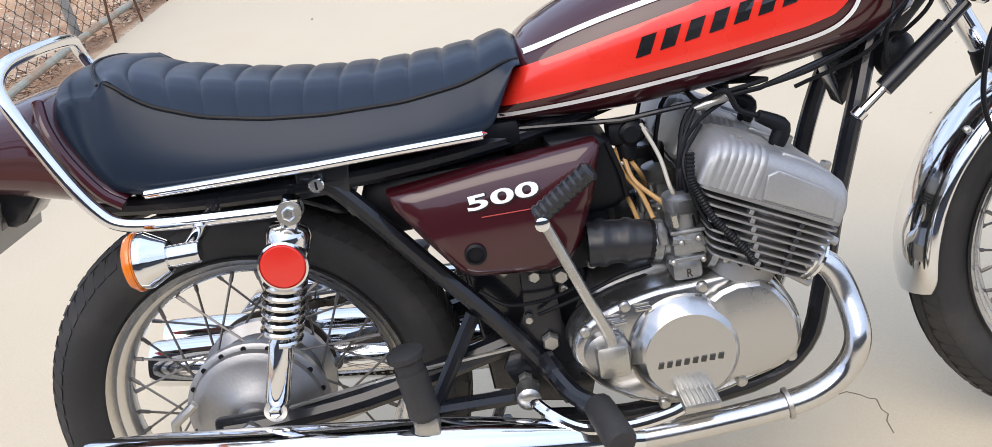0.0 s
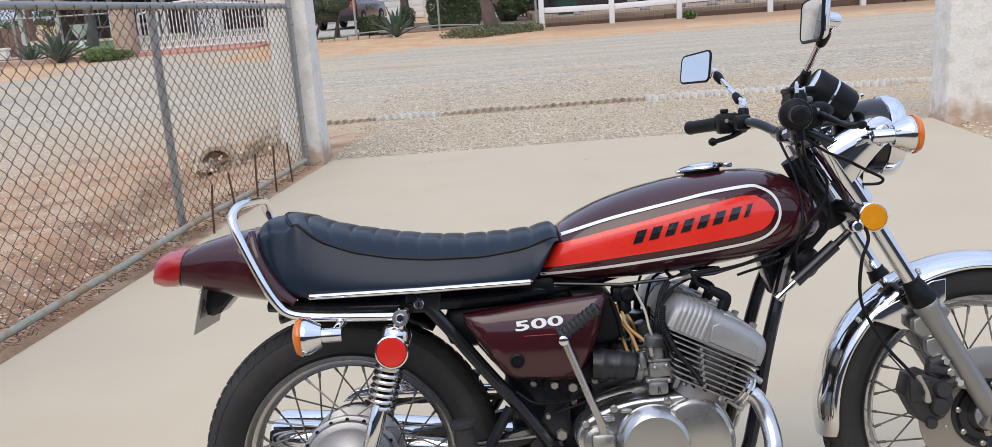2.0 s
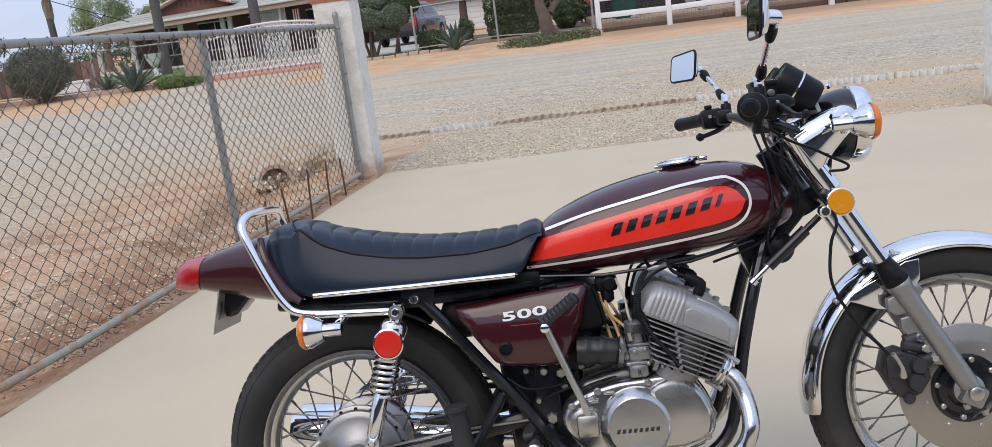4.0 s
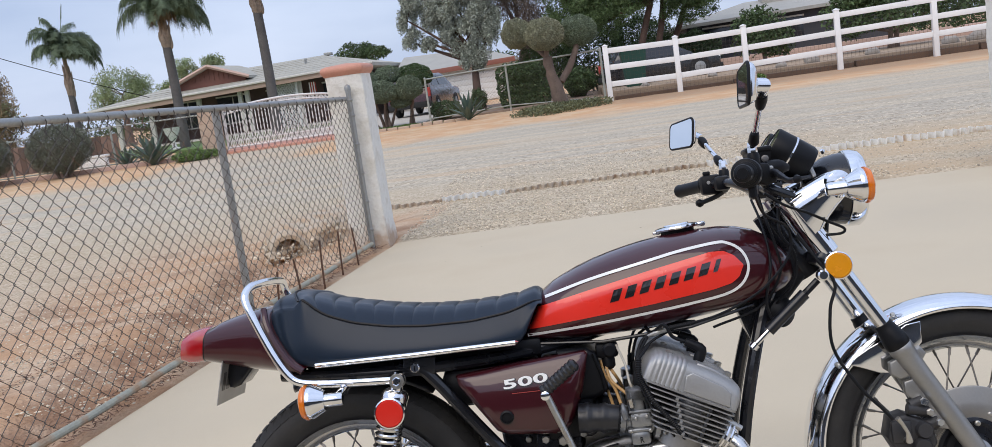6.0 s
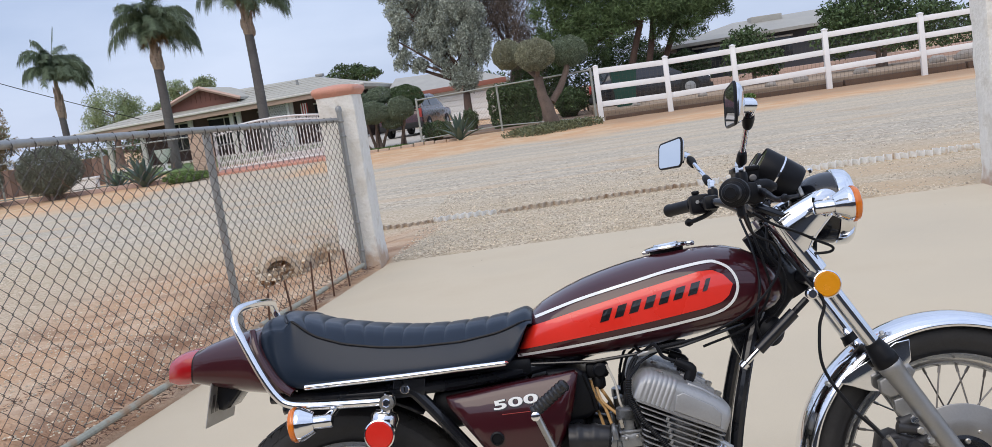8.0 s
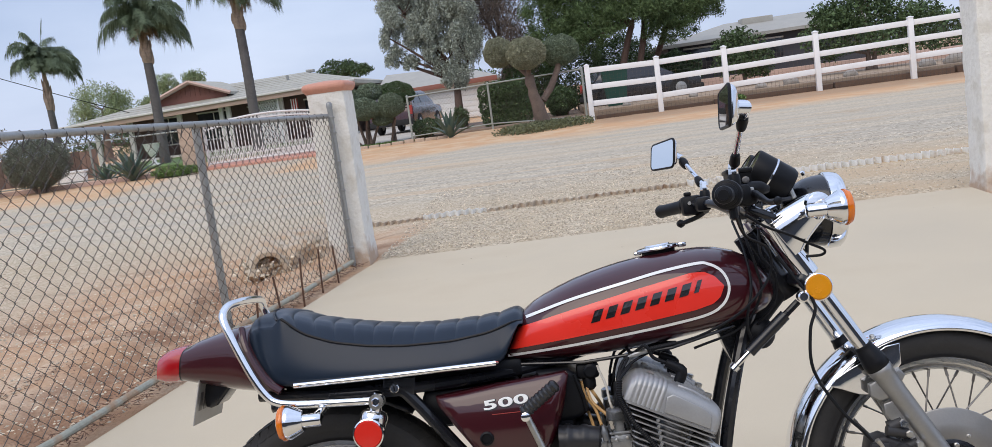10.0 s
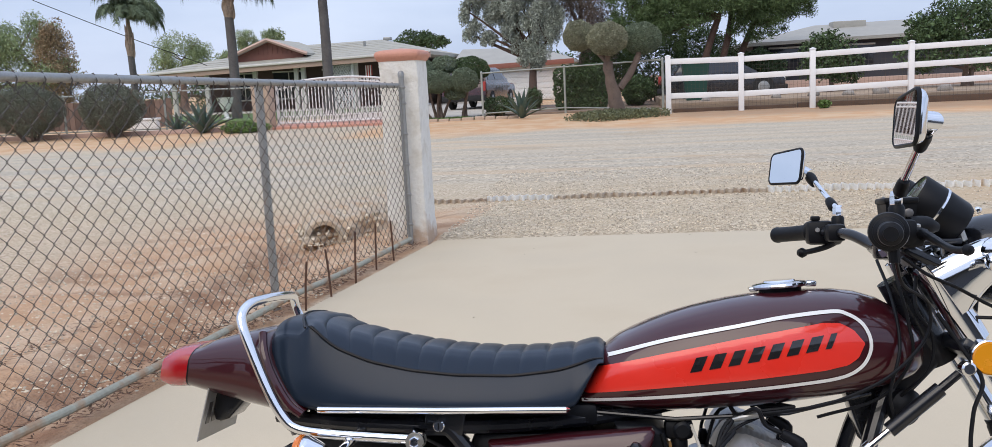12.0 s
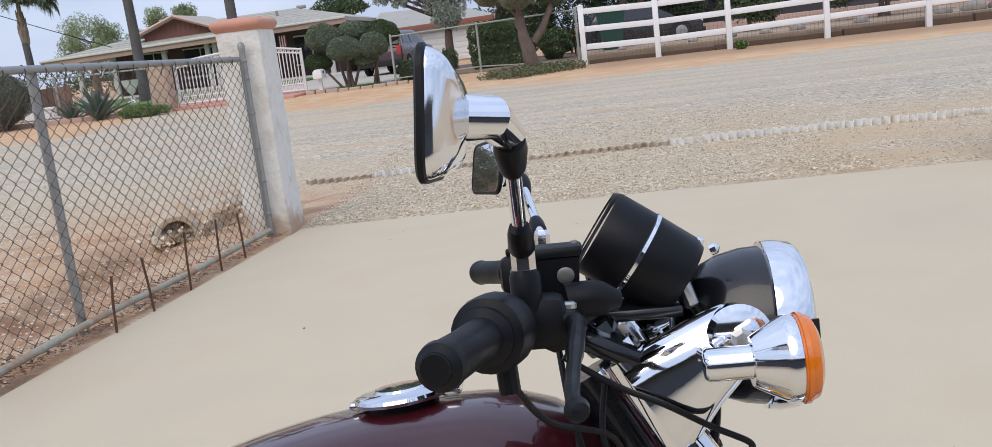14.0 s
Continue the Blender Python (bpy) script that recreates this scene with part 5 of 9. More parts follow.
    # striped cloth banner by the porch
    for k in range(6):
        part("banner_stripe", Geo().rbox((-11.45 + k * 0.055, y0 + 0.10, 1.75 + k * 0.04), (-11.40 + k * 0.055, y0 + 0.12, 2.40), 0.004, 1), RED_CLOTH if k % 2 else WHITE_METAL, t, "red and white banner stripe")
    part("vent_pipe", Geo().tube([(-12.2, 45, 3.0), (-12.2, 45, 3.65)], 0.07, 8), GALV, t)
    part("chimney_cap", Geo().rbox((-11.75, 47, 3.74), (-11.35, 47.4, 3.90), 0.03), GALV, t)


build_house()


def build_annex():
    t = thing("garage", pose(0, 0, 0), "pale garage with a low shingled roof behind the shrubs", "garage")
    part("wall", Geo().box((-7.9, 46, 0.3), (-2.2, 53, 2.1)), PALE_WALL, t)
    part("roof", Geo().add([(-8.1, 45.5, 2.17), (-1.9, 45.5, 2.33), (-1.9, 54, 2.33), (-8.1, 54, 2.17), (-7.95, 49, 3.14), (-4.0, 49, 3.08), (-8.1, 45.5, 2.03), (-1.9, 45.5, 2.19), (-1.9, 54, 2.19), (-8.1, 54, 2.03)], [(0, 1, 5, 4), (1, 2, 5), (2, 3, 4, 5), (3, 0, 4), (0, 6, 7, 1), (1, 7, 8, 2), (2, 8, 9, 3), (3, 9, 6, 0), (6, 9, 8, 7)]), ROOF_PALE, t, "", 20)
    m = Matrix.Translation((-8.1, 45.46, 2.05)) @ Vector((6.2, 0, 0.16)).to_track_quat("X", "Z").to_matrix().to_4x4()
    part("fascia", Geo().rbox((0, -0.03, -0.12), (6.2, 0.03, 0.12), 0.01, m=m), RED_FASCIA, t, "red-brown fascia board")
    for k in range(5):
        part("door_panel", Geo().rbox((-5.5, 45.93, 0.4 + k * 0.28), (-3.0, 45.998, 0.67 + k * 0.28), 0.01), WHITE_PLAIN, t)


build_annex()


def build_grey_house():
    t = thing("house", pose(0, 0, 0.0), "dark grey house with a pale low roof behind the bed", "house")
    part("wall", Geo().box((5.2, 34.5, 0.3), (12.6, 42, 2.36)), SLATE_WALL, t)
    part("roof", Geo().add([(4.7, 34, 2.30), (12.9, 34, 2.42), (12.9, 42.5, 2.42), (4.7, 42.5, 2.30), (7.9, 37.5, 2.95), (11.2, 37.5, 3.0), (4.7, 34, 2.18), (12.9, 34, 2.30), (12.9, 42.5, 2.3), (4.7, 42.5, 2.18)], [(0, 1, 5, 4), (1, 2, 5), (2, 3, 4, 5), (3, 0, 4), (0, 6, 7, 1), (1, 7, 8, 2), (2, 8, 9, 3), (3, 9, 6, 0), (6, 9, 8, 7)]), ROOF_PALE, t, "pale tan roof", 20)
    part("roof_unit", Geo().rbox((8.4, 36.4, 2.6), (9.6, 37.2, 3.02), 0.03), ROOF_PALE, t)
    for x in (6.3, 8.9, 11.2):
        w = part("window", Geo().rbox((x - 0.5, 34.44, 1.2), (x + 0.5, 34.499, 2.05), 0.01), PANE, t)
        part("frame", Geo().rbox((x - 0.56, 34.43, 2.055), (x + 0.56, 34.499, 2.12), 0.01), PALE_WALL, w)


build_grey_house()

# boundary wall behind the bed
whole("wall_yard", Geo().rbox((5.6, 31.0, 0.4), (18, 31.2, 0.95), 0.02), FASCIA, "low pinkish yard wall behind the citrus trees", "wall", "structure")
whole("kerb", Geo().rbox((-18, 22.9, 0.3), (-9.8, 23.05, 0.47), 0.02), FASCIA, "low pinkish kerb edging the lawn", "kerb", "structure")


def build_board_fence():
    t = thing("board_fence", pose(0, 30.0, 0.25), "weathered brown board fence behind the clipped shrubs", "fence")
    rng = random.Random(77)
    for z in (0.25, 0.85):
        part("rail", Geo().rbox((-34, 0.02, z), (-15.2, 0.08, z + 0.08), 0.01), FENCE_BOARD, t)
    x = -34.0
    while x < -15.3:
        w = rng.uniform(0.18, 0.22)
        h = 1.05 + rng.uniform(-0.03, 0.03)
        part("board", Geo().rbox((x, -0.025, 0.02), (x + w - 0.012, 0.018, h), 0.006, 1), FENCE_BOARD, t)
        x += w


build_board_fence()


def build_kerb_blocks():
    t = thing("kerb", pose(0, 24.0, 0.28), "row of low tan kerb blocks edging the bed", "kerb", kind="structure")
    rng = random.Random(91)
    x = -5.7
    while x < -2.6:
        w = rng.uniform(0.26, 0.36)
        part("block", Geo().rbox((x, -0.08 + rng.uniform(-0.02, 0.02), 0.0), (x + w - 0.03, 0.08, 0.15 + rng.uniform(-0.02, 0.02)), 0.02), STONE, t)
        x += w


build_kerb_blocks()

# white garden wall stub with its short pillar
t = thing("garden_wall_stub", pose(-14.15, 26.0, 0.3), "low white painted garden wall with a short pillar", "wall")
part("wall", Geo().rbox((-0.42, -0.12, 0.0), (0.46, 0.12, 0.38), 0.02), WHITE_PLAIN, t)
part("coping", Geo().rbox((-0.46, -0.15, 0.382), (0.50, 0.15, 0.45), 0.015), WHITE_PLAIN, t)
part("pillar", Geo().lathe([(0.11, 0.451), (0.11, 0.5), (0.07, 0.56), (0.06, 0.74), (0.09, 0.80), (0.05, 0.88), (0.01, 0.93)], (-0.18, 0, 0), (0, 0, 1), 14), WHITE_PLAIN, t)

# paved yard and grass strip before the garage
whole("pavement_yard", Geo().rbox((-9.0, 25.35, 0.2), (-3.7, 45.4, 0.41), 0.03), material("grey_yard_concrete", (0.46, 0.42, 0.36), 0.9, var=0.15, scale=1.0, fine=20, bump=0.3), "grey concrete yard before the garage", "paving", "structure")
whole("grass_strip", grove([((-4.3, 24.75, 0.37), (1.25, 0.5, 0.06))], 0.06, 6000, np.random.default_rng(88), 5.0, 0.6), LEAF_GRASS, "short green grass under the clipped shrub", "grass", "stuff")
# yard soil behind the wire fence, with the shade there put into its colour
whole("ground_yard", Geo().rbox((-3.6, 26.4, 0.2), (1.58, 34.5, 0.405), 0.03), material("yard_shade_brown", (0.20, 0.145, 0.105), 0.95, var=0.25, scale=1.4, fine=16, bump=0.6, second=(0.30, 0.215, 0.15), second_at=(0.5, 0.7)), "yard soil strip coloured dark brown for the shade on it", "soil", "structure")
whole("lawn", Geo().rbox((-24, 31, 0.25), (-9.6, 42.0, 0.42), 0.05), LEAF_GRASS, "dull green front lawn", "lawn", "structure")


def car(name, x, y, z, paint, label, yaw, length=4.4, height=1.55):
    """A bevelled lower body, a cabin that narrows to the roof, glass, lamps, bumpers and wheels."""
    t = thing(name, pose(x, y, z, 0, 0, yaw), label, "car")
    h, L = height, length
    prof = [(-0.5, 0.20), (-0.5, 0.50), (-0.485, 0.60), (-0.40, 0.63), (0.20, 0.63), (0.46, 0.58), (0.5, 0.48), (0.5, 0.20)]
    part("body", Geo().prism([(a * L, b * h) for a, b in prof], -0.85, 0.85, 0.06), paint, t, "", 40)

    def deck(x0, x1, w, zz):
        return [(x0 * L, -w, zz * h), (x1 * L, -w, zz * h), (x1 * L, w, zz * h), (x0 * L, w, zz * h)]

    part("cabin", Geo().loft([deck(-0.46, 0.28, 0.80, 0.62), deck(-0.44, 0.25, 0.78, 0.70), deck(-0.37, 0.10, 0.66, 0.95), deck(-0.33, 0.06, 0.58, 0.995)]), paint, t, "", 40)
    for s in (-1, 1):
        for u0, u1 in ((-0.38, -0.17), (-0.15, 0.15)):
            b0, b1 = (u0 * L, u1 * L), (max(u0, -0.34) * L, min(u1, 0.08) * L)
            pts = [(b0[0], s * 0.795, 0.69 * h), (b0[1], s * 0.795, 0.69 * h), (b1[1], s * 0.685, 0.93 * h), (b1[0], s * 0.685, 0.93 * h)]
            part("side_window", Geo().loft([pts, [(p, q - s * 0.02, r) for p, q, r in pts]]), PANE, t, "", 20)
    for u0, u1, nm in ((-0.452, -0.385, "rear_window"), (0.262, 0.115, "windscreen")):
        d = -0.012 if u0 < 0 else 0.012
        pts = [(u0 * L + d, -0.70, 0.69 * h), (u0 * L + d, 0.70, 0.69 * h), (u1 * L + d, 0.60, 0.93 * h), (u1 * L + d, -0.60, 0.93 * h)]
        part(nm, Geo().loft([pts, [(p - d * 2, q, r) for p, q, r in pts]]), PANE, t, "", 20)
    for dx in (-0.31, 0.31):
        for dy in (-0.82, 0.66):
            w = part("wheel", Geo().lathe([(0.2, 0.0), (0.31, 0.0), (0.335, 0.03), (0.335, 0.15), (0.31, 0.18), (0.2, 0.18)], (dx * L, dy - 0.05, 0.335), (0, 1, 0), 24), TYRE_FAR, t)
            part("hubcap", Geo().lathe([(0.2, 0.02), (0.17, 0.005), (0.05, 0.0)], (dx * L, dy - 0.055, 0.335), (0, 1, 0), 20), GALV, w)
    for s in (-1, 1):
        part("tail_lamp", Geo().rbox((-0.502 * L, s * 0.74 - 0.09, 0.44 * h), (-0.475 * L, s * 0.74 + 0.09, 0.66 * h), 0.02), RED_CLOTH, t, "red tail lamp")
        part("headlamp", Geo().rbox((0.475 * L, s * 0.66 - 0.14, 0.42 * h), (0.503 * L, s * 0.66 + 0.14, 0.52 * h), 0.02), WHITE_PLAIN, t)
    for s in (-1, 1):
        part("bumper", Geo().rbox((s * 0.50 * L - 0.05, -0.84, 0.20 * h), (s * 0.50 * L + 0.07, 0.84, 0.34 * h), 0.03), TYRE_FAR, t)


car("pickup_truck", 3.35, 27.6, 0.52, DARK_PAINT, "dark pickup parked behind the white fence", 8, 3.4, 1.15)
car("parked_car", -4.95, 34.6, 0.40, MAROON_CAR, "dark red car parked in the yard behind the wire fence", 82, 4.2, 1.50)


def bin_with_lid(x, y, z):
    t = thing("wheelie_bin", pose(x, y, z), "dark green wheeled rubbish bin behind the fence", "bin")
    part("tub", Geo().loft([[(-0.25, -0.25, 0), (0.25, -0.25, 0), (0.25, 0.25, 0), (-0.25, 0.25, 0)], [(-0.36, -0.34, 1.0), (0.36, -0.34, 1.0), (0.36, 0.36, 1.0), (-0.36, 0.36, 1.0)]]), BIN_GREEN, t)
    part("lid", Geo().rbox((-0.39, -0.37, 1.0), (0.39, 0.4, 1.07), 0.02), BIN_GREEN, t)


bin_with_lid(2.45, 25.2, 0.6)


def urn(x, y, z):
    t = thing("garden_urn", pose(x, y, z), "white garden urn on the lawn", "urn")
    part("bowl", Geo().lathe([(0.05, 0.3), (0.12, 0.36), (0.25, 0.6), (0.3, 0.8), (0.33, 0.84), (0.28, 0.84), (0.22, 0.7)], (0, 0, 0), (0, 0, 1), 18), WHITE_PLAIN, t)
    part("foot", Geo().lathe([(0.2, 0.0), (0.2, 0.06), (0.09, 0.1), (0.06, 0.3)], (0, 0, 0), (0, 0, 1), 18), WHITE_PLAIN, t)


urn(-14.5, 33.0, 0.41)


def mailbox(x, y, z):
    t = thing("mailbox", pose(x, y, z), "white mailbox on a short post at the verge", "mailbox")
    part("post", Geo().rbox((-0.05, -0.05, 0), (0.05, 0.05, 0.42), 0.01), WHITE_PLAIN, t)
    pts = [(-0.12, 0.42), (0.12, 0.42), (0.12, 0.56)] + [(0.12 * math.cos(a), 0.56 + 0.1 * math.sin(a)) for a in [k * math.pi / 8 for k in range(1, 8)]] + [(-0.12, 0.56)]
    part("box", Geo().prism(pts, -0.25, 0.25, 0.008), WHITE_PLAIN, t)
    part("flag", Geo().box((0.122, -0.1, 0.55), (0.13, 0.02, 0.62)), MAROON_CAR, t)


mailbox(-5.28, 24.0, 0.32)

g = Geo().tube([(-55, 41, 15.7)] + [(-28.2 + 8.6 * u, 40 + 1.0 * u, 6.88 - 3.79 * u + 0.3 * u * (u - 1)) for u in (0, 0.25, 0.5, 0.75, 1.0, 1.1)], 0.018, 5)
whole("power_line", g, TYRE_FAR, "thin dark overhead power line by the house", "cable")


# hairline crack in the slab under the front of the motorcycle
crack = [(0.96, 0.088), (0.985, 0.080), (1.0, 0.083), (1.02, 0.068), (1.03, 0.055), (1.043, 0.048), (1.040, 0.020), (1.046, 0.004), (1.036, -0.012), (1.034, -0.045)]
whole("pavement_crack", Geo().tube([(x, y, 0.0145 * x + 0.0002) for x, y in crack], 0.0011, 4), material("dark_crack_dirt", (0.16, 0.125, 0.09), 0.95, var=0.3, bump=0.0), "hairline crack in the pale concrete slab", "crack", "structure")

# a few dry leaf scraps and grit blown onto the paving
rng = random.Random(19)
g = Geo()
for k in range(26):
    x, y = rng.uniform(-1.0, 3.6), rng.choice((rng.uniform(5.0, 6.2), rng.uniform(0.6, 6.0)))
    a, r = rng.uniform(0, 6.28), rng.choice((0.003, 0.004, 0.005, 0.012))
    z = 0.0145 * x + 0.002
    g.add([(x + r * math.cos(a + q * 1.57) * (1.0 if q % 2 else 0.5), y + r * math.sin(a + q * 1.57) * (1.0 if q % 2 else 0.5), z + 0.002 * (q % 2)) for q in range(4)], [(0, 1, 2, 3)])
whole("leaf_scraps", g, material("dark_dry_scraps", (0.16, 0.11, 0.07), 0.95, var=0.2, bump=0.0, island=0.4), "dry leaf scraps scattered over the pale paving", "litter", "stuff", angle=0)


# ---- the motorcycle ----
MAROON = material("dark_maroon_lacquer", (0.042, 0.0050, 0.0085), 0.30, 0.0, var=0.06, scale=3, fine=300, bump=0.0, coat=1.0, rough_var=0.03)
RED_FILM = material("bright_red_stripe", (0.78, 0.030, 0.016), 0.3, var=0.04, bump=0.0, coat=0.8)
WHITE_FILM = material("white_pinstripe", (0.80, 0.80, 0.78), 0.3, var=0.03, bump=0.0, coat=0.8)
BLACK_FILM = material("black_lettering_film", (0.010, 0.010, 0.011), 0.3, var=0.05, bump=0.0, coat=0.8)
CHROME = material("polished_chrome", (0.80, 0.81, 0.83), 0.07, 1.0, var=0.04, scale=6, fine=120, bump=0.004, rough_var=0.04)
SATIN_CHROME = material("weathered_chrome", (0.66, 0.66, 0.655), 0.20, 1.0, var=0.08, scale=8, fine=140, bump=0.02, rough_var=0.06)
SATIN = material("satin_cast_alloy", (0.36, 0.36, 0.362), 0.40, 0.9, var=0.10, scale=9, fine=160, bump=0.10, distance=0.003)
HEAD_CAST = material("sand_cast_head_alloy", (0.36, 0.365, 0.37), 0.50, 0.6, var=0.10, scale=9, fine=220, bump=0.16, distance=0.003)
FIN_ALLOY = material("grey_cast_fin_alloy", (0.30, 0.30, 0.30), 0.48, 0.7, var=0.10, scale=9, fine=160, bump=0.06, distance=0.003)
BRUSHED = material("polished_alloy_cover", (0.50, 0.50, 0.495), 0.22, 0.95, var=0.06, scale=7, fine=200, bump=0.03, distance=0.002)
FORK_GREY = material("grey_cast_fork_alloy", (0.31, 0.31, 0.305), 0.45, 0.75, var=0.08, scale=9, fine=160, bump=0.06, distance=0.003)
BLACK_PAINT = material("gloss_black_frame_paint", (0.0085, 0.0095, 0.0130), 0.28, var=0.15, scale=9, fine=80, bump=0.01, coat=0.4)
BLACK_MATT = material("matt_black_plastic", (0.0062, 0.0068, 0.0088), 0.45, var=0.15, scale=20, fine=200, bump=0.06, distance=0.002)
RUBBER = material("tyre_rubber", (0.0250, 0.0248, 0.0256), 0.64, var=0.2, scale=12, fine=150, bump=0.15, distance=0.003, second=(0.038, 0.0355, 0.0335))
# black vinyl whose base colour carries the sky's blue sheen
VINYL = material("black_vinyl_blue_sheen", (0.0140, 0.0225, 0.0375), 0.34, var=0.08, scale=10, fine=500, bump=0.10, distance=0.0008, rough_var=0.05)
_v = VINYL.node_tree.nodes["Principled BSDF"].inputs
_v["Coat Weight"].default_value, _v["Coat Roughness"].default_value, _v["Specular IOR Level"].default_value = 0.28, 0.22, 0.10
PIPING = material("seat_piping_vinyl", (0.010, 0.010, 0.012), 0.35, var=0.1, bump=0.02)
DISC_STEEL = material("brake_disc_steel", (0.37, 0.35, 0.32), 0.33, 0.85, var=0.08, scale=10, fine=200, bump=0.04, distance=0.002)
MIRROR = material("mirror_silver", (0.88, 0.89, 0.90), 0.015, 1.0, var=0.01, bump=0.0, rough_var=0.005)
FUEL_LINE = material("amber_fuel_hose", (0.50, 0.30, 0.12), 0.4, var=0.15, scale=30, bump=0.0)
BOOT_RUBBER = material("worn_intake_rubber", (0.018, 0.0185, 0.021), 0.36, var=0.15, scale=20, fine=150, bump=0.1, distance=0.002)
CLEAR_HOSE = material("cloudy_clear_hose", (0.45, 0.42, 0.36), 0.35, var=0.1, bump=0.0)
STEEL = material("zinc_plated_steel", (0.48, 0.47, 0.44), 0.35, 0.9, var=0.12, scale=20, fine=150, bump=0.05)
SPOKE_STEEL = material("dull_spoke_steel", (0.20, 0.19, 0.18), 0.45, 0.85, var=0.2, scale=20, bump=0.0)
CARB_ALLOY = material("aged_carburettor_alloy", (0.30, 0.31, 0.32), 0.40, 0.85, var=0.2, scale=25, fine=200, bump=0.1, distance=0.003)
CALIPER_GREY = material("dark_grey_caliper_paint", (0.026, 0.026, 0.029), 0.5, var=0.15, scale=20, fine=200, bump=0.1, distance=0.002)
CHAIN_STEEL = material("oily_chain_steel", (0.10, 0.085, 0.07), 0.5, 0.8, var=0.3, scale=40, bump=0.2)
PLATE_METAL = material("licence_plate_metal", (0.40, 0.39, 0.37), 0.4, 0.3, var=0.1, scale=12, bump=0.05)

MAROON.node_tree.nodes["Principled BSDF"].inputs["Specular IOR Level"].default_value = 0.2
MAROON.node_tree.nodes["Principled BSDF"].inputs["Coat IOR"].default_value = 1.50
for _m, _spec in ((BLACK_MATT, 0.21), (RUBBER, 0.38), (BLACK_PAINT, 0.36), (PIPING, 0.21)):
    _m.node_tree.nodes["Principled BSDF"].inputs["Specular IOR Level"].default_value = _spec


def lens_material(name, base):
    mt = material(name, base, 0.18, var=0.05, scale=30, fine=500, bump=0.25, coat=0.6, distance=0.001)
    bs = mt.node_tree.nodes["Principled BSDF"]
    bs.inputs["Transmission Weight"].default_value = 0.15
    return mt


AMBER = lens_material("amber_lens", (0.80, 0.20, 0.008))
AMBER_FLAT = lens_material("amber_reflector", (0.85, 0.34, 0.01))
RED_LENS = lens_material("red_lens", (0.40, 0.010, 0.014))
RED_LENS.node_tree.nodes["Principled BSDF"].inputs["Coat Weight"].default_value = 0.25
RED_LENS.node_tree.nodes["Principled BSDF"].inputs["Specular IOR Level"].default_value = 0.25
RED_REFLECTOR = lens_material("red_reflector", (0.75, 0.03, 0.018))
CLEAR = bpy.data.materials.new("headlamp_glass")
CLEAR.use_nodes = True
CLEAR.node_tree.nodes["Principled BSDF"].inputs["Transmission Weight"].default_value = 1.0
CLEAR.node_tree.nodes["Principled BSDF"].inputs["Roughness"].default_value = 0.05

BIKE = thing("motorcycle", pose(0, -0.0915, 0, -9.3), "maroon motorcycle with red tank stripes leaning on its side stand", "motorcycle")
RW, RR = Vector((-0.018, 0, 0.339)), 0.338
FW, FR = Vector((1.388, 0, 0.368)), 0.3405
RIGHT = Vector((0, -1, 0))


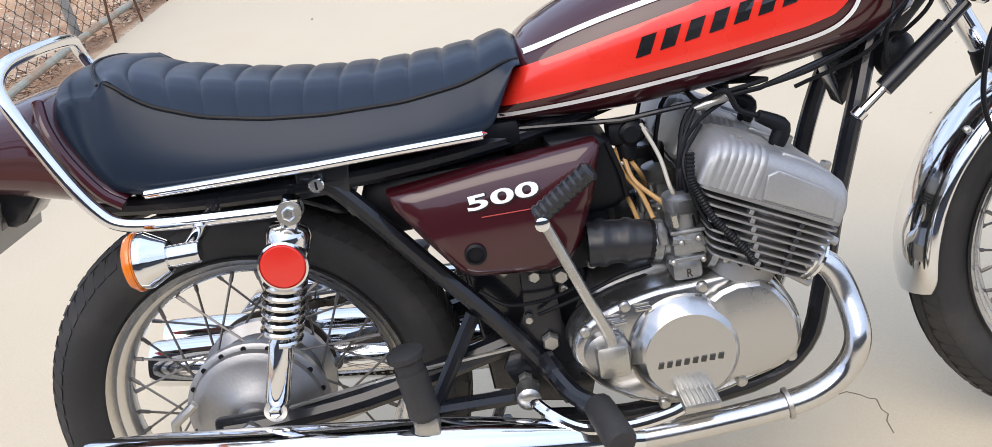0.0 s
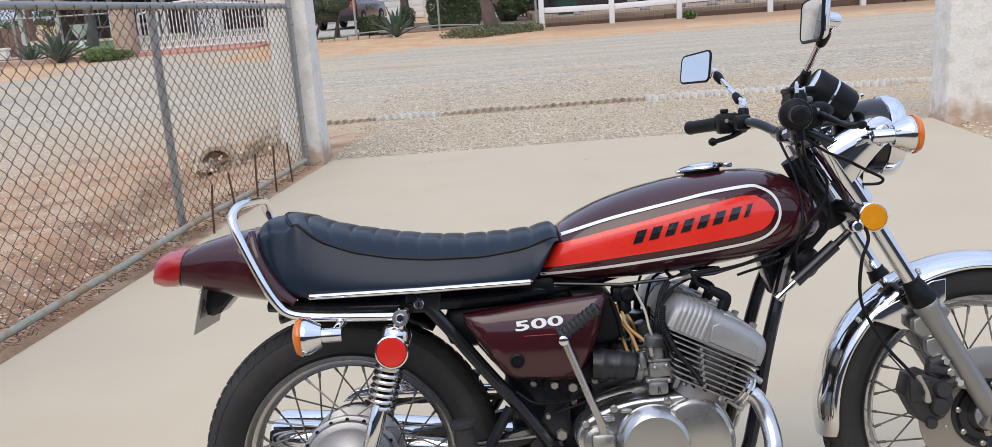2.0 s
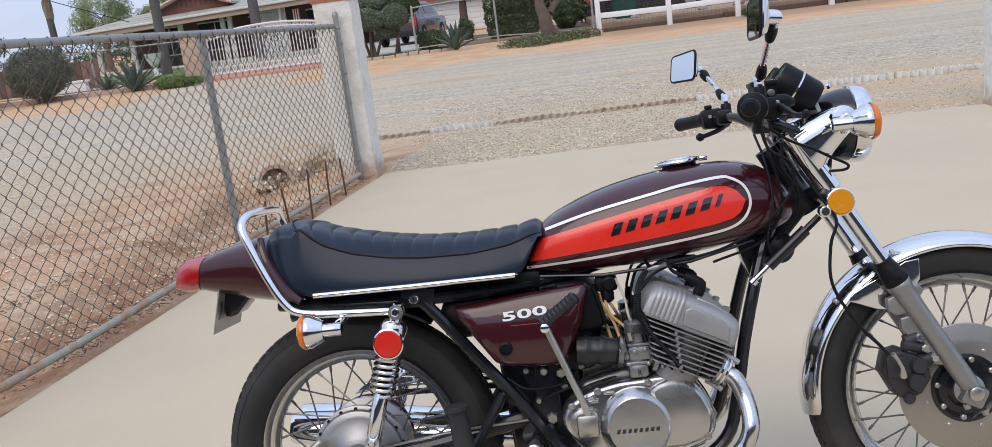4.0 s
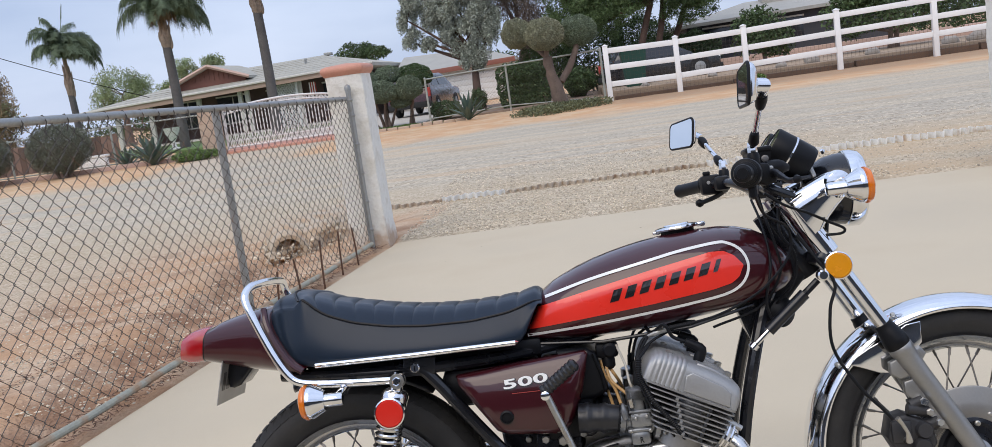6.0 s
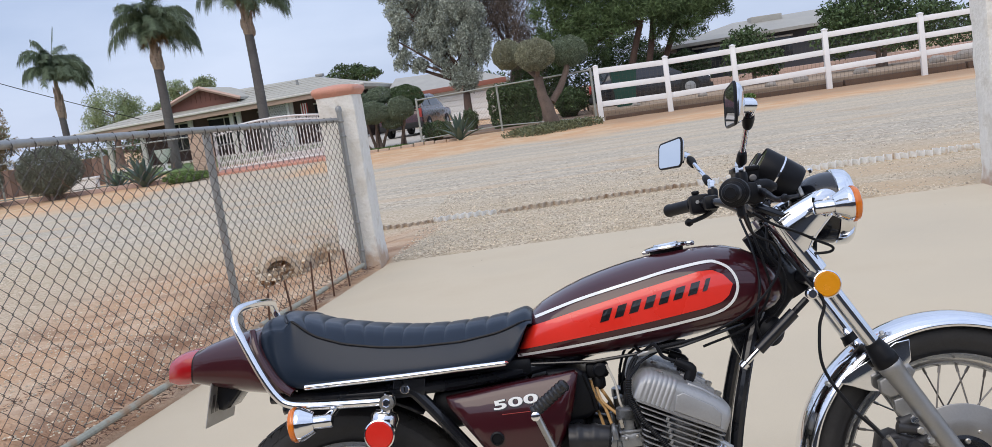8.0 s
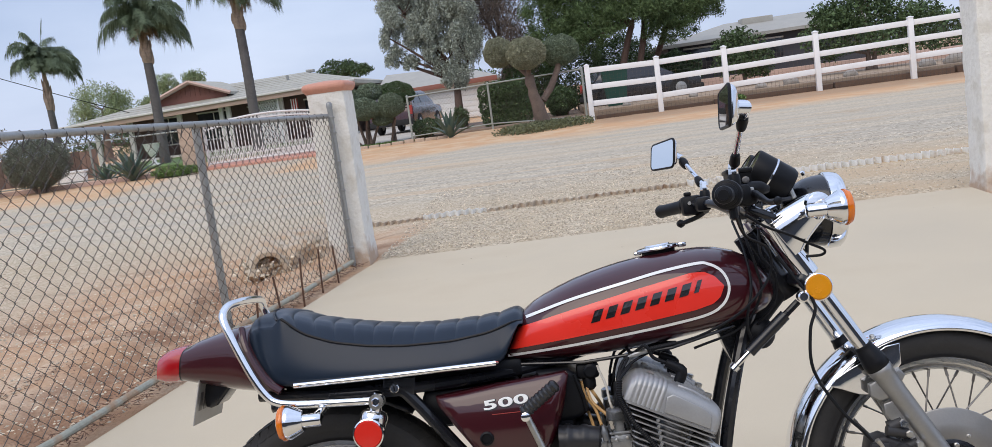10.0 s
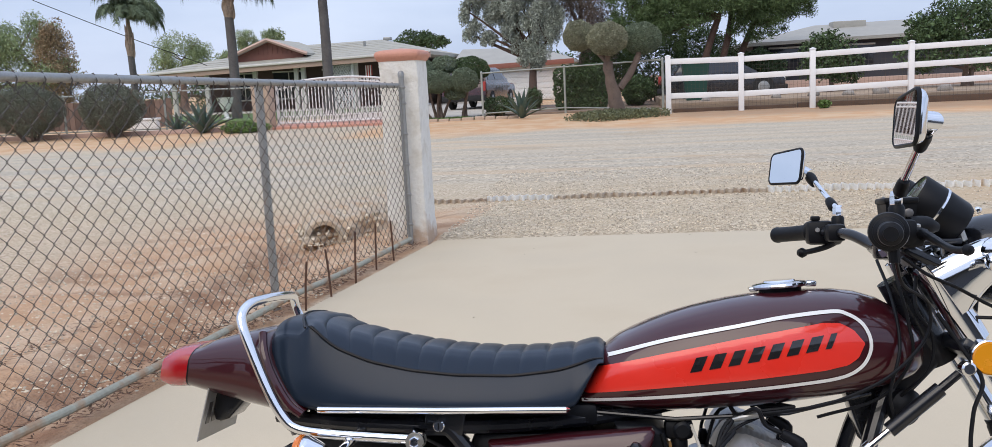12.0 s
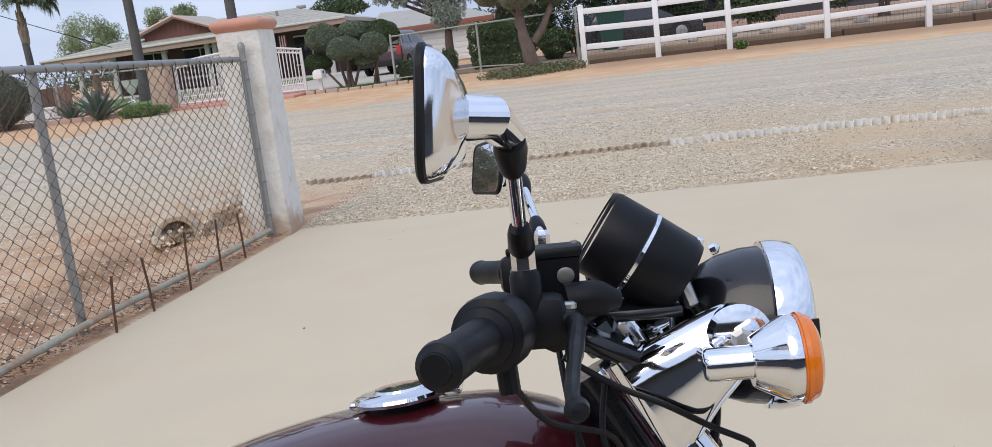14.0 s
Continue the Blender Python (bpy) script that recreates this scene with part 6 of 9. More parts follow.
def wheel(name, c, R, w, rim_r, hub_r, seed, label):
    """Rim, tyre with tread blocks, and laced spokes."""
    sec = R - rim_r
    rim = part(name, Geo().lathe([(rim_r + 0.008, -0.042), (rim_r + 0.010, -0.036), (rim_r + 0.002, -0.030), (rim_r - 0.010, -0.026), (rim_r - 0.022, -0.013), (rim_r - 0.024, 0), (rim_r - 0.022, 0.013), (rim_r - 0.010, 0.026), (rim_r + 0.002, 0.030), (rim_r + 0.010, 0.036), (rim_r + 0.008, 0.042), (rim_r - 0.004, 0.030), (rim_r - 0.012, 0.013), (rim_r - 0.012, -0.013), (rim_r - 0.004, -0.030)], c, (0, 1, 0), 72, closed=True), SATIN_CHROME, BIKE, label, 40)
    prof = []
    for k in range(19):
        a = radians(-128 + 256 * k / 18)
        prof.append((rim_r + sec * 0.52 + sec * 0.475 * math.cos(a) * (1.0 if abs(a) > 1.1 else 0.985), w / 2 * math.sin(a)))
    prof += [(rim_r + 0.004, 0.028), (rim_r + 0.004, -0.028)]
    tyre = part("tyre", Geo().lathe(prof, c, (0, 1, 0), 96, closed=True), RUBBER, rim, "black ribbed road tyre", 50)
    g = Geo()
    n = 74
    for k in range(n):
        th = 2 * math.pi * k / n
        for s in (-1, 1):
            for u0, u1, sk in ((8, 30, 0.012), (34, 66, -0.016)):
                vs = []
                for (u, du) in ((u0, 0.0), (u1, sk)):
                    for dt in (-0.0105, 0.0105):
                        for lift in (0.0, 0.0013):
                            a = radians(u) * s
                            rr = rim_r + sec * 0.52 + (sec * 0.478 + lift) * math.cos(a)
                            yy = (w / 2 + lift) * math.sin(a)
                            tt = th + (dt + du * s * 0 + du) / R
                            vs.append((c.x + rr * math.sin(tt), c.y + yy, c.z + rr * math.cos(tt)))
                g.add(vs, [(0, 1, 3, 2), (4, 6, 7, 5), (0, 4, 5, 1), (2, 3, 7, 6), (1, 5, 7, 3), (0, 2, 6, 4)])
    tr = part("tread", g, RUBBER, rim, "", 20)
    tagged(tr, "", "", "", "stuff")
    # laced spokes: shared meshes turned round the axle
    kinds = []
    for side in (-1, 1):
        for lean in (-1, 1):
            gg = Geo()
            hy = side * (hub_r[1] + (0.006 if lean > 0 else -0.002))
            a = radians(52 * lean)
            p0 = Vector((hub_r[0] * math.sin(a), hy, hub_r[0] * math.cos(a)))
            p1 = Vector((0, side * 0.006, rim_r - 0.02))
            gg.tube([p0, p0.lerp(p1, 0.5), p1], 0.0021, 5)
            gg.tube([p0.lerp(p1, 0.90), p1], 0.0034, 5)
            kinds.append((gg.mesh("spoke"), side, lean))
    for i in range(40):
        me, side, lean = kinds[i % 4]
        part("spoke", me, SPOKE_STEEL, rim, "", m=Matrix.Translation(c) @ Matrix.Rotation(2 * math.pi * i / 40, 4, "Y"))
    return rim


rear = wheel("rear_wheel", RW, RR, 0.108, 0.238, (0.085, 0.045), 1, "chromed rear rim with laced spokes")
# rear drum and brake plate
part("hub", Geo().lathe([(0.03, 0.095), (0.05, 0.09), (0.06, 0.06), (0.105, 0.05), (0.112, 0.045), (0.112, 0.03), (0.095, 0.02), (0.09, -0.03), (0.112, -0.04), (0.114, -0.058), (0.108, -0.062)], RW, (0, 1, 0), 48), SATIN, rear, "finned cast alloy drum hub")
part("brake_plate", Geo().lathe([(0.106, 0.062), (0.103, 0.070), (0.094, 0.0745), (0.088, 0.0755), (0.055, 0.081), (0.045, 0.088), (0.030, 0.091), (0.026, 0.104), (0.012, 0.107)], RW, RIGHT, 48), SATIN, rear, "domed alloy brake plate")
for k in range(18):
    a = 2 * math.pi * k / 18
    part("hub_hole", Geo().lathe([(0.0045, 0.0), (0.0045, 0.0025)], RW + Vector((0.107 * math.sin(a), -0.0605, 0.107 * math.cos(a))), RIGHT, 8), BLACK_MATT, rear)
part("axle_nut", Geo().lathe([(0.016, 0.10), (0.016, 0.135), (0.013, 0.138)], RW, RIGHT, 6), STEEL, BIKE, "", 20)
part("brake_arm", Geo().tube([RW + Vector((-0.085, -0.095, 0.045)), RW + Vector((-0.12, -0.10, 0.02)), RW + Vector((-0.125, -0.10, -0.02))], 0.008, 8), STEEL, BIKE)
part("brake_rod", Geo().tube([RW + Vector((-0.125, -0.105, -0.01)), (0.20, -0.12, 0.385), (0.42, -0.12, 0.40)], 0.0035, 6), STEEL, BIKE)
part("torque_arm", Geo().tube([RW + Vector((0.07, -0.09, -0.04)), (0.25, -0.105, 0.36), (0.37, -0.10, 0.395)], 0.008, 6), STEEL, BIKE)
part("sprocket", Geo().lathe([(0.095, -0.004), (0.107, -0.003), (0.107, 0.003), (0.095, 0.004)], RW + Vector((0, 0.085, 0)), (0, 1, 0), 44), CHAIN_STEEL, BIKE)


def chain_run(a, b, name):
    a, b = Vector(a), Vector(b)
    n = int((b - a).length / 0.0159)
    d = (b - a).normalized()
    g = Geo()
    for i in range(n):
        p = a.lerp(b, (i + 0.5) / n)
        off = 0.0045 if i % 2 else 0.007
        for s in (-1, 1):
            m = Matrix.Translation(p + Vector((0, s * off, 0))) @ d.to_track_quat("X", "Z").to_matrix().to_4x4()
            g.box((-0.0095, -0.0009, -0.0062), (0.0095, 0.0009, 0.0062), m)
        g.tube([p - Vector((0, 0.008, 0)), p + Vector((0, 0.008, 0))], 0.005, 6)
    part(name, g, CHAIN_STEEL, BIKE, "oily roller chain", 30)


chain_run((0.0, 0.085, 0.443), (0.50, 0.085, 0.435), "drive_chain")
chain_run((0.0, 0.085, 0.232), (0.50, 0.085, 0.365), "drive_chain")
part("chain_guard", Geo().prism([(-0.05, 0.452), (-0.02, 0.478), (0.05, 0.49), (0.2, 0.475), (0.32, 0.465), (0.32, 0.455), (0.2, 0.455), (0.05, 0.462)], 0.07, 0.105, 0.003), CHROME, BIKE, "chromed chain guard")

# rear mudguard: an arched chrome sheet
def mudguard(name, c, r, a0, a1, w, mat, label, n=40, depth=0.022, parent=None, th=0.002):
    rings_o, rings_i = [], []
    prof = [(-1.0, -depth - 0.004), (-1.0, -depth), (-0.86, -depth * 0.62), (-0.6, -depth * 0.25), (-0.3, -depth * 0.06), (0, 0), (0.3, -depth * 0.06), (0.6, -depth * 0.25), (0.86, -depth * 0.62), (1.0, -depth), (1.0, -depth - 0.004)]
    prof = prof + [(a * 0.97, b - th - 0.001) for a, b in reversed(prof)]
    rings = []
    for i in range(n + 1):
        a = radians(a0 + (a1 - a0) * i / n)
        k = min(i, n - i)
        f = 1.0 if k > 2 else (0.72, 0.88, 0.97)[k]
        rings.append([(c[0] + (r + b) * math.cos(a), c[1] + y * w * f, c[2] + (r + b) * math.sin(a)) for y, b in prof])
    return part(name, Geo().loft(rings), mat, parent or BIKE, label, 50)


mudguard("rear_mudguard", RW, 0.380, 55, 112, 0.066, BLACK_PAINT, "black inner rear mudguard", depth=0.02)

# swing arm and frame
for s in (-1, 1):
    part("swing_arm", Geo().tube(curve_pts([(-0.06, s * 0.112, 0.337), (0.0, s * 0.112, 0.338), (0.16, s * 0.11, 0.352), (0.33, s * 0.10, 0.385), (0.43, s * 0.09, 0.405)], 4), 0.019, 10), BLACK_PAINT, BIKE)
    part("axle_lug", Geo().rbox((-0.075, s * 0.112 - 0.011, 0.312), (0.045, s * 0.112 + 0.011, 0.362), 0.008), BLACK_PAINT, BIKE)
    part("frame_diagonal", Geo().tube(curve_pts([(0.10, s * 0.115, 0.705), (0.17, s * 0.118, 0.70), (0.21, s * 0.12, 0.665), (0.29, s * 0.12, 0.56), (0.38, s * 0.12, 0.445), (0.44, s * 0.12, 0.355), (0.47, s * 0.12, 0.30)], 5), 0.0145, 10), BLACK_PAINT, BIKE)
    part("seat_rail", Geo().tube(curve_pts([(-0.16, s * 0.09, 0.715), (0.0, s * 0.115, 0.705), (0.25, s * 0.115, 0.70), (0.5, s * 0.07, 0.715), (0.75, s * 0.04, 0.77), (0.96, s * 0.03, 0.845)], 4), 0.014, 10), BLACK_PAINT, BIKE)
    part("down_tube", Geo().tube(curve_pts([(1.035, s * 0.03, 0.84), (0.985, s * 0.045, 0.76), (0.945, s * 0.075, 0.665), (0.905, s * 0.085, 0.53), (0.875, s * 0.09, 0.40), (0.84, s * 0.10, 0.31), (0.75, s * 0.105, 0.26), (0.55, s * 0.11, 0.25), (0.42, s * 0.115, 0.27)], 4), 0.0145, 10), BLACK_PAINT, BIKE)
    part("pivot_plate", Geo().prism([(0.375, 0.36), (0.40, 0.30), (0.50, 0.28), (0.515, 0.33), (0.475, 0.42), (0.465, 0.56), (0.425, 0.58), (0.42, 0.45)], s * 0.105 - 0.004, s * 0.105 + 0.004, 0.002), BLACK_PAINT, BIKE)
    part("peg_strut", Geo().tube([(0.345, s * 0.122, 0.465), (0.262, s * 0.15, 0.335)], 0.012, 8), BLACK_PAINT, BIKE)
    part("lower_strut", Geo().tube([(0.262, s * 0.15, 0.335), (0.41, s * 0.135, 0.325)], 0.013, 8), BLACK_PAINT, BIKE)
    pp = part("passenger_peg", Geo().lathe([(0.010, -0.05), (0.019, -0.048), (0.024, -0.04), (0.021, 0.0), (0.021, 0.045), (0.027, 0.05), (0.027, 0.058), (0.02, 0.062)], (0.252, s * 0.215, 0.410), (-0.10, 0, 0.99), 14), RUBBER, BIKE, "folded-up rubber passenger peg")
    part("peg_clevis", Geo().rbox((0.238, s * 0.215 - 0.015, 0.332), (0.275, s * 0.215 + 0.015, 0.366), 0.006), STEEL, pp)
    part("peg_ribs", Geo().lathe([(0.022, -0.03), (0.0235, -0.025), (0.022, -0.02), (0.0235, -0.01), (0.022, -0.005), (0.0235, 0.005), (0.022, 0.01), (0.0235, 0.02), (0.022, 0.03)], (0.252, s * 0.215, 0.410), (-0.10, 0, 0.99), 14, caps=False), RUBBER, pp)
for x, z, r in ((0.452, 0.397, 0.014), (0.443, 0.507, 0.010), (0.482, 0.50, 0.012), (0.405, 0.34, 0.012), (0.41, 0.325, 0.016), (0.425, 0.44, 0.007), (0.53, 0.512, 0.009)):
    part("frame_bolt", Geo().lathe([(r, 0.0), (r, 0.010), (r * 0.8, 0.014)], (x, -0.112, z), RIGHT, 6), STEEL, BIKE, "", 20)
part("head_tube", Geo().tube([(1.012, 0, 0.955), (1.095, 0, 0.80)], 0.031, 18), BLACK_PAINT, BIKE)
part("gusset", Geo().prism([(0.90, 0.80), (1.06, 0.87), (1.085, 0.80), (0.99, 0.70), (0.945, 0.655), (0.93, 0.70)], -0.028, 0.028, 0.005), BLACK_PAINT, BIKE)
part("undertray", Geo().rbox((-0.10, -0.095, 0.695), (0.46, 0.095, 0.738), 0.012), BLACK_MATT, BIKE, "black seat base tray")
part("battery_box", Geo().rbox((0.215, -0.104, 0.595), (0.44, 0.104, 0.69), 0.03), BLACK_MATT, BIKE, "black battery box behind the side cover")
part("air_box", Geo().rbox((0.44, -0.12, 0.50), (0.565, 0.12, 0.68), 0.018), BLACK_MATT, BIKE)

# side stand on the far side
st = part("side_stand", Geo().tube([(0.40, 0.12, 0.285), (0.36, 0.20, 0.15), (0.33, 0.268, 0.055)], 0.011, 8), BLACK_PAINT, BIKE)
part("stand_foot", Geo().rbox((0.30, 0.250, 0.035), (0.365, 0.30, 0.052), 0.006), BLACK_PAINT, st)


# shock absorbers
def shock(s):
    top, bot = Vector((0.132, s * 0.178, 0.686)), Vector((0.040, s * 0.165, 0.392))
    d = (bot - top).normalized()
    body = part("shock_absorber", Geo().lathe([(0.012, -0.02), (0.014, 0.02), (0.026, 0.024), (0.031, 0.032), (0.031, 0.075), (0.026, 0.085), (0.012, 0.086), (0.012, 0.19), (0.0175, 0.20), (0.0185, 0.29), (0.016, 0.30), (0.013, 0.318)], top, d, 24), CHROME, BIKE, "chromed shock absorber")
    pts = [top + d * (0.088 + 0.105 * i / 110) + (Matrix.Rotation(i * 2 * math.pi * 7.5 / 110, 3, d) @ Vector((0.0265, 0, 0)).cross(d).normalized()) * 0.0265 for i in range(111)]
    part("spring", Geo().tube(pts, 0.0047, 7), SATIN_CHROME, body, "chrome coil spring")
    part("damper_rod", Geo().tube([top + d * 0.08, top + d * 0.20], 0.013, 12), BLACK_MATT, body)
    for p in (top, bot):
        part("eye", Geo().lathe([(0.007, -0.014), (0.017, -0.014), (0.017, 0.014), (0.007, 0.014)], p, (0, 1, 0), 18, closed=True), STEEL, body)
        part("eye_bolt", Geo().lathe([(0.010, 0.012), (0.010, 0.017), (0.007, 0.020)], p, (0, s, 0), 6), CHROME, body, "", 20)
    if s < 0:
        r = part("reflector", Geo().lathe([(0.0315, 0.0), (0.0315, 0.010), (0.029, 0.013), (0.001, 0.0145)], (0.111, -0.198, 0.620), RIGHT, 32), RED_REFLECTOR, body, "round red reflector")
        part("reflector_rim", Geo().lathe([(0.0316, -0.004), (0.0345, -0.003), (0.0345, 0.011), (0.0316, 0.012)], (0.111, -0.198, 0.620), RIGHT, 32, closed=True), CHROME, r)


shock(-1)
shock(1)


# ---- fuel tank ----
TX = [0.424, 0.434, 0.445, 0.455, 0.465, 0.475, 0.50, 0.525, 0.56, 0.60, 0.64, 0.675, 0.71, 0.75, 0.79, 0.822, 0.86, 0.897, 0.935, 0.973, 1.003, 1.026, 1.042, 1.052, 1.056]
TT = [0.750, 0.768, 0.790, 0.812, 0.829, 0.843, 0.860, 0.872, 0.887, 0.901, 0.912, 0.920, 0.927, 0.933, 0.937, 0.939, 0.940, 0.940, 0.936, 0.925, 0.907, 0.885, 0.866, 0.850, 0.834]
TB = [0.735, 0.730, 0.727, 0.725, 0.723, 0.722, 0.721, 0.719, 0.718, 0.718, 0.720, 0.722, 0.724, 0.727, 0.731, 0.735, 0.740, 0.746, 0.752, 0.760, 0.768, 0.778, 0.790, 0.802, 0.815]
TW = [0.078, 0.086, 0.092, 0.098, 0.102, 0.106, 0.113, 0.119, 0.125, 0.130, 0.134, 0.136, 0.138, 0.139, 0.139, 0.138, 0.136, 0.132, 0.126, 0.117, 0.106, 0.090, 0.070, 0.045, 0.02]


def tank_at(x):
    return (float(np.interp(x, TX, TT)), float(np.interp(x, TX, TB)), float(np.interp(x, TX, TW)))


def tank_y(x, z):
    """Half width of the tank's skin at a place of its side view."""
    t, b, w = tank_at(x)
    zm = b + (t - b) * 0.42
    h = (t - zm) if z > zm else (zm - b)
    u = min(0.999, abs(z - zm) / max(h, 1e-4))
    e = 2.45 if z > zm else 3.0
    return w * (1 - u ** e) ** (1 / e)


def tank_ring(x, n=28):
    t, b, w = tank_at(x)
    zm = b + (t - b) * 0.42
    ring = []
    for k in range(n):
        a = 2 * math.pi * k / n
        ca, sa = math.cos(a), math.sin(a)
        e = 2.45 if sa > 0 else 3.0
        y = w * math.copysign(abs(ca) ** (2 / e), ca)
        z = zm + (t - zm if sa > 0 else zm - b) * math.copysign(abs(sa) ** (2 / e), sa)
        ring.append((x, y, z))
    return ring


xs = sorted(TX + [0.429, 0.440, 0.450, 0.460, 0.470, 0.487, 1.015, 1.035, 1.048, 1.0545])
tank = part("fuel_tank", Geo().loft([tank_ring(x, 40) for x in xs]), MAROON, BIKE, "glossy dark maroon tank with red stripes", 70)


def skin_patch(lo, hi, x0, x1, off, s, nu=48, nv=8):
    """A thin shell that follows the tank's side between two lines."""
    vs = []
    for i in range(nu + 1):
        x = x0 + (x1 - x0) * i / nu
        for j in range(nv + 1):
            z = lo(x) + (hi(x) - lo(x)) * j / nv
            vs.append((x, s * (tank_y(x, z) + off), z))
    fs = [(i * (nv + 1) + j, (i + 1) * (nv + 1) + j, (i + 1) * (nv + 1) + j + 1, i * (nv + 1) + j + 1) for i in range(nu) for j in range(nv)]
    if s > 0:
        fs = [f[::-1] for f in fs]
    return Geo().add(vs, fs)


def skin_ribbon(pts, width, off, s):
    """A narrow band that follows the tank's side along a line in x and z."""
    p = curve_pts([(x, 0, z) for x, z in pts], 8)
    vs, fs = [], []
    for i, q in enumerate(p):
        d = (p[min(i + 1, len(p) - 1)] - p[max(i - 1, 0)]).normalized()
        n = Vector((-d.z, 0, d.x))
        for k in (-0.5, 0.5):
            r = q + n * width * k
            vs.append((r.x, s * (tank_y(r.x, r.z) + off), r.z))
    for i in range(len(p) - 1):
        f = (i * 2, i * 2 + 1, i * 2 + 3, i * 2 + 2)
        fs.append(f if s > 0 else f[::-1])
    return Geo().add(vs, fs)


R_LO_X, R_LO_Z = [0.430, 0.58, 0.72, 0.86, 0.90, 0.918, 0.93], [0.757, 0.772, 0.786, 0.803, 0.812, 0.824, 0.848]
R_HI_X, R_HI_Z = [0.430, 0.457, 0.585, 0.725, 0.86, 0.89, 0.912, 0.93], [0.758, 0.806, 0.834, 0.862, 0.886, 0.885, 0.873, 0.850]
for s in (-1, 1):
    part("red_stripe", skin_patch(lambda x: float(np.interp(x, R_LO_X, R_LO_Z)), lambda x: float(np.interp(x, R_HI_X, R_HI_Z)), 0.431, 0.930, 0.0014, s, 90, 10), RED_FILM, tank, "bright red side stripe", 80)
    part("pinstripe", skin_ribbon([(0.429, 0.744), (0.58, 0.755), (0.717, 0.768), (0.80, 0.777), (0.883, 0.789), (0.92, 0.806), (0.938, 0.832), (0.940, 0.858), (0.928, 0.884), (0.905, 0.900), (0.879, 0.905), (0.80, 0.897), (0.726, 0.884), (0.587, 0.857), (0.466, 0.824)], 0.0062, 0.0018, s), WHITE_FILM, tank, "white pinstripe", 80)
    # eight plain slanted black shapes where the maker's mark stands
    for k in range(8):
        x0 = 0.632 + k * 0.0335
        zc = 0.8135 + (x0 - 0.632) * 0.172
        wd = 0.011 if k == 7 else 0.0205
        vs = []
        for u in (0, 0.5, 1):
            for v in (0, 0.5, 1):
                x = x0 + wd * u + (v - 0.5) * 0.012
                z = zc + wd * u * 0.172 + (v - 0.5) * 0.027
                vs.append((x, s * (tank_y(x, z) + 0.0026), z))
        fs = [(0, 3, 4, 1), (1, 4, 5, 2), (3, 6, 7, 4), (4, 7, 8, 5)]
        part("mark_shape", Geo().add(vs, fs if s < 0 else [f[::-1] for f in fs]), BLACK_FILM, tank, "plain slanted black shape on the stripe", 0)

cap = part("fuel_cap", Geo().lathe([(0.046, 0.010), (0.0515, 0.0115), (0.0525, 0.015), (0.051, 0.0185), (0.044, 0.0205), (0.030, 0.022), (0.028, 0.0245), (0.001, 0.025)], (0.807, 0, 0.9325), (-0.07, 0, 1), 44), CHROME, tank, "chromed flip fuel cap")
part("cap_neck", Geo().lathe([(0.036, -0.022), (0.040, 0.0105)], (0.807, 0, 0.9325), (-0.07, 0, 1), 36), BLACK_MATT, cap, "black rubber seal")
part("cap_hinge", Geo().rbox((0.851, -0.014, 0.944), (0.873, 0.014, 0.955), 0.004), CHROME, cap)
part("cap_latch", Geo().rbox((0.748, -0.012, 0.936), (0.766, 0.012, 0.944), 0.003), CHROME, cap)
part("tank_trim", Geo().tube([(0.445, -0.085, 0.722), (0.60, -0.105, 0.712), (0.80, -0.10, 0.722), (0.95, -0.07, 0.752)], 0.004, 8), BLACK_PAINT, BIKE, "seam lip under the tank")

# ---- seat ----
SX = [-0.188, -0.180, -0.165, -0.140, -0.107, -0.084, -0.058, -0.029, 0.025, 0.109, 0.193, 0.278, 0.364, 0.42, 0.445, 0.462, 0.472]
ST = [0.862, 0.886, 0.899, 0.905, 0.904, 0.899, 0.889, 0.878, 0.864, 0.847, 0.835, 0.830, 0.832, 0.837, 0.844, 0.846, 0.840]
SB = [0.852, 0.840, 0.820, 0.785, 0.745, 0.737, 0.733, 0.732, 0.731, 0.731, 0.731, 0.732, 0.733, 0.738, 0.784, 0.815, 0.828]
PX = [-0.095, -0.084, -0.06, -0.029, 0.037, 0.117, 0.199, 0.308, 0.391, 0.43, 0.455, 0.472]
PZ = [0.905, 0.900, 0.874, 0.851, 0.825, 0.808, 0.799, 0.797, 0.806, 0.817, 0.826, 0.822]
SW = [0.075, 0.095, 0.112, 0.130, 0.145, 0.149, 0.152, 0.154, 0.156, 0.156, 0.155, 0.153, 0.148, 0.140, 0.132, 0.122, 0.112]


def eased(x, xs, zs, w=0.012):
    """A table's value with its corners rounded off."""
    return sum(float(np.interp(x + w * k / 4, xs, zs)) for k in range(-4, 5)) / 9


def seat_at(x):
    t, b, w = eased(x, SX, ST, 0.008), eased(x, SX, SB, 0.008), eased(x, SX, SW, 0.016)
    p = min(eased(x, PX, PZ, 0.014), t - 0.006)
    f = min(1.0, max(0.0, (-0.078 - x) / 0.03))
    return t, b, w / 0.156, p + (t - 0.030 - p) * f * f * (3 - 2 * f)


def seat_top(x, y):
    """Height of the seat's upper face; y runs from 0 to 1 at the piping."""
    t, b, k, p = seat_at(x)
    drop = float(np.interp(y, [0, 0.27, 0.54, 0.75, 0.90, 1.0], [-0.004, -0.003, 0.0, 0.26, 0.62, 1.0]))
    return t - drop * (t - p) if drop > 0 else t - drop


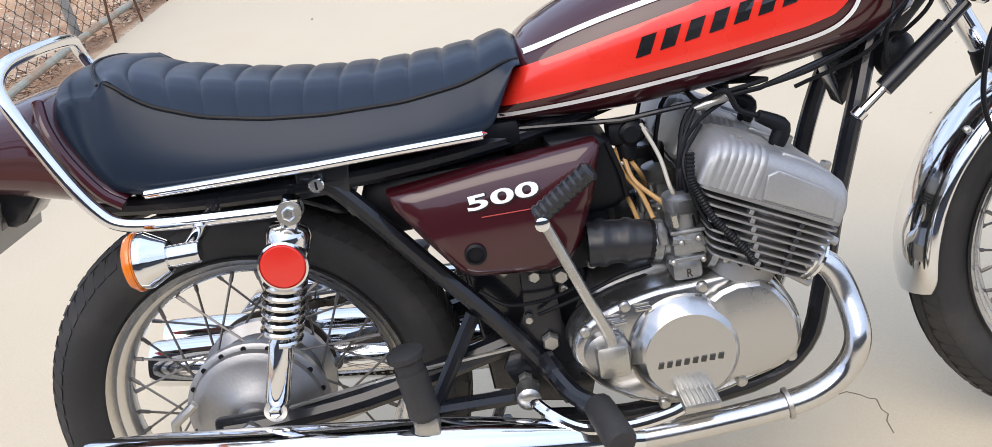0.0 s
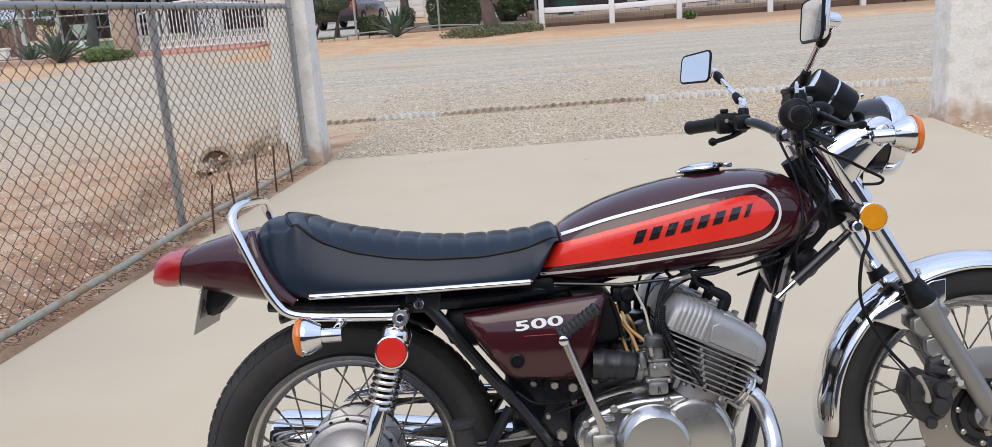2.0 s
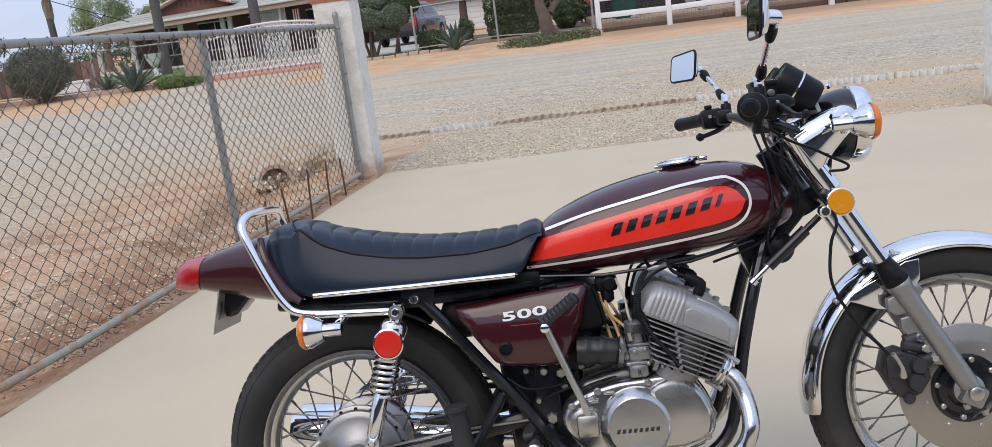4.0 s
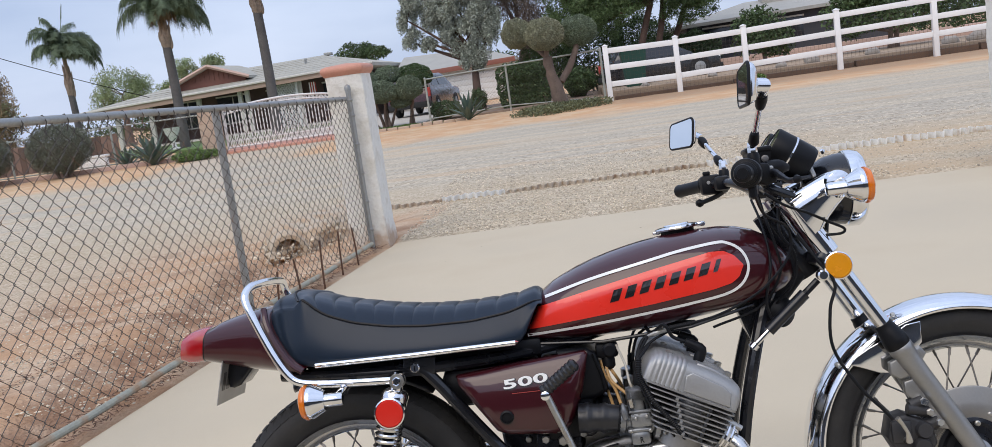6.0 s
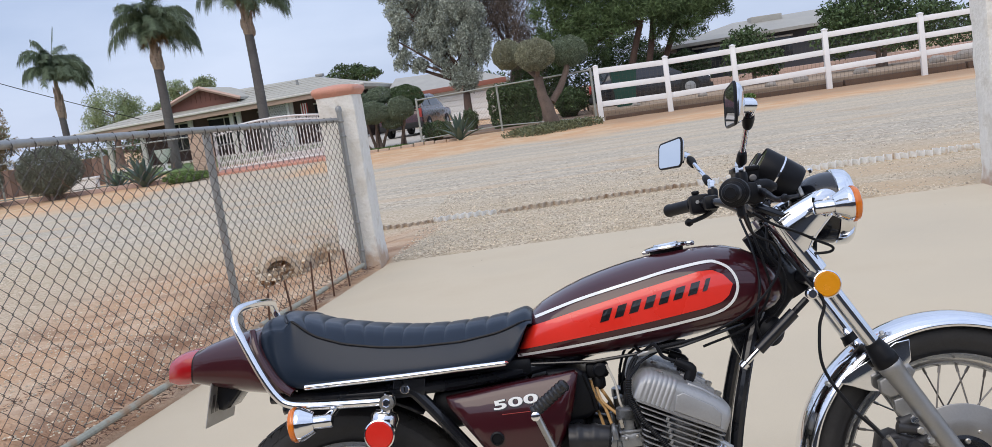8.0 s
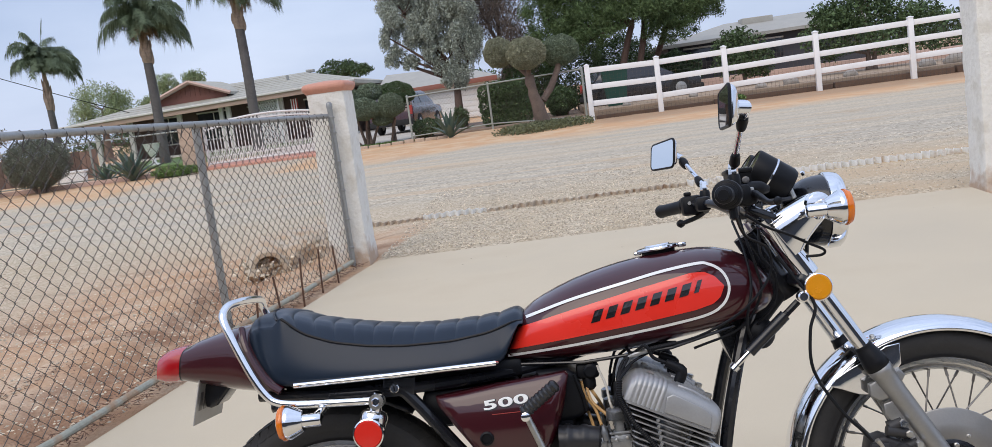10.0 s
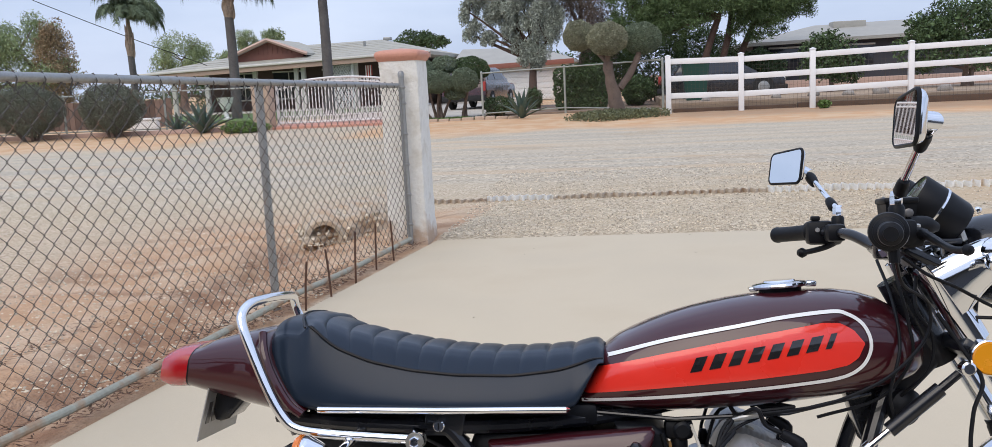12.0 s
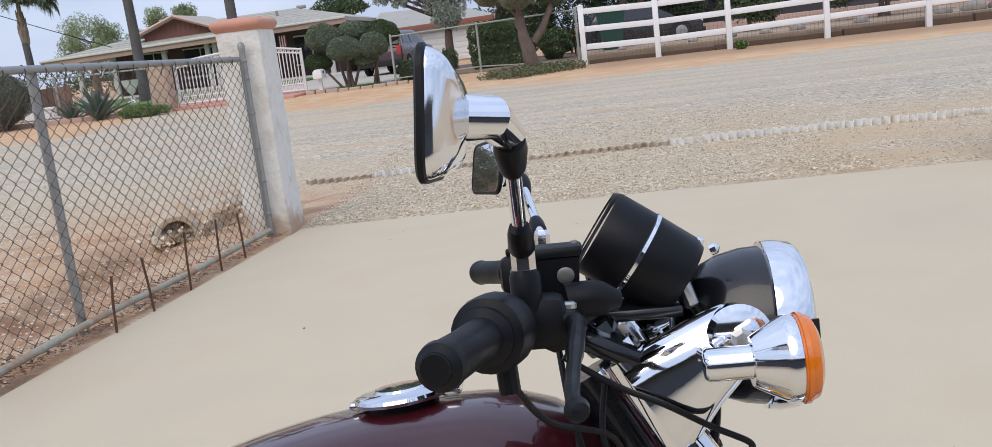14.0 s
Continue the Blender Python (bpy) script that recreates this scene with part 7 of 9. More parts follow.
def seat_ring(x):
    t, b, k, p = seat_at(x)
    half = [(0.130 * k * u, seat_top(x, u) - 0.004 * (u < 0.98)) for u in (0, 0.2, 0.4, 0.6, 0.75, 0.88, 0.96, 1.0)]
    lo = min(b, p - 0.008)
    for f, y in ((0.06, 0.1335), (0.18, 0.1385), (0.32, 0.1435), (0.48, 0.149), (0.64, 0.1535), (0.78, 0.156), (0.90, 0.1565), (0.97, 0.1545), (1.0, 0.148)):
        half.append((y * k, p - (p - lo) * f))
    half.append((0.0, lo))
    return [(x, -y, z) for y, z in half] + [(x, y, z) for y, z in reversed(half[1:-1])]


xs = sorted(set([round(-0.188 + 0.66 * i / 132, 4) for i in range(133)]))
seat = part("seat", Geo().loft([seat_ring(x) for x in xs]), VINYL, BIKE, "black vinyl seat with cross pleats", 80)
# each stuffed pleat is a low pillow between two stitched creases
CREASE = [-0.124 + 0.0489 * k for k in range(12)] + [0.468]


def crease_x(x, e):
    """Creases bow forward towards the sides, most at the back of the seat."""
    return x + 0.036 * e * e * max(0.0, 1 - (x + 0.124) / 0.30)


for a, b in zip(CREASE[:-1], CREASE[1:]):
    nx, ny = 14, 26
    vs, fs = [], []
    for i in range(nx + 1):
        u = i / nx
        lift = 0.0042 * (1 - abs(2 * u - 1) ** 5) - 0.0026
        for j in range(ny + 1):
            v = 2 * j / ny - 1
            e = abs(v)
            x = crease_x(a + (b - a) * u, e)
            k = seat_at(x)[2]
            z = seat_top(x, e) + lift * (1 - 0.75 * max(0, (e - 0.8) / 0.2)) + (0.0012 if e > 0.97 else 0)
            vs.append((x, v * 0.1305 * k, z))
    for i in range(nx):
        for j in range(ny):
            fs.append((i * (ny + 1) + j, (i + 1) * (ny + 1) + j, (i + 1) * (ny + 1) + j + 1, i * (ny + 1) + j + 1))
    part("pleat", Geo().add(vs, fs), VINYL, seat, "", 80)
for s in (-1, 1):
    pts = []
    for x in [-0.080 + i * 0.01375 for i in range(41)]:
        t, b, k, p = seat_at(x)
        pts.append((x, s * (0.1315 * k + 0.001), p - 0.001))
    part("seat_piping", Geo().tube(pts, 0.0031, 8), PIPING, seat, "raised piping round the pleats")
    tr = part("seat_trim", Geo().tube([(-0.060, s * 0.160, 0.7385), (-0.056, s * 0.163, 0.739), (0.17, s * 0.1655, 0.7375), (0.405, s * 0.160, 0.7385), (0.410, s * 0.156, 0.7385)], [0.003, 0.0066, 0.0066, 0.0066, 0.003], 12), CHROME, seat, "chrome trim strip along the seat edge")
part("cross_seam", Geo().tube([(crease_x(-0.124, abs(y) / 0.13), y, seat_top(crease_x(-0.124, abs(y) / 0.13), abs(y) / 0.13) + 0.0005) for y in [-0.124 + 0.0124 * k for k in range(21)]], 0.0022, 6), PIPING, seat)

# ---- tail ----
def tail_ring(x, t, b, w, n=32, e=3.3):
    zm, h = (t + b) / 2, (t - b) / 2
    return [(x + 0.02 * math.sin(2 * math.pi * k / n) * 0.6, w * math.copysign(abs(math.cos(2 * math.pi * k / n)) ** (2 / e), math.cos(2 * math.pi * k / n)), zm + h * math.copysign(abs(math.sin(2 * math.pi * k / n)) ** (2 / e), math.sin(2 * math.pi * k / n))) for k in range(n)]


tail = part("tail_cowl", Geo().loft([tail_ring(*r) for r in ((-0.092, 0.738, 0.722, 0.150), (-0.13, 0.782, 0.722, 0.147), (-0.165, 0.838, 0.725, 0.140), (-0.190, 0.876, 0.728, 0.133), (-0.215, 0.881, 0.732, 0.125), (-0.26, 0.874, 0.743, 0.113), (-0.31, 0.862, 0.756, 0.101), (-0.344, 0.851, 0.765, 0.092))]), MAROON, BIKE, "glossy maroon tail cowl", 60)
for s in (-1, 1):
    part("cowl_edge", Geo().tube(curve_pts([(-0.178, s * 0.118, 0.878), (-0.168, s * 0.140, 0.845), (-0.150, s * 0.149, 0.800), (-0.118, s * 0.155, 0.750), (-0.09, s * 0.157, 0.728)], 4), 0.008, 8), MAROON, tail)
lens = part("tail_lamp", Geo().loft([tail_ring(*r, e=3.2) for r in ((-0.346, 0.849, 0.768, 0.089), (-0.360, 0.850, 0.764, 0.090), (-0.386, 0.848, 0.764, 0.087), (-0.408, 0.840, 0.772, 0.078), (-0.414, 0.826, 0.784, 0.062))]), RED_LENS, BIKE, "red tail lamp lens", 45)
part("lamp_seam", Geo().loft([tail_ring(*r, e=3.2) for r in ((-0.3435, 0.8505, 0.7645, 0.0915), (-0.3475, 0.8505, 0.7645, 0.0915))]), BLACK_MATT, lens)
part("plate_bracket", Geo().prism([(-0.318, 0.768), (-0.240, 0.756), (-0.243, 0.742), (-0.282, 0.700), (-0.300, 0.694), (-0.312, 0.698)], -0.048, 0.034, 0.006), BLACK_PAINT, BIKE, "black licence plate bracket")
M_PLATE = Matrix.Translation((-0.316, 0, 0.716)) @ Euler((0, radians(14), 0)).to_matrix().to_4x4()
pl = part("licence_plate", Geo().rbox((-0.0015, -0.092, -0.055), (0.0015, 0.092, 0.055), 0.001, 1, M_PLATE), PLATE_METAL, BIKE, "plain metal licence plate")
for k in range(6):
    part("plate_bar", Geo().rbox((0.0015, -0.075 + k * 0.026, -0.022), (0.0025, -0.058 + k * 0.026, 0.022), 0.0004, 1, M_PLATE), SPOKE_STEEL, pl, "plain raised bar")
part("plate_bolt", Geo().lathe([(0.008, 0), (0.008, 0.006), (0.004, 0.009)], (-0.306, -0.072, 0.752), (-1, 0, 0.2), 8), CHROME, pl)

# ---- grab rail ----
half = [(0.128, -0.176, 0.688), (0.06, -0.174, 0.691), (-0.04, -0.172, 0.697), (-0.095, -0.172, 0.706), (-0.122, -0.171, 0.728), (-0.150, -0.169, 0.775), (-0.190, -0.160, 0.862), (-0.205, -0.154, 0.898), (-0.208, -0.144, 0.918), (-0.203, -0.118, 0.934), (-0.199, -0.06, 0.939)]
rail = curve_pts(half + [(-0.198, 0, 0.940)] + [(x, -y, z) for x, y, z in reversed(half)], 5)
gr = part("grab_rail", Geo().tube(rail, 0.0098, 12), CHROME, BIKE, "chromed tubular grab rail")
part("rail_lug", Geo().lathe([(0.005, -0.004), (0.0165, -0.004), (0.0165, 0.004), (0.005, 0.004)], (0.133, -0.186, 0.688), (0, 1, 0), 18, closed=True), CHROME, gr)
part("rail_bolt", Geo().lathe([(0.0095, 0), (0.0095, 0.006), (0.0075, 0.008)], (0.133, -0.190, 0.688), RIGHT, 6), CHROME, gr, "", 20)
lk = part("seat_lock", Geo().lathe([(0.011, 0), (0.011, 0.016), (0.009, 0.018), (0.001, 0.018)], (0.168, -0.13, 0.706), RIGHT, 18), CHROME, BIKE, "round chrome seat lock")
part("keyhole", Geo().box((0.1665, -0.1489, 0.700), (0.1695, -0.148, 0.712)), BLACK_MATT, lk)
part("lock_plate", Geo().prism([(0.135, 0.685), (0.21, 0.685), (0.215, 0.725), (0.14, 0.728)], -0.131, -0.120, 0.003), BLACK_PAINT, BIKE)


# ---- turn signals ----
def signal(name, c, fwd, root, label):
    c, f = Vector(c), Vector((fwd, 0, 0))
    b = part(name, Geo().lathe([(0.036, 0.0), (0.0375, -0.004), (0.0372, -0.011), (0.0355, -0.014), (0.0235, -0.036), (0.0215, -0.039), (0.0150, -0.0395), (0.0146, -0.041), (0.0146, -0.076), (0.0125, -0.079), (0.001, -0.080)], c, f, 32), CHROME, BIKE, label)
    part("lens", Geo().lathe([(0.0375, -0.001), (0.0375, 0.006), (0.035, 0.012), (0.027, 0.016), (0.001, 0.018)], c, f, 32), AMBER, b, "amber lens")
    part("lens_rim", Geo().lathe([(0.0376, 0.0005), (0.0392, 0.001), (0.0392, 0.005), (0.0376, 0.0055)], c, f, 32, closed=True), AMBER, b)
    a = c - f * 0.060
    r = Vector(root)
    part("stalk", Geo().tube([a, a.lerp(r, 0.5), r], [0.010, 0.010, 0.010], 12), CHROME, b, "short chrome stalk")


signal("rear_turn_signal", (-0.062, -0.230, 0.668), -1, (0.014, -0.120, 0.690), "chrome rear turn signal with an amber lens")
signal("rear_turn_signal", (-0.062, 0.230, 0.668), -1, (0.014, 0.120, 0.690), "chrome rear turn signal with an amber lens")
signal("front_turn_signal", (1.190, -0.200, 0.991), 1, (1.120, -0.110, 0.990), "chrome front turn signal with an amber lens")
signal("front_turn_signal", (1.190, 0.200, 0.991), 1, (1.120, 0.110, 0.990), "chrome front turn signal with an amber lens")

# ---- side covers ----
COVER = [(0.258, 0.676), (0.40, 0.690), (0.556, 0.701), (0.562, 0.694), (0.545, 0.625), (0.520, 0.560), (0.497, 0.528), (0.47, 0.522), (0.36, 0.532), (0.338, 0.543), (0.295, 0.605), (0.262, 0.655)]
RIM = [(p.x, p.z) for a, b in zip(COVER, COVER[1:] + COVER[:1]) for p in [Vector((a[0], 0, a[1])).lerp(Vector((b[0], 0, b[1])), u) for u in (0, 0.25, 0.5, 0.75)]]
for s in (-1, 1):
    rings = []
    cx, cz = 0.425, 0.622
    for off, k in ((0.118, 1.0), (0.138, 1.0), (0.1445, 0.992), (0.1480, 0.972), (0.1495, 0.94), (0.1500, 0.86), (0.1500, 0.74), (0.1500, 0.6), (0.1500, 0.45), (0.1500, 0.3), (0.1500, 0.15), (0.1500, 0.02)):
        ring = []
        for x, z in RIM:
            px, pz = cx + (x - cx) * k, cz + (z - cz) * k
            crown = max(0.0, 1 - ((pz - 0.600) / 0.100) ** 2) * 0.024 * min(1.0, (1 - k) * 9)
            ring.append((px, s * (off + crown), pz))
        rings.append(ring)
    sc = part("side_cover", Geo().loft(rings), MAROON, BIKE, "glossy maroon side cover", 50)
    part("cover_plug", Geo().lathe([(0.0155, -0.003), (0.0155, 0.004), (0.012, 0.006), (0.0115, 0.001), (0.001, 0.001)], (0.367, s * 0.1735, 0.577), (0, s, 0), 24), BLACK_MATT, sc, "round black rubber grommet")


def lettering(text, m, size, depth, mat, name, parent, label, wide, tall, bold):
    cu = bpy.data.curves.new(name, "FONT")
    cu.body, cu.size, cu.extrude, cu.bevel_depth, cu.align_x, cu.align_y = text, size, depth, depth * 0.3, "CENTER", "CENTER"
    cu.resolution_u, cu.bevel_resolution = 4, 1
    cu.space_character = 1.04
    cu.offset = size * bold
    ob = bpy.data.objects.new(name, cu)
    scene.collection.objects.link(ob)
    dg = bpy.context.evaluated_depsgraph_get()
    me = bpy.data.meshes.new_from_object(ob.evaluated_get(dg))
    bpy.data.objects.remove(ob)
    xs_ = [v.co.x for v in me.vertices]
    ys_ = [v.co.y for v in me.vertices]
    fit = Matrix.Diagonal((wide / (max(xs_) - min(xs_)), tall / (max(ys_) - min(ys_)), 1, 1))
    me.transform(m @ fit @ Matrix.Translation((-(max(xs_) + min(xs_)) / 2, -(max(ys_) + min(ys_)) / 2, 0)))
    me.name = name
    me.materials.clear()
    return part(name, me, mat, parent, label)


for o in list(BIKE.children):
    if o.name.startswith("side_cover"):
        cover = o
        break
BADGE = Matrix.Translation((0.4175, -0.1700, 0.6525)) @ Euler((radians(90 - 12), 0, 0)).to_matrix().to_4x4() @ Matrix.Rotation(radians(4.5), 4, "Z")
lettering("500", BADGE, 0.0270, 0.0010, WHITE_FILM, "number_badge", cover, "raised white 500 badge", 0.101, 0.0210, 0.016)
lettering("500", BADGE @ Matrix.Translation((0.0006, -0.0008, -0.0012)), 0.0270, 0.0006, BLACK_FILM, "badge_edge", cover, "black edge round the badge figures", 0.1032, 0.0234, 0.040)
part("badge_line", Geo().rbox((0.384, -0.1742, 0.6272), (0.452, -0.1710, 0.6284), 0.0004, 1), RED_CLOTH, cover, "thin red line of small lettering under the badge")

# ---- engine ----
UP = Vector((0.445, 0, 0.8955))
AX = Vector((0.8955, 0, -0.445))


def cyl_m(y):
    """Frame of one cylinder: x along its fins, z up its bore from the head joint."""
    o = Vector((0.7765, y, 0.588))
    return Matrix(((AX.x, 0, UP.x, o.x), (0, 1, 0, o.y), (AX.z, 0, UP.z, o.z), (0, 0, 0, 1)))


def rounded_plate(x0, x1, ly, r, z0, z1, m, n=4):
    pts = []
    for sx, sy, a0 in ((1, 1, 0), (-1, 1, 90), (-1, -1, 180), (1, -1, 270)):
        for k in range(n + 1):
            a = radians(a0 + 90 * k / n)
            pts.append(((x1 - r if sx > 0 else x0 + r) + r * math.cos(a), sy * (ly - r) + r * math.sin(a)))
    return Geo().loft([[m @ Vector((x, y, z0)) for x, y in pts], [m @ Vector((x, y, z1)) for x, y in pts]])


for y in (-0.152, 0.0, 0.152):
    m = cyl_m(y)
    cy = part("cylinder", Geo().lathe([(0.048, -0.125), (0.050, -0.10), (0.050, -0.004)], m @ Vector((0.012, 0, 0)), UP, 24), FIN_ALLOY, BIKE, "finned cast cylinder")
    for k in range(8):
        z = -0.0135 - k * 0.0112
        u = k / 7
        part("fin", rounded_plate(-0.100 + 0.042 * u, 0.098 - 0.020 * u * u, 0.070 - 0.004 * u, 0.016, z, z + 0.0030, m), FIN_ALLOY, cy, "", 30)
        # rubber blocks pressed between the fins
        for x in (-0.030 + 0.006 * k, 0.044):
            if k < 7:
                part("fin_damper", Geo().rbox((x - 0.0035, -0.0695, z - 0.0080), (x + 0.0035, -0.058, z - 0.0002), 0.001, 1, m), BOOT_RUBBER if x > 0.04 else FIN_ALLOY, cy)
    # head: flat-sided block, fluted behind and with a raised panel in front
    hd = []
    for k in range(84):
        x = -0.116 + 0.213 * k / 83
        e = max(0.0, (-0.104 - x) / 0.012, (x - 0.082) / 0.015)
        w = 0.0685 - 0.010 * (1 - math.sqrt(max(0.0, 1 - e * e)))
        zt = float(np.interp(x, (-0.116, -0.112, -0.104, -0.090, -0.050, 0.020, 0.060, 0.084, 0.093, 0.097), (0.036, 0.048, 0.058, 0.064, 0.068, 0.066, 0.060, 0.052, 0.045, 0.034)))
        if x < -0.034:
            rip = 0.0026 * abs(math.sin(math.pi * (x + 0.034) / 0.0104)) ** 0.6
            w, zt = w + rip, zt + 0.45 * rip
        side = [(w, 0.0), (w, zt - 0.024), (w - 0.003, zt - 0.015), (w - 0.012, zt - 0.005), (w - 0.028, zt)]
        hd.append([m @ Vector((x, -a, b)) for a, b in side] + [m @ Vector((x, a, b)) for a, b in reversed(side)])
    he = part("cylinder_head", Geo().loft(hd), HEAD_CAST, BIKE, "sand-cast alloy cylinder head", 38)
    part("raised_panel", Geo().prism([(-0.024, 0.003), (-0.030, 0.036), (-0.018, 0.0475), (0.052, 0.0415), (0.073, 0.032), (0.080, 0.003)], -0.0725, -0.055, 0.003, m), HEAD_CAST, he, "", 35)
    part("top_step", Geo().prism([(-0.018, 0.045), (-0.012, 0.069), (0.022, 0.068), (0.062, 0.0605), (0.070, 0.045)], -0.050, 0.050, 0.004, m), HEAD_CAST, he, "", 35)
    part("gasket_lip", rounded_plate(-0.112, 0.097, 0.0715, 0.016, -0.0045, 0.0005, m), FIN_ALLOY, he, "", 30)
    for x in (-0.075, 0.058):
        part("head_nut", Geo().lathe([(0.0085, 0.0), (0.0085, 0.009), (0.005, 0.011)], m @ Vector((x, -0.030, 0.060)), UP, 6), STEEL, he, "", 20)
    p0 = m @ Vector((-0.006, 0, 0.066))
    sp = part("spark_plug_cap", Geo().tube(curve_pts([p0, p0 + UP * 0.020, p0 + UP * 0.030 - AX * 0.006, p0 + UP * 0.033 - AX * 0.040], 3), [0.0105, 0.0125, 0.0125, 0.0125, 0.0125, 0.0125, 0.0120, 0.0110, 0.0100, 0.0085], 12), BLACK_MATT, BIKE, "black spark plug cap")
    part("plug_lead", Geo().tube(curve_pts([p0 + UP * 0.033 - AX * 0.040, p0 + UP * 0.034 - AX * 0.070, p0 + UP * 0.052 - AX * 0.096, (0.708, y * 0.75, 0.722), (0.69, y * 0.4, 0.755)], 6), 0.0040, 8), BLACK_MATT, sp, "black plug lead")

part("crankcase", Geo().prism([(0.50, 0.42), (0.53, 0.475), (0.62, 0.50), (0.70, 0.49), (0.80, 0.43), (0.825, 0.37), (0.79, 0.305), (0.68, 0.265), (0.56, 0.275), (0.50, 0.33)], -0.125, 0.15, 0.015), SATIN, BIKE, "cast alloy crankcase")
EC = [(0.477, 0.398), (0.483, 0.424), (0.502, 0.446), (0.545, 0.467), (0.606, 0.481), (0.660, 0.484), (0.711, 0.489), (0.745, 0.488), (0.769, 0.477), (0.791, 0.447), (0.807, 0.414), (0.813, 0.382), (0.808, 0.352), (0.785, 0.328), (0.735, 0.312), (0.68, 0.297), (0.62, 0.292), (0.57, 0.305), (0.535, 0.325), (0.508, 0.345), (0.488, 0.372)]
EC = [(p.x, p.z) for p in curve_pts([(x, 0, z) for x, z in EC], 3, True)]
rings = []
cx, cz = 0.65, 0.395
for off, k in ((-0.120, 1.0), (-0.170, 1.0), (-0.179, 0.985), (-0.184, 0.955), (-0.186, 0.90), (-0.187, 0.4)):
    rings.append([(cx + (x - cx) * k, off, cz + (z - cz) * k) for x, z in EC])
ec = part("engine_cover", Geo().loft(rings), BRUSHED, BIKE, "polished alloy engine side cover", 50)
part("cover_gasket", Geo().tube([(x, -0.122, z) for x, z in EC], 0.0035, 5, closed=True), BLACK_MATT, ec)
part("clutch_cover", Geo().lathe([(0.083, -0.012), (0.0825, 0.004), (0.080, 0.007), (0.066, 0.0245), (0.064, 0.0258), (0.001, 0.0265)], (0.640, -0.193, 0.387), RIGHT, 72), BRUSHED, ec, "round polished clutch cover", 22)
part("crank_boss", Geo().prism([(0.676, 0.462), (0.692, 0.473), (0.716, 0.480), (0.750, 0.478), (0.770, 0.464), (0.787, 0.440), (0.800, 0.410), (0.803, 0.380), (0.796, 0.356), (0.772, 0.340), (0.735, 0.330), (0.690, 0.330)], -0.210, -0.176, 0.014), BRUSHED, ec, "raised polished bulge", 20)
part("shaft_boss", Geo().lathe([(0.034, 0.0), (0.033, 0.012), (0.022, 0.018), (0.001, 0.019)], (0.527, -0.186, 0.400), RIGHT, 32), SATIN, ec)
for x, z in ((0.500, 0.437), (0.560, 0.466), (0.672, 0.4755), (0.798, 0.400), (0.79, 0.345), (0.60, 0.302), (0.715, 0.317)):
    part("cover_screw", Geo().lathe([(0.0085, 0), (0.0085, 0.006), (0.006, 0.009), (0.001, 0.0095)], (x, -0.185, z), RIGHT, 14), STEEL, ec)
for k in range(8):
    x0 = 0.592 + k * 0.0122
    part("mark_shape", Geo().prism([(x0, 0.376 + k * 0.0002), (x0 + 0.007, 0.376), (x0 + 0.0095, 0.385), (x0 + 0.0025, 0.385)], -0.2210, -0.2192), BLACK_FILM, ec, "plain small black shape on the cover", 0)
for sx_, sz_ in ((0.535, 0.428), (0.548, 0.447), (0.585, 0.462)):
    part("casting_rib", Geo().rbox((sx_ - 0.012, -0.2005, sz_ - 0.003), (sx_ + 0.012, -0.194, sz_ + 0.003), 0.002), BRUSHED, ec)
part("oil_window", Geo().rbox((0.527, -0.196, 0.440), (0.553, -0.186, 0.455), 0.004), SATIN, ec)

# dark inner frame and battery box between the wheel and the engine
ib = part("battery_box", Geo().prism([(0.352, 0.300), (0.490, 0.270), (0.520, 0.420), (0.535, 0.575), (0.330, 0.600), (0.345, 0.440)], -0.062, 0.062, 0.010), BLACK_PAINT, BIKE, "black battery box inside the frame", 40)
for x, z in ((0.40, 0.50), (0.47, 0.53), (0.44, 0.40), (0.485, 0.455)):
    part("box_bolt", Geo().lathe([(0.008, 0), (0.008, 0.008), (0.005, 0.010)], (x, -0.062, z), RIGHT, 8), STEEL, ib)

# kick starter
kk = part("kick_starter", Geo().tube(curve_pts([(0.535, -0.205, 0.392), (0.531, -0.214, 0.436), (0.506, -0.222, 0.508), (0.469, -0.225, 0.612), (0.461, -0.225, 0.633)], 4), [0.0078] * 17, 10), STEEL, BIKE, "plated kick starter lever")
part("kick_knuckle", Geo().rbox((0.508, -0.222, 0.372), (0.556, -0.186, 0.424), 0.009, m=None), STEEL, kk)
d = Vector((0.072, -0.012, 0.052)).normalized()
prof = [(0.008, 0.0), (0.0145, 0.004)]
for k in range(8):
    prof += [(0.0150, 0.008 + k * 0.0105), (0.0128, 0.0115 + k * 0.0105)]
prof += [(0.0150, 0.094), (0.010, 0.099)]
part("kick_rubber", Geo().lathe(prof, (0.456, -0.226, 0.632), d, 14), BOOT_RUBBER, kk, "ribbed rubber foot piece")
part("kick_bolt", Geo().lathe([(0.010, 0), (0.010, 0.008), (0.006, 0.01)], (0.462, -0.236, 0.627), RIGHT, 12), CHROME, kk)


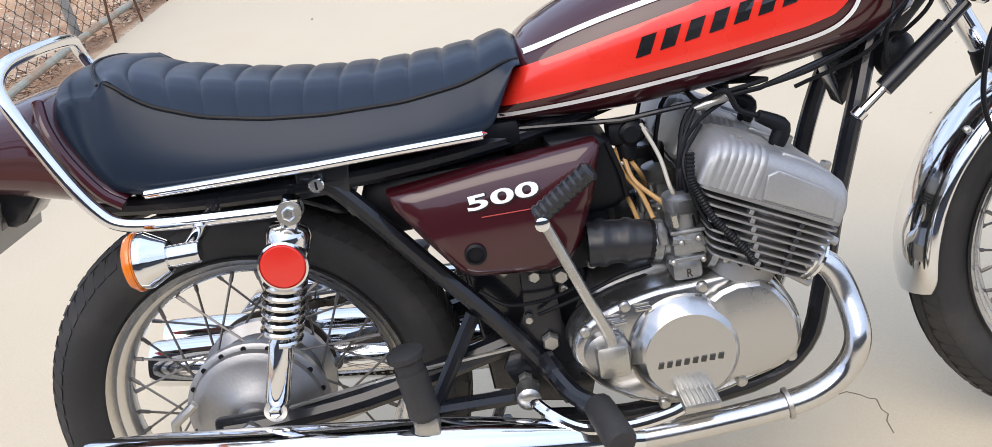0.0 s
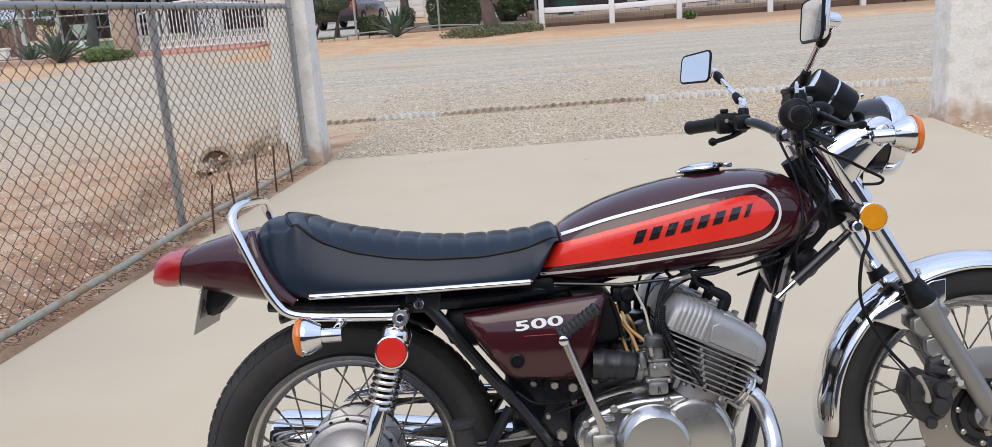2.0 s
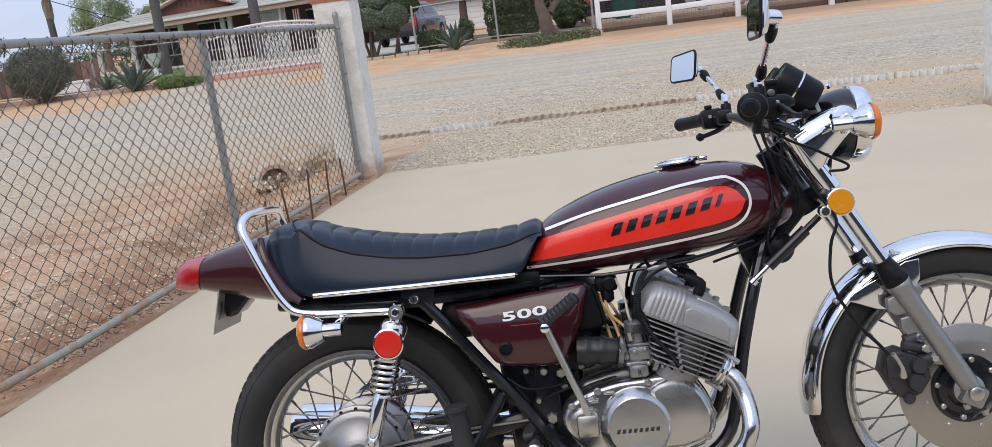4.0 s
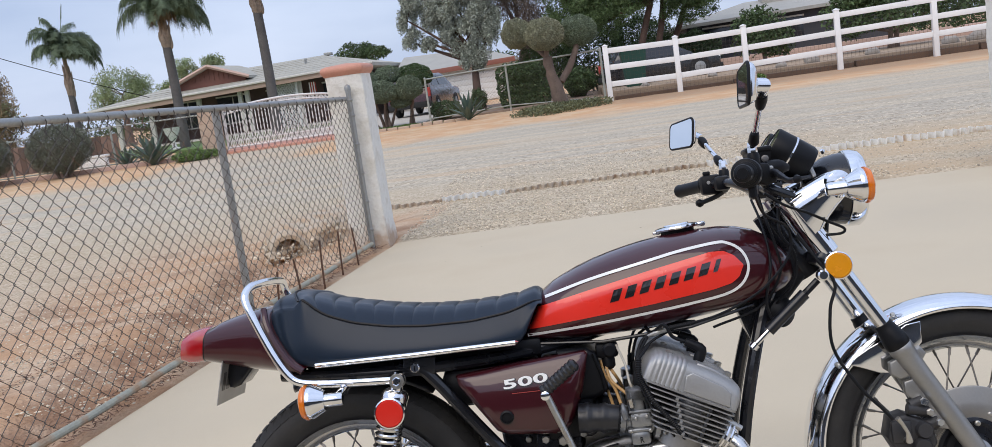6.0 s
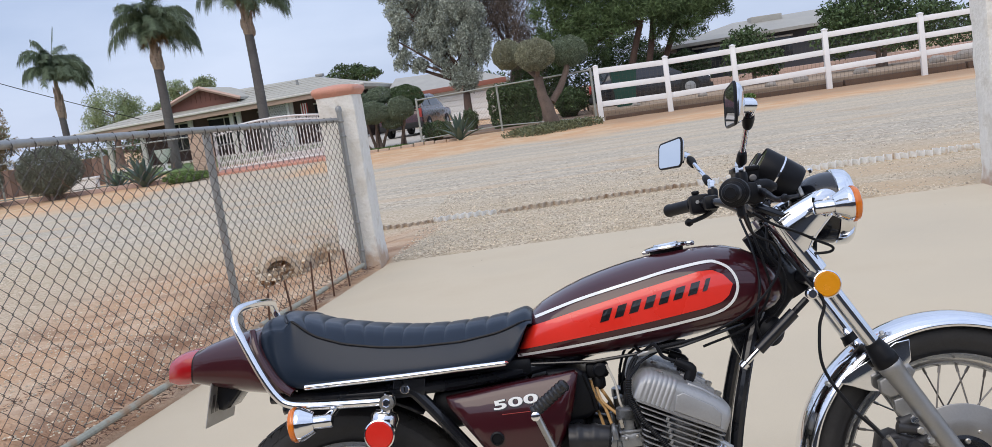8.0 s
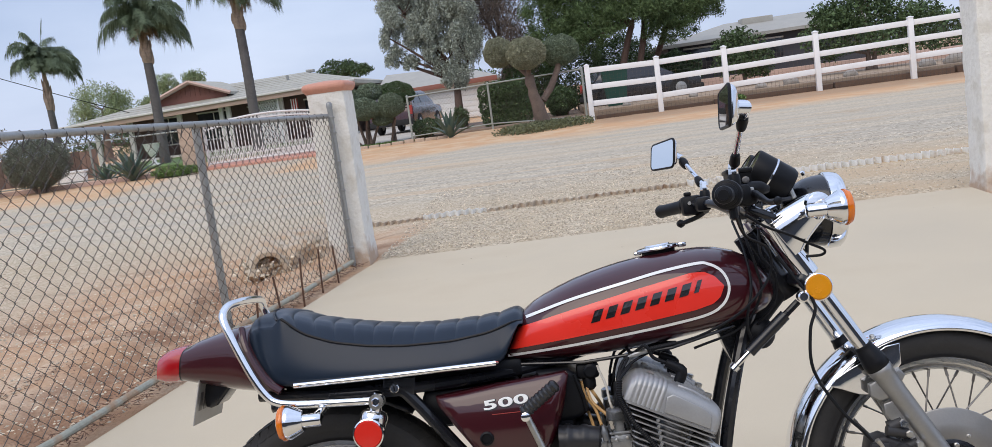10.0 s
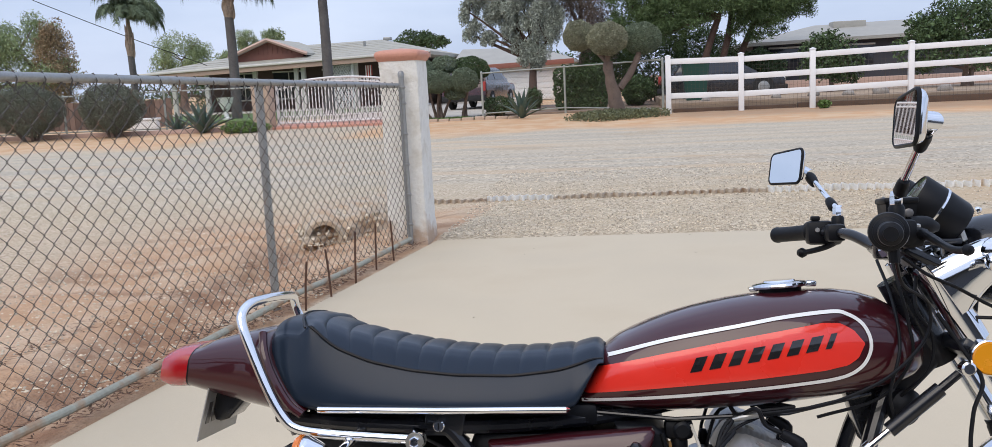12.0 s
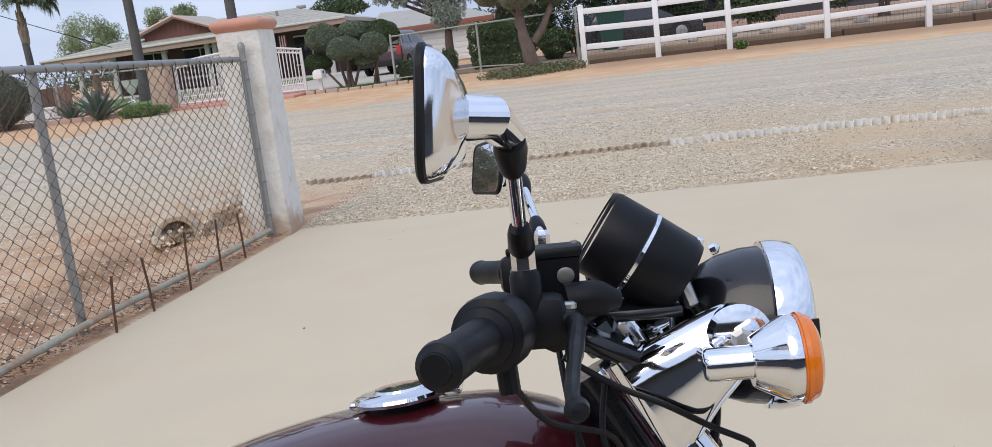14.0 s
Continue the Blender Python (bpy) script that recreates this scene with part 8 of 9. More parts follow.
# carburettors and their hoses
for y in (-0.150, 0.0, 0.150):
    cb = part("carburettor", Geo().tube([(0.612, y, 0.540), (0.640, y, 0.533), (0.690, y, 0.520)], [0.022, 0.024, 0.021], 18), CARB_ALLOY, BIKE, "cast carburettor", m=Matrix.Translation((0.010, 0, 0.002)))
    part("slide_body", Geo().lathe([(0.022, -0.035), (0.0235, 0.0), (0.0235, 0.034), (0.0262, 0.037), (0.0262, 0.056), (0.020, 0.060), (0.008, 0.064)], (0.648, y - 0.012, 0.550), (0.05, 0, 1), 20), CARB_ALLOY, cb)
    part("float_bowl", Geo().rbox((0.624, y - 0.034, 0.484), (0.668, y + 0.02, 0.516), 0.008), CARB_ALLOY, cb)
    part("bowl_flange", Geo().rbox((0.619, y - 0.038, 0.514), (0.673, y + 0.024, 0.522), 0.003), CARB_ALLOY, cb)
    part("slide_cap", Geo().lathe([q for k in range(20) for q in ((0.0272, k * 0.001), (0.0263, k * 0.001 + 0.0005))], (0.6505, y - 0.012, 0.585), (0.05, 0, 1), 20, caps=False), CARB_ALLOY, cb, "knurled slide cap")
    part("cap_gland", Geo().lathe([(0.009, 0.0), (0.009, 0.030), (0.006, 0.036)], (0.652, y - 0.012, 0.608), (0.1, 0, 1), 10), BLACK_MATT, cb)
    part("carb_block", Geo().rbox((0.628, y - 0.036, 0.523), (0.674, y + 0.02, 0.556), 0.006), CARB_ALLOY, cb)
    part("choke_body", Geo().lathe([(0.008, 0.0), (0.008, 0.020), (0.006, 0.024), (0.004, 0.034)], (0.618, y - 0.028, 0.545), (-0.1, -0.1, 1), 12), CARB_ALLOY, cb)
    part("inlet_flange", Geo().lathe([(0.028, 0.0), (0.037, 0.004), (0.037, 0.014), (0.028, 0.018)], (0.680, y, 0.525), (0.95, 0, -0.3), 16), CARB_ALLOY, cb)
    part("bell_ring", Geo().lathe([(0.029, 0.0), (0.031, 0.003), (0.031, 0.012), (0.028, 0.014)], (0.606, y, 0.541), (1, 0, -0.2), 20), CARB_ALLOY, cb)
    for dx, dz in ((0.626, 0.518), (0.668, 0.516), (0.640, 0.545), (0.664, 0.548), (0.702, 0.535), (0.698, 0.508)):
        part("carb_screw", Geo().lathe([(0.0042, 0.0), (0.0042, 0.005), (0.002, 0.007)], (dx, y - 0.037, dz), RIGHT, 8), STEEL, cb)
    if y < -0.1:
        lettering("R", Matrix.Translation((0.648, y - 0.0346, 0.4965)) @ Euler((radians(90), 0, 0)).to_matrix().to_4x4(), 0.02, 0.0006, BLACK_FILM, "bowl_letter", cb, "dark cast letter R", 0.0085, 0.0125, 0.01)
    part("intake_boot", Geo().tube(curve_pts([(0.515, y * 0.97, 0.550), (0.55, y * 0.98, 0.548), (0.585, y, 0.545), (0.614, y, 0.540)], 6), [0.033, 0.033, 0.033, 0.0355, 0.0355, 0.032, 0.0315, 0.031, 0.031, 0.0335, 0.0335, 0.0305, 0.030, 0.0295, 0.029, 0.0285, 0.028, 0.0275, 0.027], 18), BOOT_RUBBER, cb, "black rubber intake boot")
    part("boot_clamp", Geo().lathe([(0.0275, -0.005), (0.0295, -0.005), (0.0295, 0.005), (0.0275, 0.005)], (0.606, y, 0.541), (1, 0, -0.2), 18, closed=True), BLACK_MATT, cb)
    part("throttle_cable", Geo().tube(curve_pts([(0.651, y - 0.012, 0.612), (0.655, y - 0.01, 0.66), (0.69, y * 0.8, 0.715), (0.80, -0.105, 0.732)], 5), 0.0035, 6), BLACK_MATT, cb)
    part("mixture_tube", Geo().tube([(0.628, y - 0.030, 0.548), (0.686, y - 0.026, 0.536)], [0.009, 0.008], 10), CARB_ALLOY, cb)
    part("fuel_inlet", Geo().tube([(0.634, y - 0.026, 0.566), (0.634, y - 0.044, 0.574), (0.632, y - 0.046, 0.590)], 0.0052, 8), STEEL, cb)
    part("drain_plug", Geo().lathe([(0.009, 0.0), (0.009, 0.010), (0.006, 0.012)], (0.646, y - 0.008, 0.485), (0, 0, -1), 6), STEEL, cb, "", 20)
    part("body_rib", Geo().rbox((0.626, y - 0.040, 0.556), (0.676, y + 0.018, 0.562), 0.002, 1), CARB_ALLOY, cb)
    part("intake_manifold", Geo().tube([(0.688, y, 0.520), (0.715, y, 0.510)], [0.023, 0.028], 16), CARB_ALLOY, cb)
ab = part("airbox", Geo().prism([(0.490, 0.704), (0.560, 0.703), (0.580, 0.688), (0.599, 0.604), (0.578, 0.590), (0.530, 0.580), (0.490, 0.578)], -0.122, 0.122, 0.012), BLACK_MATT, BIKE, "black moulded airbox behind the side cover", 40)
part("airbox_seam", Geo().tube([(0.574, -0.124, 0.690), (0.589, -0.124, 0.640), (0.593, -0.124, 0.606)], 0.004, 8), BLACK_MATT, ab)
fp = part("fuel_tap", Geo().rbox((0.580, -0.098, 0.672), (0.632, -0.058, 0.708), 0.009), BLACK_MATT, BIKE, "black fuel tap under the tank")
part("tap_bowl", Geo().lathe([(0.014, 0.0), (0.016, 0.006), (0.016, 0.022), (0.010, 0.028)], (0.606, -0.082, 0.674), (0, 0, -1), 16), BLACK_MATT, fp)
part("tap_lever", Geo().lathe([(0.017, 0.0), (0.017, 0.008), (0.012, 0.012)], (0.612, -0.098, 0.690), RIGHT, 16), BLACK_MATT, fp)
for pts in ([(0.590, -0.085, 0.668), (0.594, -0.095, 0.635), (0.612, -0.12, 0.608), (0.622, -0.15, 0.575)], [(0.598, -0.085, 0.668), (0.606, -0.11, 0.625), (0.635, -0.15, 0.598), (0.640, -0.165, 0.59)], [(0.606, -0.08, 0.650), (0.618, -0.09, 0.630), (0.630, -0.06, 0.60), (0.636, 0.0, 0.565)], [(0.583, -0.08, 0.668), (0.588, -0.07, 0.62), (0.600, -0.10, 0.585), (0.606, -0.12, 0.56)]):
    part("fuel_hose", Geo().tube(curve_pts(pts, 6), 0.0036, 8), FUEL_LINE, BIKE, "amber fuel hose")
part("vent_hose", Geo().tube(curve_pts([(0.628, -0.10, 0.70), (0.642, -0.14, 0.66), (0.646, -0.17, 0.625), (0.655, -0.168, 0.600)], 6), 0.0030, 8), CLEAR_HOSE, BIKE, "clear vent hose")


# ---- exhaust ----
def exhaust(s, y_out, flange_y, name="exhaust"):
    f = Vector((0.836, flange_y, 0.480))
    pts = curve_pts([f, f + Vector((0.028, s * 0.008, -0.02)), (0.881, s * (abs(flange_y) + 0.022), 0.414), (0.882, y_out, 0.365), (0.862, y_out, 0.318), (0.815, y_out, 0.286), (0.74, y_out, 0.272), (0.62, y_out, 0.264), (0.52, y_out, 0.262)], 6)
    ex = part(name, Geo().tube(pts, 0.0188, 20), SATIN_CHROME, BIKE, "chromed exhaust pipe")
    part("flange", Geo().lathe([(0.020, -0.012), (0.031, -0.010), (0.033, 0.004), (0.029, 0.012), (0.021, 0.013)], f, Vector((0.8, 0, -0.6)), 12), STEEL, ex, "", 25)
    for off in (-0.004, 0.006):
        part("clamp_ring", Geo().lathe([(0.030, -0.002), (0.0355, -0.002), (0.0355, 0.002), (0.030, 0.002)], f + Vector((0.8, 0, -0.6)) * off, Vector((0.8, 0, -0.6)), 20, closed=True), CHROME, ex, "", 25)
    for q in (0.035, -0.035):
        c = f + Vector((0.6, 0, 0.8)) * q
        part("clamp_bolt", Geo().tube([c - Vector((0.8, 0, -0.6)) * 0.016, c + Vector((0.8, 0, -0.6)) * 0.024], 0.0065, 8), STEEL, ex)
    a, b = Vector((0.56, y_out, 0.263)), Vector((-0.235, y_out, 0.366))
    L = (b - a).length
    prof = [(0.021, 0.0), (0.0225, 0.03), (0.034, 0.14), (0.043, 0.24), (0.0455, 0.32), (0.0455, L * 0.86), (0.044, L * 0.9), (0.041, L - 0.01), (0.038, L), (0.034, L), (0.034, L - 0.05), (0.001, L - 0.05)]
    part("muffler", Geo().lathe(prof, a, b - a, 36), CHROME, ex, "long chromed muffler")
    part("pipe_joint", Geo().lathe([(0.0206, -0.004), (0.0235, -0.003), (0.0235, 0.003), (0.0206, 0.004)], (0.775, y_out, 0.277), Vector((1, 0, 0.15)), 18, closed=True), STEEL, ex)
    part("weld_seam", Geo().tube([a + (b - a) * u + Vector((0, s * 0.0215 * (1 + u * 1.2) * 0.97, 0)) for u in (0.06, 0.2, 0.3, 0.9)], 0.0022, 5), CHROME, ex)


exhaust(-1, -0.205, -0.155)
exhaust(1, 0.215, 0.155)
exhaust(1, 0.125, 0.01)

# foot controls
pg = part("rider_peg", Geo().lathe([(0.010, 0.0), (0.0215, 0.004), (0.0225, 0.02), (0.0235, 0.085), (0.020, 0.092), (0.008, 0.094)], (0.500, -0.205, 0.330), (0.22, -0.95, -0.18), 12), RUBBER, BIKE, "ribbed black rubber foot peg")
part("peg_arm", Geo().tube(curve_pts([(0.44, -0.125, 0.375), (0.455, -0.16, 0.355), (0.475, -0.19, 0.338), (0.503, -0.212, 0.329)], 4), 0.015, 10), BLACK_PAINT, pg)
bp = part("brake_pedal", Geo().tube(curve_pts([(0.405, -0.165, 0.338), (0.43, -0.195, 0.322), (0.475, -0.215, 0.300), (0.54, -0.226, 0.298), (0.60, -0.232, 0.310), (0.63, -0.236, 0.325)], 5), 0.0092, 10), CHROME, BIKE, "chromed brake pedal lever")
part("pedal_pad", Geo().rbox((0.615, -0.262, 0.322), (0.668, -0.214, 0.336), 0.004), STEEL, bp, "knurled pedal pad")
for k in range(7):
    part("pad_ridge", Geo().rbox((0.618 + k * 0.007, -0.2625, 0.336), (0.6215 + k * 0.007, -0.2135, 0.3375), 0.0006, 1), STEEL, bp)
part("pedal_pivot", Geo().lathe([(0.018, 0.0), (0.018, 0.03), (0.013, 0.034), (0.006, 0.035)], (0.405, -0.145, 0.338), RIGHT, 16), STEEL, bp)

# ---- front end ----
FORK_TOP, FORK_MID, FORK_LOW = Vector((1.040, 0, 1.000)), Vector((1.2265, 0, 0.667)), Vector((1.388, 0, 0.372))
fa = (FORK_LOW - FORK_TOP).normalized()
for s in (-1, 1):
    o = Vector((0, s * 0.098, 0))
    fk = part("fork_tube", Geo().tube([FORK_TOP + o, FORK_MID + o + fa * 0.05], 0.0178, 20), CHROME, BIKE, "chromed fork tube")
    part("fork_boot", Geo().lathe([(0.0182, -0.016), (0.0205, -0.014), (0.0205, -0.006), (0.0225, -0.002), (0.0262, 0.018), (0.0275, 0.024), (0.0285, 0.028), (0.0285, 0.042), (0.026, 0.046)], FORK_MID + o, fa, 22), BLACK_MATT, fk, "black rubber dust boot")
    part("fork_slider", Geo().lathe([(0.0255, 0.044), (0.0275, 0.047), (0.0275, 0.058), (0.0255, 0.062), (0.0245, 0.085), (0.0228, 0.115), (0.0222, 0.26), (0.0215, 0.32), (0.018, 0.345), (0.006, 0.352)], FORK_MID + o, fa, 22), FORK_GREY, fk, "grey cast fork slider")
    part("axle_clamp", Geo().rbox((-0.026, -0.017, -0.026), (0.026, 0.017, 0.022), 0.008, m=Matrix.Translation(FORK_LOW + o * 1.0 + Vector((0.004, 0, -0.012))) @ Euler((0, radians(28), 0)).to_matrix().to_4x4()), FORK_GREY, fk)
    for dx in (-0.02, 0.022):
        part("clamp_nut", Geo().lathe([(0.0075, 0), (0.0075, 0.012)], FORK_LOW + o + Vector((dx * 0.9 + 0.004, 0, -0.040 - dx * 0.4)), (0.3, 0, -0.9), 6), STEEL, fk, "", 20)
    part("slider_lug", Geo().prism([(1.222, 0.592), (1.262, 0.610), (1.292, 0.622), (1.304, 0.605), (1.285, 0.575), (1.262, 0.556), (1.240, 0.552), (1.222, 0.566)], s * 0.092 - 0.010, s * 0.092 + 0.010, 0.005), FORK_GREY, fk)
    # headlamp ear sleeve round the upper tube
    ear = part("headlamp_ear", Geo().lathe([(0.0205, 0.012), (0.0255, 0.014), (0.0265, 0.03), (0.0255, 0.17), (0.021, 0.176)], FORK_TOP + o, fa, 24), CHROME, BIKE, "chromed headlamp ear")
    rings = []
    for u, cx, cz, hh, ww, sk in ((0.0, 1.070, 0.935, 0.056, 0.020, 0.55), (0.25, 1.088, 0.952, 0.050, 0.023, 0.55), (0.5, 1.108, 0.970, 0.043, 0.0245, 0.6), (0.75, 1.130, 0.986, 0.037, 0.0250, 0.65), (0.95, 1.150, 0.999, 0.032, 0.0250, 0.7), (1.0, 1.162, 1.006, 0.029, 0.0240, 0.7), (1.05, 1.172, 1.012, 0.020, 0.018, 0.7)):
        rings.append([(cx + hh * sk * math.sin(2 * math.pi * k / 24), s * (0.112 + ww * math.cos(2 * math.pi * k / 24)), cz - hh * math.sin(2 * math.pi * k / 24) * 0.85) for k in range(24)])
    part("ear_arm", Geo().loft(rings), CHROME, ear, "broad chrome lamp arm", 60)
    part("ear_boss", Geo().lathe([(0.030, -0.016), (0.031, 0.006), (0.026, 0.012), (0.014, 0.015), (0.001, 0.015)], (1.154, s * 0.126, 1.001), (0, s, 0), 28), CHROME, ear)
    part("ear_nut", Geo().lathe([(0.011, 0.014), (0.011, 0.022), (0.007, 0.025)], (1.154, s * 0.126, 1.001), (0, s, 0), 6), STEEL, ear, "", 20)
    rf = part("fork_reflector", Geo().lathe([(0.0285, 0.0), (0.0285, 0.009), (0.026, 0.012), (0.001, 0.0135)], (1.132, s * 0.128, 0.823), (0, s, 0), 32), AMBER_FLAT, BIKE, "round amber reflector")
    part("reflector_rim", Geo().lathe([(0.0286, -0.006), (0.031, -0.005), (0.031, 0.009), (0.0286, 0.010)], (1.132, s * 0.128, 0.823), (0, s, 0), 32, closed=True), CHROME, rf)
    part("fork_bolt", Geo().lathe([(0.012, 0), (0.012, 0.012), (0.008, 0.015)], FORK_TOP + o - fa * 0.012, -fa, 6), CHROME, BIKE, "", 20)
for p, w in ((FORK_TOP + fa * 0.01, 0.024), (FORK_TOP + fa * 0.205, 0.032)):
    bm_m = Matrix.Translation(p) @ Euler((0, radians(28.3), 0)).to_matrix().to_4x4()
    part("triple_clamp", Geo().rbox((-0.055, -0.125, -w / 2), (0.026, 0.125, w / 2), 0.011, m=bm_m), BLACK_PAINT, BIKE, "black fork yoke")
part("steering_nut", Geo().lathe([(0.020, 0), (0.020, 0.014), (0.013, 0.020)], FORK_TOP + Vector((-0.028, 0, 0.005)), -fa, 6), CHROME, BIKE, "", 20)
part("clamp_bolt", Geo().lathe([(0.0125, 0), (0.0125, 0.02), (0.009, 0.023)], (1.095, -0.126, 0.806), RIGHT, 12), CHROME, BIKE)

front = wheel("front_wheel", FW, FR, 0.090, 0.250, (0.062, 0.035), 2, "chromed front rim with laced spokes")
part("hub", Geo().lathe([(0.02, 0.075), (0.04, 0.07), (0.07, 0.045), (0.072, 0.03), (0.045, 0.02), (0.042, -0.02), (0.072, -0.03), (0.078, -0.05), (0.05, -0.066), (0.03, -0.075)], FW, (0, 1, 0), 36), SATIN, front, "cast alloy front hub")
part("brake_disc", Geo().lathe([(0.074, -0.0035), (0.116, -0.0035), (0.117, -0.003), (0.146, -0.003), (0.148, -0.002), (0.148, 0.002), (0.146, 0.0035), (0.074, 0.0035)], FW + Vector((0, -0.066, 0)), (0, 1, 0), 80, closed=True), DISC_STEEL, front, "steel brake disc")
part("disc_carrier", Geo().lathe([(0.070, -0.012), (0.078, -0.008), (0.078, 0.006), (0.070, 0.008), (0.060, 0.002), (0.045, 0.004), (0.035, 0.016), (0.022, 0.018)], FW + Vector((0, -0.066, 0)), RIGHT, 48), BLACK_PAINT, front, "black disc carrier")
part("carrier_boss", Geo().lathe([(0.036, 0.0), (0.034, 0.022), (0.024, 0.030), (0.001, 0.030)], FW + Vector((0, -0.066, 0)), RIGHT, 32), SATIN, front)
for k in range(8):
    a = 2 * math.pi * k / 8 + 0.2
    part("disc_rivet", Geo().lathe([(0.0065, 0.0), (0.0065, 0.012), (0.004, 0.014)], FW + Vector((0.066 * math.sin(a), -0.066, 0.066 * math.cos(a))), RIGHT, 10), STEEL, front)
    part("disc_screw", Geo().lathe([(0.0048, 0.0), (0.0048, 0.0055), (0.003, 0.007)], FW + Vector((0.092 * math.sin(a + 0.3), -0.066, 0.092 * math.cos(a + 0.3))), RIGHT, 8), STEEL, front)
part("front_axle", Geo().lathe([(0.011, -0.13), (0.011, 0.118), (0.016, 0.119), (0.016, 0.130), (0.012, 0.132)], FW, RIGHT, 14), STEEL, BIKE)
cal = part("brake_caliper", Geo().prism([(1.188, 0.425), (1.200, 0.468), (1.232, 0.476), (1.262, 0.462), (1.288, 0.440), (1.294, 0.404), (1.272, 0.372), (1.240, 0.356), (1.214, 0.372)], -0.108, -0.042, 0.010), CALIPER_GREY, BIKE, "dark grey brake caliper", 35, m=Matrix.Translation((0.009, 0, 0.002)))
for cx, cz, r, h in ((1.266, 0.437, 0.019, 0.014), (1.258, 0.400, 0.021, 0.014), (1.240, 0.364, 0.013, 0.010)):
    part("piston_housing", Geo().lathe([(r, 0.0), (r, h * 0.6), (r * 0.82, h), (0.001, h)], (cx, -0.107, cz), RIGHT, 22), CALIPER_GREY, cal)
part("caliper_bridge", Geo().rbox((1.196, -0.114, 0.412), (1.240, -0.100, 0.462), 0.006), CALIPER_GREY, cal)
part("caliper_bracket", Geo().prism([(1.238, 0.545), (1.270, 0.552), (1.330, 0.452), (1.322, 0.430), (1.300, 0.436), (1.286, 0.462), (1.268, 0.480), (1.252, 0.502), (1.238, 0.520)], -0.104, -0.086, 0.004), FORK_GREY, cal, "grey cast caliper bracket", 35)
part("slide_pin", Geo().tube([(1.236, -0.106, 0.486), (1.281, -0.106, 0.476)], [0.0125, 0.011], 14), CALIPER_GREY, cal)
part("pin_bolt", Geo().lathe([(0.0085, 0), (0.0085, 0.012), (0.006, 0.014)], (1.281, -0.108, 0.476), RIGHT, 6), STEEL, cal, "", 20)
for x, z in ((1.271, 0.500), (1.299, 0.452)):
    part("caliper_lug", Geo().tube([(x - 0.026, -0.098, z - 0.010), (x + 0.002, -0.098, z)], [0.016, 0.014], 14), CALIPER_GREY, cal)
    part("caliper_bolt", Geo().lathe([(0.0095, 0), (0.0095, 0.014), (0.0075, 0.017)], (x, -0.108, z), RIGHT, 6), CHROME, cal, "", 20)
part("caliper_union", Geo().tube([(1.226, -0.112, 0.420), (1.226, -0.128, 0.421), (1.224, -0.132, 0.440), (1.213, -0.137, 0.462), (1.203, -0.142, 0.476)], [0.008, 0.008, 0.0042, 0.0042, 0.0055], 10), STEEL, cal)
part("brake_hose", Geo().tube(curve_pts([(1.203, -0.142, 0.476), (1.185, -0.145, 0.500), (1.14, -0.148, 0.555), (1.095, -0.15, 0.645), (1.10, -0.145, 0.73), (1.118, -0.14, 0.785), (1.09, -0.128, 0.84), (1.055, -0.115, 0.90)], 6), 0.0038, 8), BLACK_MATT, BIKE, "black brake hose")

fg = mudguard("front_mudguard", FW, 0.3535, 33, 187, 0.064, CHROME, "deep chromed front mudguard", n=60, depth=0.026)
for s in (-1, 1):
    part("stay_plate", Geo().prism([(1.146, 0.590), (1.158, 0.606), (1.190, 0.624), (1.235, 0.644), (1.278, 0.668), (1.310, 0.672), (1.308, 0.625), (1.285, 0.600), (1.250, 0.560), (1.208, 0.566), (1.172, 0.581)], s * 0.066 - 0.003, s * 0.066 + 0.003, 0.002), CHROME, fg)
for a0 in (112, 140):
    a = radians(a0)
    part("mudguard_rivet", Geo().lathe([(0.006, -0.001), (0.006, 0.002), (0.003, 0.004)], FW + Vector((0.3475 * math.cos(a), -0.048, 0.3475 * math.sin(a))), Vector((math.cos(a) * 0.7, -0.7, math.sin(a) * 0.7)), 10), STEEL, fg)

# headlamp
HC, HA = Vector((1.178, 0, 0.991)), Vector((1, 0, -0.06)).normalized()
hl = part("headlamp", Geo().lathe([(0.012, -0.075), (0.035, -0.070), (0.060, -0.052), (0.075, -0.025), (0.082, 0.0), (0.084, 0.022)], HC, HA, 44), BLACK_PAINT, BIKE, "black headlamp bowl with a chrome rim")
part("rim", Geo().lathe([(0.0845, 0.018), (0.0885, 0.020), (0.0895, 0.034), (0.087, 0.050), (0.081, 0.057), (0.076, 0.056), (0.076, 0.046)], HC, HA, 48), CHROME, hl, "chrome headlamp rim")
part("lens", Geo().lathe([(0.0765, 0.048), (0.0765, 0.053), (0.060, 0.064), (0.030, 0.071), (0.001, 0.073)], HC, HA, 40), CLEAR, hl, "clear fluted lens")
part("lamp_reflector", Geo().lathe([(0.075, 0.044), (0.055, 0.010), (0.025, -0.012), (0.001, -0.016)], HC, HA, 40), MIRROR, hl)
part("rim_mark", Geo().rbox((1.222, -0.088, 0.985), (1.238, -0.0865, 1.005), 0.001, 1), BLACK_FILM, hl, "plain small dark mark")

